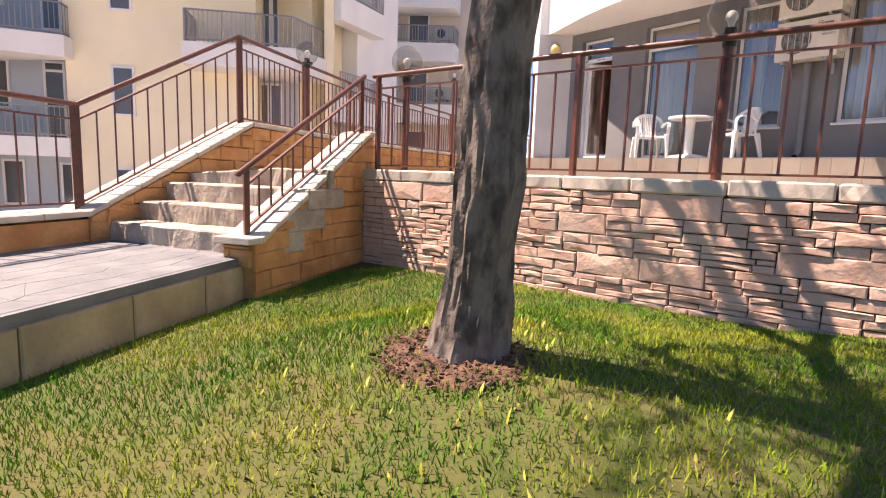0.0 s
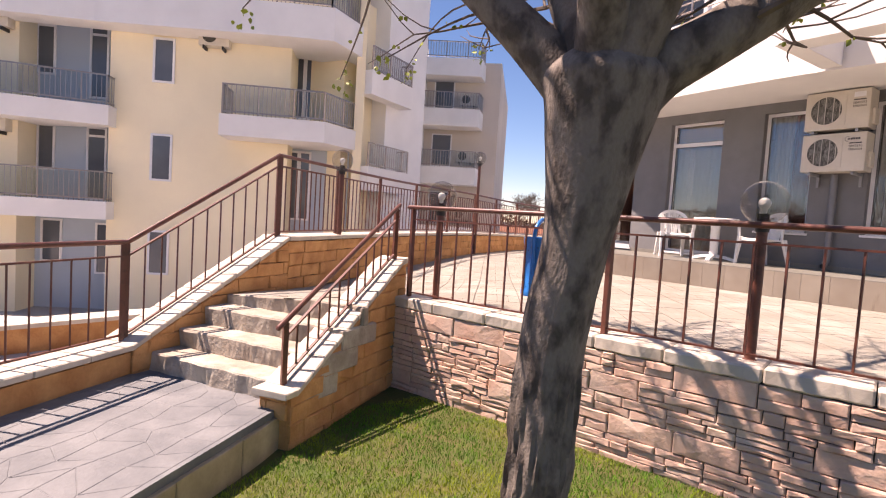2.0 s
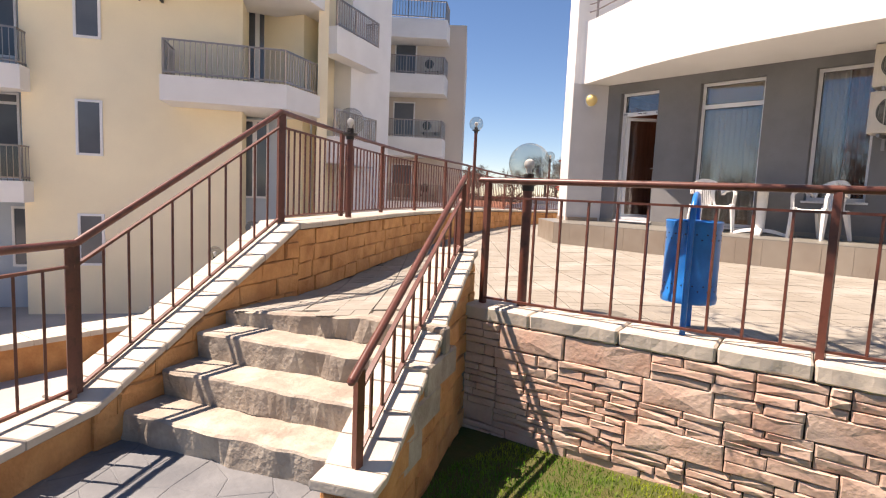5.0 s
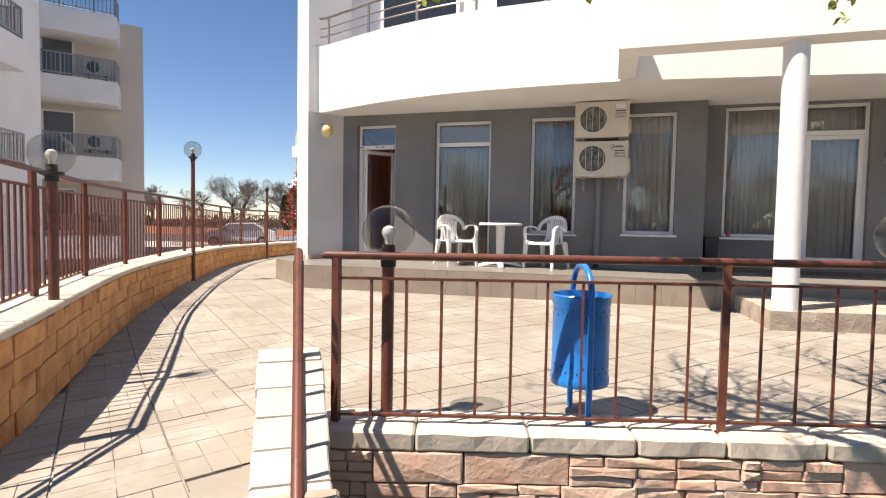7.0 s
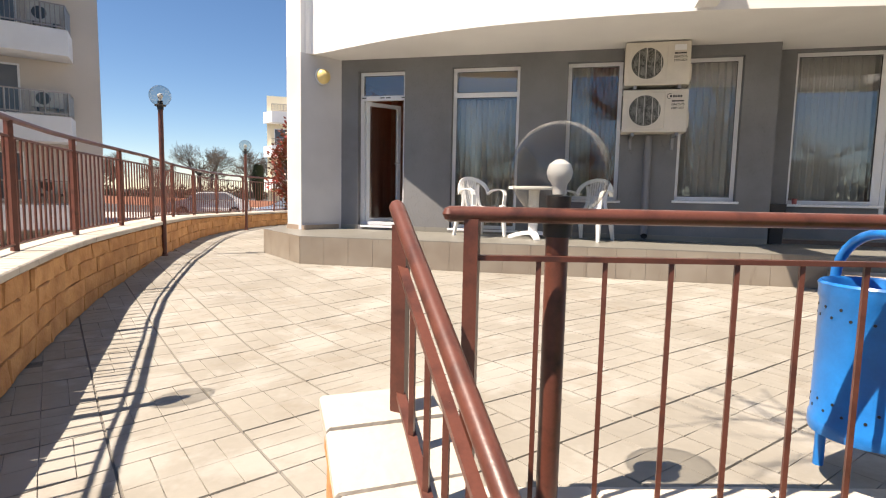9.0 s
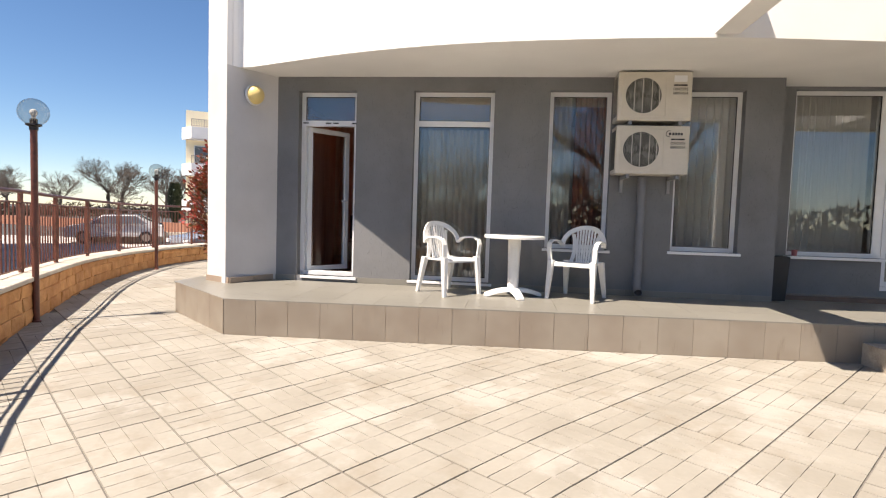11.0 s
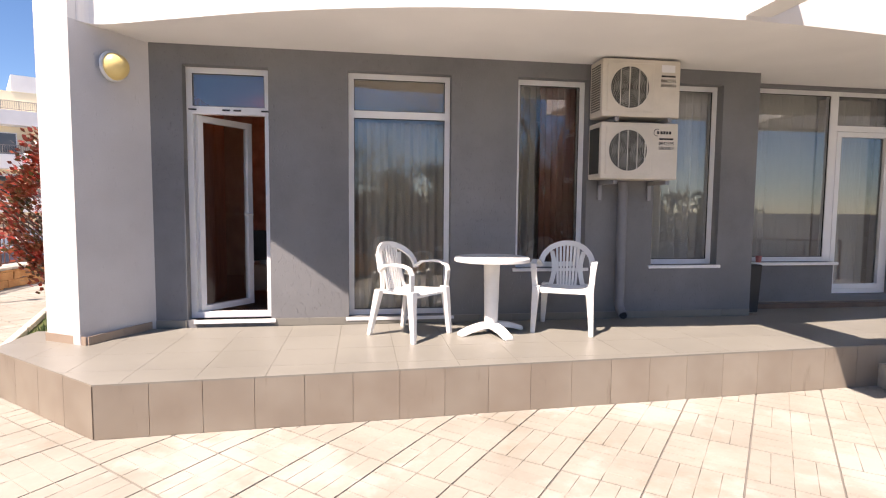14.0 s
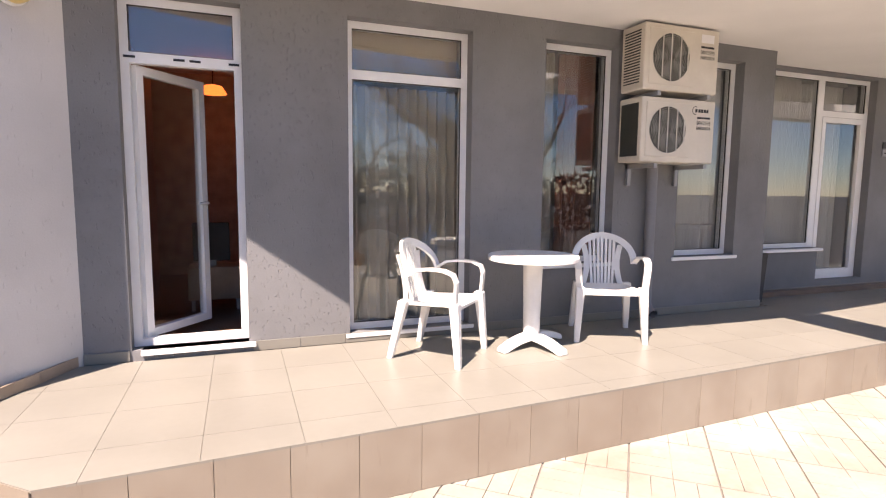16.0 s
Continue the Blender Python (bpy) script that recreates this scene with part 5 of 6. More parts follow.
far_ac(A, U(148), D, Zp(264))
far_ac(A, U(490), D, Zp(96))

# the block behind, stepping back
house2 = thing("apartment_building", "white and yellow rendered block with stacked side balconies", "building")
B = Frame(-17.1, 9.0, 118)
B.box("wall", WHITE, house2, 0, 2.6, 0, 8, -3.3, 9.4, "white rendered wall")
B.box("wall", YELLOW, house2, -1.6, -0.003, 0.6, 8, -3.3, 7.8)
for z in (1.5, 4.5):
    B.poly("balcony", WHITE, house2, [(-1.6, -0.5), (0.9, -0.5), (0.9, -0.003), (-1.6, -0.003)], z, z + 0.75)
    B.rail(house2, [(-1.55, -0.45), (0.85, -0.45), (0.85, 0)], z + 0.75, 0.75)
C = Frame(-20.8, 17.1, 47)
house3 = thing("apartment_building", "beige rendered block with three stacked balconies on its face", "building")
C.box("wall", BEIGE, house3, -9, 0, 0, 10, -3.3, 8.3)
C.box("wall", WHITE, house3, -9, -3.6, -0.6, -0.003, -3.3, 8.9, "white rendered wall")
for k, z in enumerate((-0.45, 2.35, 5.05, 7.35)):
    C.poly("balcony", WHITE, house3, [(-4.6, -1.5), (-0.85, -1.2), (-0.75, -0.003), (-4.6, -0.003)], z, z + 0.8, "white rendered balcony")
    C.rail(house3, [(-3.5, -1.42), (-0.9, -1.15), (-0.8, -0.05)], z + 0.8, 0.75)
    if k < 3:
        C.window(house3, -3.2, -2.2, -0.003, z + 0.9, z + 2.5)
        far_ac(C, -1.9, -0.02, z + 1.15, "ivory outdoor unit on the beige balcony wall")
far_ac(C, -4.7, -0.65, 4.3, "ivory outdoor unit on the white wall")
far_ac(C, -4.7, -0.65, 6.9, "ivory outdoor unit on the white wall")

F = Frame(-31.5, 44.5, 32)
house4 = thing("apartment_building", "cream apartment house far away with white balconies", "building")
F.box("wall", YELLOW, house4, 0, 16, 0, 10, -3.3, 9.2)
for z in (1.0, 3.9, 6.8):
    F.poly("balcony", WHITE, house4, [(0.4, -1.4), (7, -1.2), (7, 0), (-0.3, 0)], z, z + 0.95)
    F.rail(house4, [(0.4, -1.35), (6.9, -1.15)], z + 0.95, 0.6)
    F.window(house4, 0.6, 2.2, -0.003, z - 2.4 if z > 1 else z + 1.1, z - 0.4 if z > 1 else z + 2.6)
    F.window(house4, 3.4, 5.4, -0.003, z - 2.4 if z > 1 else z + 1.1, z - 0.4 if z > 1 else z + 2.6)
F.box("parapet", WHITE, house4, 2.0, 16.05, -0.05, 10, 9.2, 10.3)

# low walls and paving beyond the path
LOWG = -1.0
bm = bmesh.new()
low = [(-5.6, 0.3), (-4.9, -0.6), (-1.2, -4.9), (-9, -9), (-11.5, -3.2), (-8.2, 3.1), (-7.3, 2.9), (-6.5, 1.85)]
prism(bm, low, -2.2, LOWG)
part("pavement", bm, PAVE, kind="structure")
lw = thing("low_road_wall", "low ochre wall with pale capping along the road", "wall", kind="structure")
wline = Line([(-8.3, 3.5), (-8.45, 2.6), (-8.15, 1.0), (-7.6, -1.2), (-7.2, -4.0)])
bm = bmesh.new()
a, b = [tuple(p) for p in wline.p], offset([tuple(p) for p in wline.p], -0.3)
prism(bm, a + b[::-1], -2.2, -0.72)
part("core", bm, OCHRE, lw)
n = round(wline.cum[-1] / 0.45)
for k in range(n):
    s0, s1 = wline.cum[-1] * k / n + 0.003, wline.cum[-1] * (k + 1) / n - 0.003
    bm = bmesh.new()
    box(bm, 0, 1, -0.04, 0.34, 0, 0.05)
    for v in bm.verts:
        p, d, _ = wline.at(s0 + (s1 - s0) * v.co.x)
        q = p + Vector((d.y, -d.x)) * v.co.y
        v.co = Vector((q.x, q.y, -0.72 + v.co.z))
    part("cap_stone", bm, CAPM, lw)
bm = bmesh.new()
vs = [bm.verts.new((x, y, land_z(x, y) + 0.02)) for x, y in ((-19.5, 18.2), (-8, 26), (-30, 60), (-70, 60), (-60, 25), (-30, 18.2))]
bm.faces.new(vs)
part("parking_paving", bm, PAVE, kind="structure")
TERRA = mat("terracotta_paving", (0.42, 0.19, 0.12), 0.9, var=0.08, scale=0.4, fine=8, bump=0.1)
tw = thing("terracotta_wall", "long low terracotta wall beyond the parking", "wall", kind="structure")
bm = bmesh.new()
prism(bm, [(-75, 52), (-22, 38), (-22.1, 38.4), (-75, 52.4)], -1.2, 0.15)
part("core", bm, TERRA, tw)
tw2 = thing("buff_wall", "low buff wall between parking rows", "wall", kind="structure")
bm = bmesh.new()
prism(bm, [(-26, 27.5), (-13.5, 31), (-13.6, 31.3), (-26.1, 27.8)], -0.8, 0.0)
part("core", bm, CAPM, tw2)

# cars
CARW = mat("white_car_paint", (0.6, 0.6, 0.6), 0.2, bump=0, var=0.02)
CARD = mat("dark_car_paint", (0.03, 0.05, 0.05), 0.2, bump=0, var=0.02)
CARS = mat("silver_car_paint", (0.30, 0.32, 0.36), 0.25, 0.4, bump=0, var=0.02)


def car(x, y, rot, paint, label):
    z = land_z(x, y) + 0.02
    c = thing("parked_car", label, "car", "parked cars", m=pose(x, y, z, 0, 0, rot))
    prof = [(-2.1, 0.30), (-2.12, 0.62), (-2.0, 0.82), (-1.2, 0.92), (-0.55, 1.38), (0.9, 1.42), (1.6, 1.0), (2.05, 0.92), (2.1, 0.35)]
    bm = bmesh.new()
    L = []
    for s in (-1, 1):
        L.append([bm.verts.new((px, s * (0.84 if pz < 1.0 else 0.68), pz)) for px, pz in prof])
    bm.faces.new(L[0])
    bm.faces.new(L[1][::-1])
    for i in range(len(prof)):
        j = (i + 1) % len(prof)
        bm.faces.new((L[0][i], L[0][j], L[1][j], L[1][i]))
    bevelled(bm, 0.05, 2)
    part("body", bm, paint, c)
    for s in (-1, 1):
        bm = bmesh.new()
        q = [(-1.05, 0.95), (-0.52, 1.33), (0.85, 1.36), (1.35, 1.0)]
        f = [bm.verts.new((px, s * (0.855 if pz < 1.1 else 0.725), pz)) for px, pz in q]
        bk = [bm.verts.new((px, s * (0.80 if pz < 1.1 else 0.66), pz)) for px, pz in q]
        bm.faces.new(f)
        for i in range(4):
            bm.faces.new((f[i], f[(i + 1) % 4], bk[(i + 1) % 4], bk[i]))
        part("side_window", bm, GLZ, c)
    for x0, x1, z0, z1 in ((-1.18, -0.60, 0.95, 1.36), (1.55, 0.98, 1.03, 1.39)):
        bm = bmesh.new()
        dx = -0.03 if x0 < 0 else 0.03
        v = [bm.verts.new(p) for p in ((x0 + dx, -0.72, z0), (x0 + dx, 0.72, z0), (x1 + dx, 0.6, z1), (x1 + dx, -0.6, z1), (x0 - dx, -0.7, z0 - 0.02), (x0 - dx, 0.7, z0 - 0.02), (x1 - dx, 0.6, z1 - 0.03), (x1 - dx, -0.6, z1 - 0.03))]
        for f in ((0, 1, 2, 3), (7, 6, 5, 4), (0, 4, 5, 1), (1, 5, 6, 2), (2, 6, 7, 3), (3, 7, 4, 0)):
            bm.faces.new([v[i] for i in f])
        part("windscreen", bm, GLZ, c)
    for wx in (-1.3, 1.3):
        for s in (-1, 1):
            bm = bmesh.new()
            tube(bm, [(wx, s * 0.68, 0.31), (wx, s * 0.87, 0.31)], 0.31, 20)
            w = part("wheel", bm, DARK, c)
            bm = bmesh.new()
            tube(bm, [(wx, s * 0.865, 0.31), (wx, s * 0.885, 0.31)], 0.19, 16)
            part("rim", bm, STEEL, w)
    for s in (-1, 1):
        bm = bmesh.new()
        box(bm, -2.14, -2.05, s * 0.62 - 0.14, s * 0.62 + 0.14, 0.62, 0.74)
        part("headlight", bm, PVC, c)


car(-24.5, 27.5, 35, CARW, "white car parked on the pale paving beyond the fence")
car(-26.5, 30.5, 35, CARD, "dark green car parked beside the white one")
car(-15.5, 22.0, 60, CARS, "silver car parked behind the curved fence")
car(-46.0, 36.0, 10, CARD, "dark car parked far off beyond the fence")


# ---- trees ----
BARK = mat("ridged_grey_bark", (0.185, 0.155, 0.130), 0.92, var=0.25, scale=9, fine=60, bump=1.0, dist=0.012, stretch=(1.7, 1.7, 1.0), color2=(0.072, 0.057, 0.047), mixlo=0.44, mixhi=0.62)
TWIG = mat("grey_twig", (0.16, 0.12, 0.095), 0.9, var=0.2, bump=0.2)
rt = random.Random(21)


def limb(bm, pts, r0, r1, n=14, ridges=0.0, seed=0.0, sub=6):
    P = smooth_line(pts, sub)
    m = len(P)
    rings = []
    side = None
    for i, p in enumerate(P):
        p = Vector(p)
        d = (Vector(P[min(i + 1, m - 1)]) - Vector(P[max(i - 1, 0)])).normalized()
        ref = side if side is not None else (Vector((1, 0, 0)) if abs(d.x) < 0.9 else Vector((0, 1, 0)))
        a = (ref - d * ref.dot(d)).normalized()
        side = a
        b = d.cross(a)
        r = r0 + (r1 - r0) * i / (m - 1)
        row = []
        for k in range(n):
            t = 2 * math.pi * k / n
            rr = r * (1 + 0.10 * noise.noise(Vector((math.cos(t) * 1.1, math.sin(t) * 1.1, p.z * 1.6 + seed))))
            if ridges:
                rr += ridges * noise.noise(Vector((math.cos(t) * 5.5, math.sin(t) * 5.5, p.z * 5 + seed)))
                rr += ridges * 0.8 * abs(noise.noise(Vector((math.cos(t) * 12, math.sin(t) * 12, p.z * 7 + seed))))
            row.append(bm.verts.new(p + (a * math.cos(t) + b * math.sin(t)) * rr))
        rings.append(row)
    for s, e in zip(rings, rings[1:]):
        for k in range(n):
            bm.faces.new((s[k], s[(k + 1) % n], e[(k + 1) % n], e[k])).smooth = True
    bm.faces.new(rings[0][::-1])
    bm.faces.new(rings[-1])
    return P


tree = thing("young_tree", "young grey barked tree with sparse fresh leaves on the lawn", "tree", m=pose(0.105, -0.115, 0.09))
bm = bmesh.new()
trunk_pts = [(-1.76, 1.50, -0.78), (-1.745, 1.495, -0.66), (-1.715, 1.49, -0.45), (-1.67, 1.48, -0.1), (-1.64, 1.47, 0.3), (-1.585, 1.49, 0.7), (-1.56, 1.50, 0.95), (-1.54, 1.51, 1.14), (-1.54, 1.505, 1.3)]
P = smooth_line(trunk_pts, 12)
radii = []
for p in P:
    z = p[2]
    radii.append((0.106 + 0.068 * math.exp(-(z + 0.78) / 0.13) + 0.05 * max(0, (z - 0.6) / 0.4) ** 1.5) * (1 - 0.9 * max(0, (z - 1.16) / 0.14) ** 1.5))
nseg, prev = 64, None
for i, p in enumerate(P):
    row = []
    for k in range(nseg):
        t = 2 * math.pi * k / nseg
        c, s = math.cos(t), math.sin(t)
        rough = 0.019 if p[2] < 0.2 else 0.004
        rr = radii[i] * (1 + 0.06 * noise.noise(Vector((c * 1.2, s * 1.2, p[2] * 2)))) + 0.02 * math.exp(-(p[2] + 0.78) / 0.12) * math.sin(5 * t + 1)
        rr += rough * noise.noise(Vector((c * 6, s * 6, p[2] * 4.5))) + rough * 0.9 * abs(noise.noise(Vector((c * 13, s * 13, p[2] * 6))))
        row.append(bm.verts.new((p[0] + c * rr, p[1] + s * rr, p[2])))
    if prev:
        for k in range(nseg):
            bm.faces.new((prev[k], prev[(k + 1) % nseg], row[(k + 1) % nseg], row[k])).smooth = True
    prev = row
bm.faces.new(prev)
part("trunk", bm, BARK, tree)
mains = [
    [(-1.56, 1.49, 1.02), (-1.66, 1.42, 1.20), (-1.80, 1.32, 1.38), (-2.02, 1.20, 1.62), (-2.35, 1.10, 1.95), (-2.8, 1.0, 2.5), (-3.2, 1.1, 3.2)],
    [(-1.53, 1.52, 1.02), (-1.44, 1.60, 1.18), (-1.30, 1.72, 1.30), (-1.08, 1.95, 1.52), (-0.75, 2.3, 1.9), (-0.5, 2.7, 2.5), (-0.4, 3.1, 3.2)],
    [(-1.54, 1.50, 1.08), (-1.60, 1.50, 1.30), (-1.72, 1.50, 1.52), (-1.86, 1.52, 1.85), (-1.98, 1.7, 2.5), (-2.1, 2.1, 3.3)],
    [(-1.53, 1.50, 1.08), (-1.44, 1.50, 1.30), (-1.34, 1.52, 1.50), (-1.22, 1.58, 1.85), (-1.15, 1.75, 2.6), (-1.3, 2.1, 3.3)],
    [(-1.54, 1.49, 1.08), (-1.47, 1.40, 1.30), (-1.38, 1.26, 1.50), (-1.2, 1.0, 1.9), (-0.9, 0.7, 2.5)],
    [(-1.56, 1.52, 1.05), (-1.66, 1.62, 1.22), (-1.86, 1.80, 1.40), (-2.2, 2.1, 1.7), (-2.6, 2.5, 2.2), (-2.9, 3.0, 2.8), (-3.1, 3.6, 3.4)],
]
mr = [0.072, 0.082, 0.085, 0.088, 0.070, 0.060]
ends = []
for k, (pts, r) in enumerate(zip(mains, mr)):
    bm = bmesh.new()
    Q = limb(bm, pts, r * 1.25, r * 0.42, 22, 0.005, k * 3.3)
    part("limb", bm, BARK, tree)
    for j in range(len(Q) // 3, len(Q), 4):
        d = (Vector(Q[min(j + 1, len(Q) - 1)]) - Vector(Q[max(j - 1, 0)])).normalized()
        ends.append((Vector(Q[j]), d, r * 0.42))
# extra limbs above the view, added to cast branch shadows on wall and lawn
shadow_limbs = [
    [(-2.2, 2.1, 1.7), (-2.7, 2.2, 2.2), (-3.3, 2.35, 2.7), (-4.0, 2.45, 3.1), (-4.6, 2.6, 3.6)],
    [(-1.98, 1.7, 2.5), (-2.4, 2.2, 3.2), (-2.8, 2.5, 3.7), (-3.2, 2.9, 4.2)],
    [(-2.6, 2.5, 2.2), (-3.2, 2.6, 2.6), (-3.7, 2.75, 3.0), (-4.3, 2.9, 3.3)],
    [(-1.2, 1.65, 2.2), (-1.3, 2.2, 3.2), (-1.7, 2.7, 4.2), (-2.3, 3.1, 5.2)],
    [(-1.15, 1.75, 2.6), (-0.7, 2.2, 3.4), (-0.6, 2.8, 4.3), (-0.9, 3.4, 5.2)],
    [(-1.38, 1.26, 1.6), (-1.45, 0.8, 2.0), (-1.55, 0.3, 2.4), (-1.75, -0.3, 2.9)],
    [(-1.75, 1.45, 1.6), (-1.9, 0.9, 2.2), (-2.2, 0.2, 3.0), (-2.5, -0.5, 3.7)],
    [(-1.3, 1.15, 1.7), (-1.05, 0.6, 2.3), (-0.8, 0.1, 3.0), (-0.6, -0.4, 3.7)],
    [(-1.9, 1.2, 2.4), (-2.4, 0.7, 3.0), (-2.9, 0.3, 3.6)],
]
for k, pts in enumerate(shadow_limbs):
    bm = bmesh.new()
    Q = limb(bm, pts, 0.055, 0.032, 12, 0.003, 40 + k * 2.7)
    part("limb", bm, BARK, tree)
    for j in range(len(Q) // 3, len(Q), 3):
        d = (Vector(Q[min(j + 1, len(Q) - 1)]) - Vector(Q[max(j - 1, 0)])).normalized()
        ends.append((Vector(Q[j]), d, 0.024))
bm = bmesh.new()
tips = []


def grow(p, d, r, L, depth):
    pts = [p]
    q, dd = p.copy(), d.copy()
    for i in range(3):
        dd = (dd + Vector((rt.uniform(-0.22, 0.22), rt.uniform(-0.22, 0.22), rt.uniform(-0.10, 0.20)))).normalized()
        q = q + dd * L / 3
        pts.append(q.copy())
    tube(bm, [tuple(v) for v in pts], [r, r * 0.85, r * 0.7, r * 0.5], 6 if r > 0.008 else 4, cap=False)
    for v in pts[1:]:
        tips.append(v)
    if depth:
        for i in (1, 2, 3, 3):
            nd = (dd + Vector((rt.uniform(-0.9, 0.9), rt.uniform(-0.9, 0.9), rt.uniform(-0.35, 0.65)))).normalized()
            grow(pts[i], nd, r * 0.6, L * 0.72, depth - 1)


for p, d, r in ends:
    for _ in range(2):
        nd = (d + Vector((rt.uniform(-1, 1), rt.uniform(-1, 1), rt.uniform(-0.5, 0.5)))).normalized()
        grow(p, nd, min(0.014, r * 0.55), rt.uniform(0.4, 0.75), 2)
hang = [((-1.86, 1.80, 1.42), (-2.4, 1.7, 1.66), (-3.0, 1.5, 1.52)), ((-2.02, 1.20, 1.62), (-2.8, 1.0, 1.85), (-3.5, 0.9, 1.76)), ((-2.6, 2.5, 2.1), (-3.3, 2.5, 2.1), (-3.5, 2.5, 1.90)), ((-2.6, 2.5, 2.1), (-3.7, 2.4, 2.2), (-4.2, 2.33, 1.86)), ((-2.35, 1.10, 1.95), (-3.0, 1.4, 1.8), (-3.6, 1.52, 1.52)), ((-1.08, 1.95, 1.52), (-1.9, 2.7, 2.0), (-2.6, 3.2, 1.95))]
for hp in hang:
    S_ = smooth_line(hp, 6)
    tube(bm, S_, [0.011 - 0.008 * i / (len(S_) - 1) for i in range(len(S_))], 5, cap=False)
part("twigs", bm, TWIG, tree, "fine grey twigs", kind="stuff")
bm = bmesh.new()


def leaf(p, size):
    d = Vector((rt.uniform(-1, 1), rt.uniform(-1, 1), rt.uniform(-1.3, 0.1))).normalized()
    s = d.cross(Vector((rt.uniform(-1, 1), rt.uniform(-1, 1), rt.uniform(-1, 1)))).normalized()
    n = d.cross(s)
    b = p + d * size * 0.3
    v = [bm.verts.new(q) for q in (b, b + d * size * 0.35 + s * size * 0.40 + n * size * 0.12, b + d * size * 0.75 + s * size * 0.28, b + d * size * 1.1 + n * size * 0.1, b + d * size * 0.75 - s * size * 0.28, b + d * size * 0.35 - s * size * 0.40 + n * size * 0.12)]
    bm.faces.new((v[0], v[1], v[2], v[3]))
    bm.faces.new((v[0], v[3], v[4], v[5]))


for v in tips:
    if rt.random() < 0.10:
        for _ in range(3):
            leaf(v, rt.uniform(0.018, 0.034))
for hp in hang:
    for _ in range(9):
        leaf(Vector(hp[2]) + Vector((rt.uniform(-0.05, 0.05), rt.uniform(-0.05, 0.05), rt.uniform(-0.09, 0.03))), rt.uniform(0.026, 0.042))
    for _ in range(5):
        leaf(Vector(hp[1]).lerp(Vector(hp[2]), rt.random()), rt.uniform(0.018, 0.03))
part("leaves", bm, LEAFG, tree, "sparse fresh yellow green leaves", kind="stuff")

# far bare trees
FARB = mat("bare_grey_branches", (0.13, 0.105, 0.085), 0.95, var=0.15, bump=0)
SCRUB = mat("brown_scrub", (0.11, 0.085, 0.055), 0.95, var=0.2, scale=0.5, fine=3, bump=0, island=0.3)


def bare_tree(x, y, h, seed, label="leafless grey tree far off behind the parking", depth=4):
    r = random.Random(seed)
    t = thing("bare_tree", label, "tree", "far leafless trees")
    z0 = land_z(x, y)
    bm = bmesh.new()
    tube(bm, [(x, y, z0 - 0.1), (x + r.uniform(-.3, .3), y, z0 + h * 0.25), (x, y, z0 + h * 0.4)], [h * 0.03, h * 0.022, h * 0.018], 8)
    part("trunk", bm, FARB, t)
    bm = bmesh.new()

    def g(p, d, rad, L, k):
        q = p + d * L
        tube(bm, [tuple(p), tuple((p + q) / 2 + Vector((r.uniform(-.1, .1) * L, 0, r.uniform(-.05, .05) * L))), tuple(q)], [rad, rad * 0.8, rad * 0.55], 3, cap=False)
        if k:
            for _ in range(4 if k > 1 else 5):
                nd = (d + Vector((r.uniform(-0.9, 0.9), r.uniform(-0.9, 0.9), r.uniform(-0.35, 0.6)))).normalized()
                g(p + d * L * r.uniform(0.5, 1), nd, rad * 0.55, L * 0.66, k - 1)
    for _ in range(9):
        g(Vector((x, y, z0 + h * r.uniform(0.12, 0.42))), Vector((r.uniform(-1.0, 1.0), r.uniform(-1.0, 1.0), r.uniform(0.35, 1.2))).normalized(), h * 0.009, h * 0.27, depth)
    part("crown", bm, FARB, t, "", "stuff")


for k in range(19):
    a = radians(103 + 2.5 * k + (k * 37 % 5) * 0.5)
    dist = 92 + (k * 29 % 40)
    bare_tree(-4 + dist * math.cos(a), dist * math.sin(a), 8.2 + (k * 13 % 7) * 0.55, k)
for k in range(12):
    bare_tree(-20 + 3.1 * k, -22 - (k * 5 % 4) * 2.5, 8.0 + (k * 7 % 5) * 0.9, 40 + k, "leafless grey tree beyond the lawn mirrored in the windows", 3)
bm = bmesh.new()
rs = random.Random(5)
verts = []
for k in range(9000):
    a = radians(rs.uniform(92, 156))
    dist = rs.uniform(105, 150)
    h = (2.2 + 1.6 * noise.noise(Vector((math.degrees(a) * 0.25, 0, 0)))) * rs.uniform(0.6, 1.3)
    x, y = -4 + dist * math.cos(a), dist * math.sin(a)
    z = -1.2 + h * rs.random()
    d = Vector((rs.uniform(-1, 1), rs.uniform(-1, 1), rs.uniform(0.1, 1))).normalized() * rs.uniform(0.5, 1.4)
    s = d.cross(Vector((math.cos(a), math.sin(a), 0))).normalized() * 0.12
    p = Vector((x, y, z))
    bm.faces.new([bm.verts.new(q) for q in (p - s, p + s, p + d)])
for k in range(4500):
    x, y = rs.uniform(-45, 30), rs.uniform(-34, -29)
    z = -2.1 + rs.random() * (4.6 + 2.0 * noise.noise(Vector((x * 0.15, 0, 3))))
    d = Vector((rs.uniform(-1, 1), rs.uniform(-1, 1), rs.uniform(0.1, 1))).normalized() * rs.uniform(0.5, 1.2)
    s = d.cross(Vector((0, 1, 0))).normalized() * 0.16
    p = Vector((x, y, z))
    bm.faces.new([bm.verts.new(q) for q in (p - s, p + s, p + d)])
scr = part("distant_scrub", bm, SCRUB, None, "distant brown leafless scrub and hedges at the field edge", "stuff", "shrubs")
cyp = thing("cypress", "dark narrow cypress far off beyond the parking", "tree")
bm = bmesh.new()
CYPM = mat("cypress_green", (0.02, 0.035, 0.015), 0.8, var=0.2, bump=0, island=0.4)
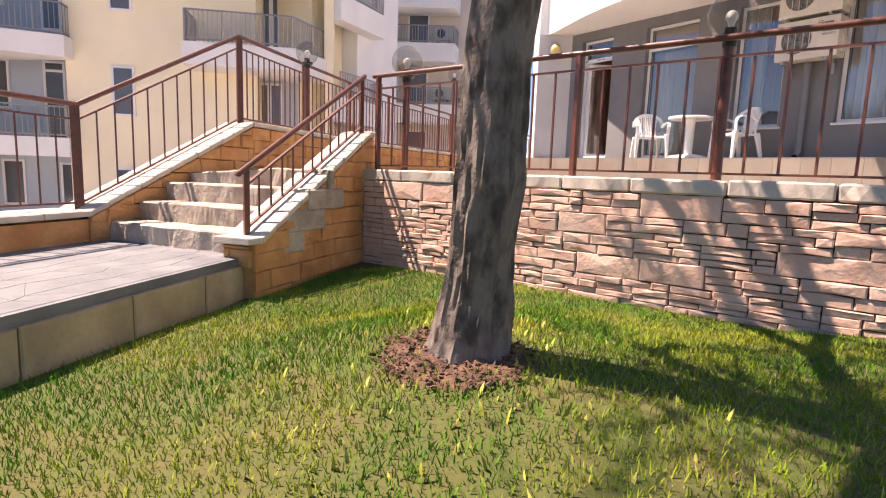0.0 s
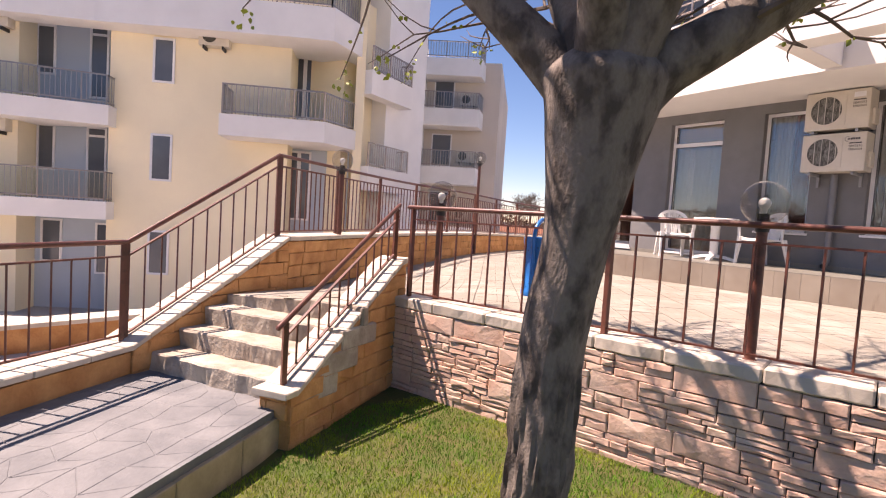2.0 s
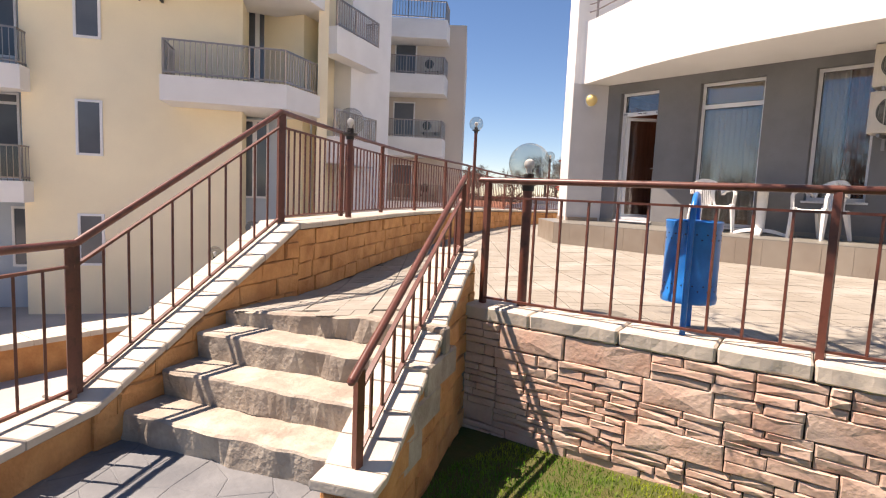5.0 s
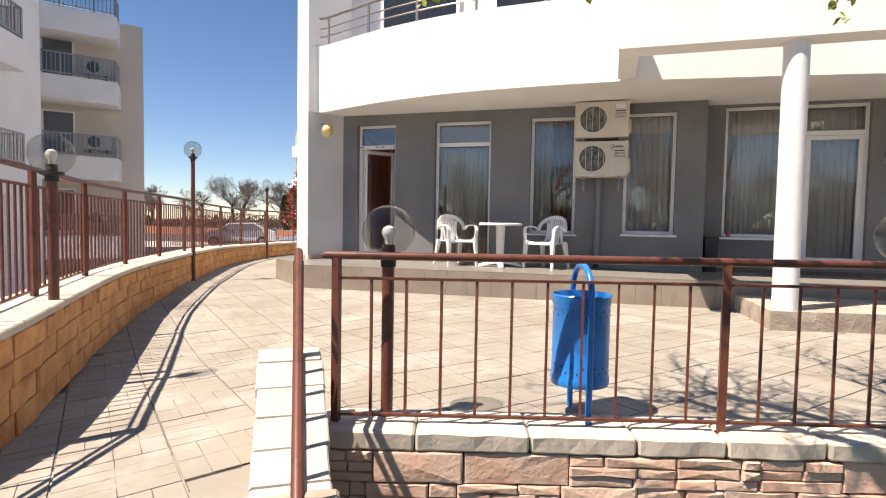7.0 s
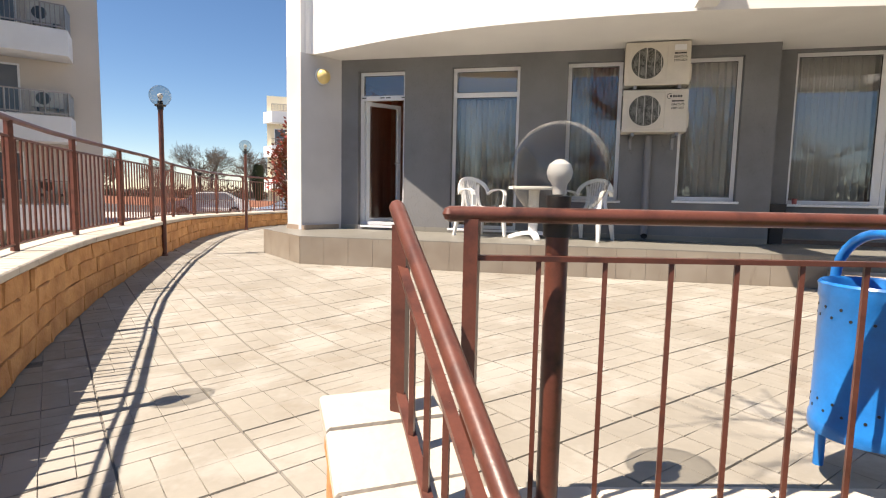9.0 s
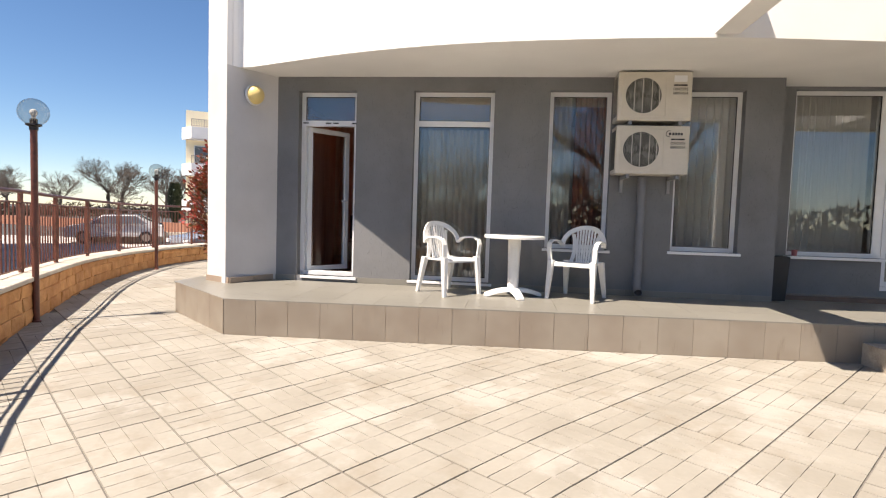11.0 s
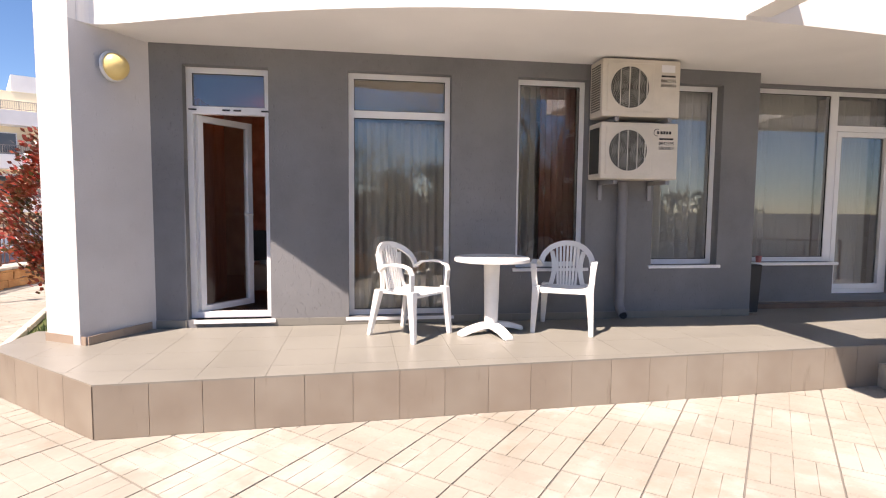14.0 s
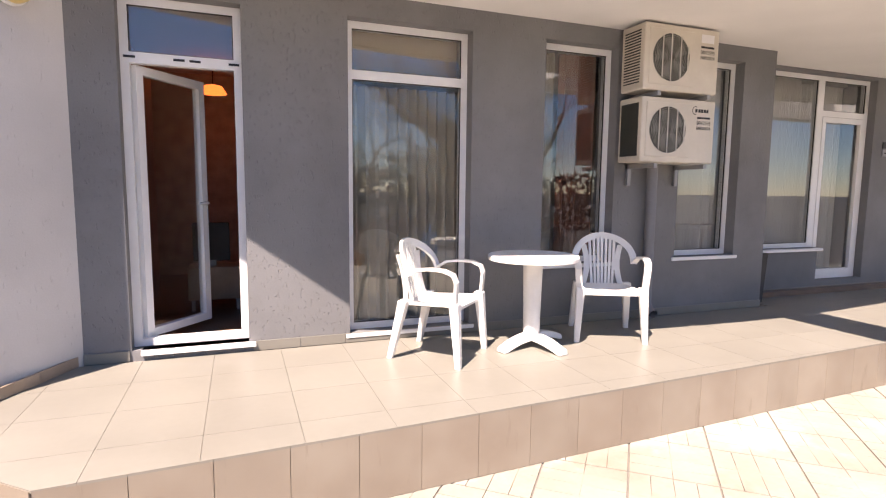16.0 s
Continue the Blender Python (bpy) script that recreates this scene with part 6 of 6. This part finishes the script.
for k in range(2600):
    t = rs.random()
    r = 0.62 * math.sin(math.pi * min(1, 0.18 + 0.82 * (1 - t))) ** 0.7
    a = rs.uniform(0, 6.283)
    p = Vector((-36 + r * math.cos(a) * rs.uniform(0.7, 1.05), 50 + r * math.sin(a), -0.5 + 3.9 * t))
    d = Vector((math.cos(a) * 0.1, math.sin(a) * 0.1, 0.25))
    s = Vector((-math.sin(a), math.cos(a), 0)) * 0.05
    bm.faces.new([bm.verts.new(q) for q in (p - s, p + s, p + d)])
part("crown", bm, CYPM, cyp, "", "stuff")
bm = bmesh.new()
tube(bm, [(-36, 50, -0.65), (-36, 50, 2.0)], 0.1, 8)
part("trunk", bm, TWIG, cyp)

# red bush and its bed
bed = thing("planting_bed", "narrow planting bed with a pale kerb beside the corner pillar", "planting bed", kind="structure")
bm = bmesh.new()
prism(bm, [(-9.75, 9.9), (-9.0, 9.35), (-8.96, 14.5), (-11.1, 14.5), (-10.4, 11.8)], -0.1, 0.07)
part("soil", bm, EARTH, bed)
kl = Line([(-9.0, 9.33), (-9.78, 9.88), (-10.42, 11.8), (-11.15, 14.5)])
k = 0
while k < kl.cum[-1] - 0.5:
    p, d, _ = kl.at(k)
    bm = bmesh.new()
    box(bm, 0.003, 0.497, -0.04, 0.04, -0.12, 0.13)
    bevelled(bm, 0.008, 1)
    o = part("kerb_block", bm, CAPM, bed)
    o.matrix_basis = pose(p.x, p.y, 0, 0, 0, math.degrees(math.atan2(d.y, d.x)))
    k += 0.5
RED = mat("red_young_leaves", (0.36, 0.04, 0.03), 0.4, var=0.3, scale=5, island=0.5, bump=0, color2=(0.06, 0.06, 0.015))
bush = thing("red_bush", "red leaved evergreen shrub in the planting bed", "shrub")
bm = bmesh.new()
tube(bm, [(-10.05, 11.6, 0.05), (-10.05, 11.6, 0.8), (-10.0, 11.6, 1.3)], [0.03, 0.022, 0.01], 7)
for k in range(24):
    a = rs.uniform(0, 6.28)
    z = rs.uniform(0.3, 1.1)
    tube(bm, [(-10.05, 11.6, z), (-10.05 + 0.4 * math.cos(a), 11.6 + 0.4 * math.sin(a), z + 0.35)], 0.008, 4)
part("stems", bm, TWIG, bush, "", "stuff")
bm = bmesh.new()
for k in range(3600):
    a, b = rs.uniform(0, 6.283), rs.uniform(-1.2, 1.57)
    rr = 0.50 * (0.75 + 0.35 * noise.noise(Vector((math.cos(a) * 2, math.sin(a) * 2, b * 2)))) * rs.uniform(0.6, 1.05)
    p = Vector((-10.05 + rr * math.cos(a) * math.cos(b), 11.6 + rr * math.sin(a) * math.cos(b), 1.0 + 0.95 * rr / 0.5 * math.sin(b) * 0.85))
    d = Vector((math.cos(a), math.sin(a), rs.uniform(-0.2, 1.1))).normalized() * rs.uniform(0.04, 0.075)
    s = d.cross(Vector((rs.uniform(-1, 1), rs.uniform(-1, 1), rs.uniform(-1, 1)))).normalized() * 0.018
    bm.faces.new([bm.verts.new(q) for q in (p, p + d * 0.5 + s, p + d, p + d * 0.5 - s)])
part("leaves", bm, RED, bush, "", "stuff")
bush.matrix_basis = Matrix.Translation((-10.12, 11.5, 0.05)) @ Matrix.Scale(1.35, 4) @ Matrix.Translation((10.05, -11.6, -0.05))
bm = bmesh.new()
for k in range(2200):
    x, y = rs.uniform(-10.6, -9.1), rs.uniform(9.7, 12.5)
    if x < -9.75 - (y - 9.9) * 0.33 + 0.12:
        continue
    p = Vector((x, y, 0.06))
    d = Vector((rs.uniform(-0.5, 0.5), rs.uniform(-0.5, 0.5), 1)).normalized() * rs.uniform(0.06, 0.22)
    s = Vector((rs.uniform(-1, 1), rs.uniform(-1, 1), 0)).normalized() * 0.012
    bm.faces.new([bm.verts.new(q) for q in (p - s, p + s, p + d)])
part("bed_plants", bm, mat("low_greenery", (0.05, 0.09, 0.02), 0.7, var=0.2, island=0.4, bump=0), None, "low green plants in the bed beside the pillar", "stuff", "plants")

# ---- grass ----
def blades(name, label, n, colour, colour2, hmin, hmax, w, seed, keep):
    g = np.random.default_rng(seed)
    x, y = g.uniform(-4.4, 3.2, n), g.uniform(-2.8, 4.6, n)
    side = (x - PE0.x) * pn.x + (y - PE0.y) * pn.y
    wall = (x - PAR_A.x) * n2.x + (y - PAR_A.y) * n2.y
    st = (x - R0.x) * rn.x + (y - R0.y) * rn.y
    ok = (side < -0.05) & (wall > 0.15) & (st > 0.15) & keep(x, y, g)
    x, y = x[ok], y[ok]
    m = len(x)
    z = np.array([lawn_z(a, b) for a, b in zip(x, y)])
    h, ang, lean = g.uniform(hmin, hmax, m), g.uniform(0, 6.283, m), g.uniform(0.1, 0.75, m)
    ca, sa = np.cos(ang), np.sin(ang)
    la = g.uniform(0, 6.283, m)
    base = np.stack([x, y, z - 0.01], 1)
    sd = np.stack([ca, sa, 0 * ca], 1) * w
    tipv = np.stack([np.cos(la) * lean * h, np.sin(la) * lean * h, h], 1)
    midv = tipv * 0.55 + np.stack([0 * h, 0 * h, h * 0.12], 1)
    V = np.concatenate([base - sd, base + sd, base + midv + sd * 0.8, base + midv - sd * 0.8, base + tipv], 1).reshape(-1, 3)
    F = []
    for i in range(0, 5 * m, 5):
        F.append((i, i + 1, i + 2, i + 3))
        F.append((i + 3, i + 2, i + 4))
    me = bpy.data.meshes.new(name)
    me.from_pydata(V.tolist(), [], F)
    me.materials.append(mat(name + "_green", colour, 0.6, var=0.3, scale=1.5, fine=12, bump=0, color2=colour2, island=0.5, mixlo=0.42, mixhi=0.60, spec=0.3))
    return tagged(new(name, me), label, "grass", "", "stuff")


bare = lambda x, y: np.hypot((x + 1.65), (y - 1.31) * 1.15)
blades("lawn_grass", "mown green lawn with yellowish patches", 380000, (0.068, 0.205, 0.006), (0.27, 0.33, 0.020), 0.014, 0.046, 0.0021, 1, lambda x, y, g: bare(x, y) > 0.19 + 0.08 * np.sin(7 * np.arctan2(y - 1.31, x + 1.65)))
blades("pale_weeds", "pale yellow green weeds round the bare patch", 26000, (0.32, 0.34, 0.05), (0.42, 0.40, 0.10), 0.02, 0.055, 0.006, 2, lambda x, y, g: (bare(x, y) > 0.22) & (bare(x, y) < 0.95) & (g.random(len(x)) < 0.5))
SOIL = mat("bare_red_soil", (0.15, 0.08, 0.05), 0.95, var=0.25, scale=18, fine=90, bump=0.9, dist=0.02, island=0.5)
n = 40
bm = bmesh.new()
rings = []
for j in range(9):
    r = 0.30 * j / 8
    rings.append([bm.verts.new((-1.65 + r * math.cos(t), 1.31 + r * math.sin(t) * 0.9, lawn_z(-1.65 + r * math.cos(t), 1.31 + r * math.sin(t) * 0.9) + 0.012 + 0.012 * noise.noise(Vector((r * 20, t * 3, 0))) - (0.03 if j == 8 else 0))) for t in [2 * math.pi * k / n for k in range(n)]] if j else [bm.verts.new((-1.65, 1.31, lawn_z(-1.65, 1.31) + 0.01))])
for a, b in zip(rings, rings[1:]):
    for k in range(n):
        bm.faces.new(list(dict.fromkeys([a[k % len(a)], b[k], b[(k + 1) % n], a[(k + 1) % len(a)]]))).smooth = True
part("soil_patch", bm, SOIL, None, "bare reddish soil round the foot of the tree", "stuff", "soil")
bm = bmesh.new()
for k in range(900):
    a, r = rs.uniform(0, 6.28), 0.32 * math.sqrt(rs.random())
    x, y = -1.65 + r * math.cos(a), 1.31 + r * math.sin(a) * 0.9
    p = Vector((x, y, lawn_z(x, y) + 0.012))
    q = rs.uniform(0.006, 0.02)
    v = [bm.verts.new(p + Vector((rs.uniform(-q, q), rs.uniform(-q, q), rs.uniform(0, q)))) for _ in range(4)]
    for f in ((0, 1, 2), (0, 2, 3), (0, 3, 1), (1, 3, 2)):
        bm.faces.new([v[i] for i in f])
part("soil_crumbs", bm, SOIL, None, "dry soil crumbs and chips round the tree", "stuff", "soil")


# ---- paving pieces ----
rnd = random.Random(77)
TA, TB, TS = Vector((math.cos(radians(50)), math.sin(radians(50)))), Vector((-math.sin(radians(50)), math.cos(radians(50)))), 0.46
TO = Vector((-7.06, 6.12))


def tile_mesh(kind):
    bm = bmesh.new()
    r = random.Random(kind)
    rows = 4
    for i in range(rows):
        for j in range(2):
            a0, a1 = TS * j / 2, TS * (j + 1) / 2
            b0, b1 = TS * i / rows, TS * (i + 1) / rows
            if kind % 2:
                a0, a1, b0, b1 = b0, b1, a0, a1
            oa0, oa1, ob0, ob1 = a0 < 1e-6, a1 > TS - 1e-6, b0 < 1e-6, b1 > TS - 1e-6
            ga0, ga1, gb0, gb1 = (0.0035 if e else 0 for e in (oa0, oa1, ob0, ob1))
            z = r.uniform(-0.0006, 0.0006)
            c = 0.0022
            dz = lambda *outer: -0.012 if any(outer) else -0.0018
            lo = [bm.verts.new(p) for p in ((a0 + ga0, b0 + gb0, dz(oa0, ob0)), (a1 - ga1, b0 + gb0, dz(oa1, ob0)), (a1 - ga1, b1 - gb1, dz(oa1, ob1)), (a0 + ga0, b1 - gb1, dz(oa0, ob1)))]
            hi = [bm.verts.new(p) for p in ((a0 + ga0 + c, b0 + gb0 + c, z), (a1 - ga1 - c, b0 + gb0 + c, z), (a1 - ga1 - c, b1 - gb1 - c, z), (a0 + ga0 + c, b1 - gb1 - c, z))]
            bm.faces.new(hi)
            for k in range(4):
                bm.faces.new((lo[k], lo[(k + 1) % 4], hi[(k + 1) % 4], hi[k]))
    return bm


kinds = []
for k in range(6):
    bm = tile_mesh(k)
    me = bpy.data.meshes.new("paving_tile")
    bm.to_mesh(me)
    bm.free()
    me.materials.append(TERR)
    kinds.append(me)
tiles = thing("terrace_paving", "pale beige printed concrete squares with fine brick pattern", "paving", kind="structure")
wall_line = Line([p[:2] for p in WI])
wpts = [wall_line.at(wall_line.cum[-1] * k / 80) for k in range(81)]


def inside(q, margin=0.0):
    if (q - PAR_A).dot(n2) > -0.19 - margin and q.x > -4.97:
        return False
    if (q - Vector((-5.02, 1.76))).dot(-sdir) > -0.085 - margin and q.x < -4.2:
        return False
    if -0.12 < (q - R0).dot(rn) < 0.35 and (q - R0).dot(rd) < rlen + 0.02:
        return False
    p, d, _ = min(wpts, key=lambda w: (w[0] - q).length_squared)
    if (q - p).dot(Vector((d.y, -d.x))) < margin:
        return False
    return q.x < 4.4 and q.y < 17


def under_slab(q):
    return q.y > 7.71 + (q.x + 8.0) * 0.055 + 0.02 and q.x > -8.0 or (q.x > -9.1 and q.y > 8.75) or (q.x > -9.15 and q.x <= -8.0 and q.y > 7.71 + (-8.0 - q.x) * 0.861)


cand = []
for i in range(-34, 44):
    for j in range(-46, 34):
        c0 = TO + TA * (TS * i) + TB * (TS * j)
        cs = [c0, c0 + TA * TS, c0 + TA * TS + TB * TS, c0 + TB * TS]
        ins_ = [inside(q) for q in cs]
        if not any(ins_) or all(under_slab(q) for q in cs):
            continue
        cand.append((((c0 + TA * TS / 2 + TB * TS / 2) - Vector((-5.6, 5.0))).length, i, j, c0, all(ins_)))
cand.sort(key=lambda c: c[0])
edge = bmesh.new()
bed_v, bed_f = [], []
done = 0
for _, i, j, c0, full in cand:
    zc = [fall(*(c0 + d)) for d in (Vector((0, 0)), TA * TS, TB * TS)]
    k = (i + j) % 2 + 2 * rnd.randrange(3)
    n0 = len(bed_v)
    for q in (c0, c0 + TA * TS, c0 + TA * TS + TB * TS, c0 + TB * TS):
        bed_v.append((q.x, q.y, fall(q.x, q.y) - 0.009))
    bed_f.append((n0, n0 + 1, n0 + 2, n0 + 3))
    if full and done < 300 and abs(fall(*(c0 + TA * TS + TB * TS)) - (zc[1] + zc[2] - zc[0])) < 0.003:
        ob = new("paving_tile", kinds[k])
        ob.parent = tiles
        X, Y = Vector((TA.x, TA.y, (zc[1] - zc[0]) / TS)), Vector((TB.x, TB.y, (zc[2] - zc[0]) / TS))
        ob.rotation_euler = (math.atan(Y.z), -math.atan(X.z), radians(50))
        ob.location = (c0.x, c0.y, zc[0] + rnd.uniform(-0.001, 0.001))
        done += 1
    else:
        me = kinds[k]
        vs = []
        for v in me.vertices:
            q = c0 + TA * v.co.x + TB * v.co.y
            vs.append((q, v.co.z))
        nv = [edge.verts.new((q.x, q.y, fall(q.x, q.y) + z)) for q, z in vs]
        for p in me.polygons:
            edge.faces.new([nv[a] for a in p.vertices])
geo = edge.verts[:] + edge.edges[:] + edge.faces[:]
cut = PAR_A - n2 * 0.19
bmesh.ops.bisect_plane(edge, geom=geo, plane_co=(cut.x, cut.y, 0), plane_no=(n2.x, n2.y, 0))
dead = [f for f in edge.faces if not inside(Vector(f.calc_center_median()[:2]) + n2 * -0.02)]
bmesh.ops.delete(edge, geom=dead, context="FACES")
part("paving_tiles_rest", edge, TERR, tiles, "", "stuff")
bm = bmesh.new()
bv = [bm.verts.new(v) for v in bed_v]
for f in bed_f:
    bm.faces.new([bv[a] for a in f])
bmesh.ops.bisect_plane(bm, geom=bm.verts[:] + bm.edges[:] + bm.faces[:], plane_co=(cut.x, cut.y, 0), plane_no=(n2.x, n2.y, 0))
dead = [f for f in bm.faces if ((f.calc_center_median().to_2d() - PAR_A).dot(n2) > -0.19 and f.calc_center_median().x > -4.97) or (f.calc_center_median().to_2d() - Vector((-5.02, 1.76))).dot(-sdir) > 0 and f.calc_center_median().x < -4.2]
bmesh.ops.delete(bm, geom=dead, context="FACES")
part("joint_bed", bm, TJOINT, tiles)

lip = bmesh.new()
across = Vector((0.866, 0.5))
grid = []
for i in range(19):
    row = []
    for j in range(6):
        q = Vector((-5.02, 1.76)) - across * (1.56 - 0.12 * i) + sdir * (0.01 + 0.12 * j)
        row.append(lip.verts.new((q.x, q.y, fall(q.x, q.y) - 0.128)))
    grid.append(row)
for ga, gb in zip(grid, grid[1:]):
    for j in range(5):
        lip.faces.new((ga[j], gb[j], gb[j + 1], ga[j + 1]))
ext = bmesh.ops.extrude_face_region(lip, geom=lip.faces[:])
for v in ext["geom"]:
    if isinstance(v, bmesh.types.BMVert):
        v.co.z += 0.12
part("landing_bed", lip, TERR, tiles)

# porch tiles
porch = thing("porch_tiles", "beige porcelain tiles with a browner upstand on the porch slab", "tiles", kind="structure")
a0, b0 = Vector((-8.0, 7.71)), Vector((4.4, 8.394))


def upstand(p, q, w):
    L = (q - p).length
    d = (q - p) / L
    o = Vector((d.y, -d.x))
    n = round(L / w)
    for k in range(n):
        s, e = L * k / n + 0.0015, L * (k + 1) / n - 0.0015
        bm = bmesh.new()
        quad = [p + d * s, p + d * e, p + d * e + o * 0.012, p + d * s + o * 0.012]
        prism(bm, [tuple(v) for v in quad], 0.002, 0.356)
        part("upstand_tile", bm, SKIRT2, porch)


SKIRT2 = mat("buff_brown_porcelain", (0.280, 0.243, 0.196), 0.4, var=0.07, scale=2.5, fine=20, bump=0.04, obj=0.09, color2=(0.23, 0.19, 0.15))
upstand(a0, b0, 0.33)
upstand(Vector((-9.15, 8.7)), a0, 0.36)
stain(SKIRT2, (0.15, 0.115, 0.085), 3.0, 0.60, 0.72, 0.6, stretch=(3, 3, 0.5))
bm = bmesh.new()
px = -9.2
done = 0
while px < 4.3:
    py = 7.55
    while py < 9.8:
        poly = [(px + 0.001, py + 0.001), (px + 0.449, py + 0.001), (px + 0.449, py + 0.449), (px + 0.001, py + 0.449)]
        poly = clip(poly, 0.055, -1, -7.71 + 8.0 * -0.055 - 0.0 + 0.012)
        poly = clip(poly, -0.861, -1, 8.0 * 0.861 - 7.71 + 0.012) if poly else poly
        if len(poly) > 2:
            cx, cy = sum(p[0] for p in poly) / len(poly), sum(p[1] for p in poly) / len(poly)
            if not (cy > 9.36 and cx < -2.1) and cy < 9.79 and not (cx < -8.2 and cy > 9.2 - (cx + 8.5) * 0.5):
                b2 = bmesh.new()
                z1 = 0.362
                poly = [(x, min(y, 9.37 if cx < -2.1 else 9.79)) for x, y in poly]
                prism(b2, poly, 0.35, z1)
                finish("porch_tile", b2, SLAB, porch)
        py += 0.45
    px += 0.45

# printed path stones
crazy = thing("path_stones", "grey printed irregular stones of the path", "paving", kind="structure")
rp = random.Random(12)
G, W_ = 0.21, 1.62
nu, nv_ = 32, 8
pt = {}
for i in range(nu + 1):
    for j in range(nv_ + 1):
        du = rp.uniform(-0.06, 0.06) if 0 < i < nu else 0
        dv = rp.uniform(-0.06, 0.06) if 0 < j < nv_ else 0
        pt[i, j] = (-2.0 + i * G + du + (0.10 if j % 2 else 0), 0.03 + j * W_ / nv_ + dv)
for i in range(nu):
    for j in range(nv_):
        poly = [pt[i, j], pt[i + 1, j], pt[i + 1, j + 1], pt[i, j + 1]]
        pw = [PE0 + pd * p[0] + pn * p[1] for p in poly]
        poly3 = [(q.x, q.y) for q in pw]
        cxy = sum(pw, Vector((0, 0))) / 4
        if (cxy - top_mid).dot(sdir) > -0.80:
            continue
        if (cxy - L0).dot(ln) < 0.12:
            continue
        bm = bmesh.new()
        c = Vector(cxy)
        def sh(p, d):
            v = c - Vector(p)
            return Vector(p) + v.normalized() * d
        lo = [bm.verts.new((*sh(p, 0.002), -0.630)) for p in poly3]
        hi = [bm.verts.new((*sh(p, 0.008), -0.6268)) for p in poly3]
        m = bm.verts.new((c.x, c.y, -0.6252 + rp.uniform(-0.002, 0.002)))
        for k in range(4):
            bm.faces.new((lo[k], lo[(k + 1) % 4], hi[(k + 1) % 4], hi[k]))
            bm.faces.new((hi[k], hi[(k + 1) % 4], m))
        part("path_stone", bm, PATHM, crazy)
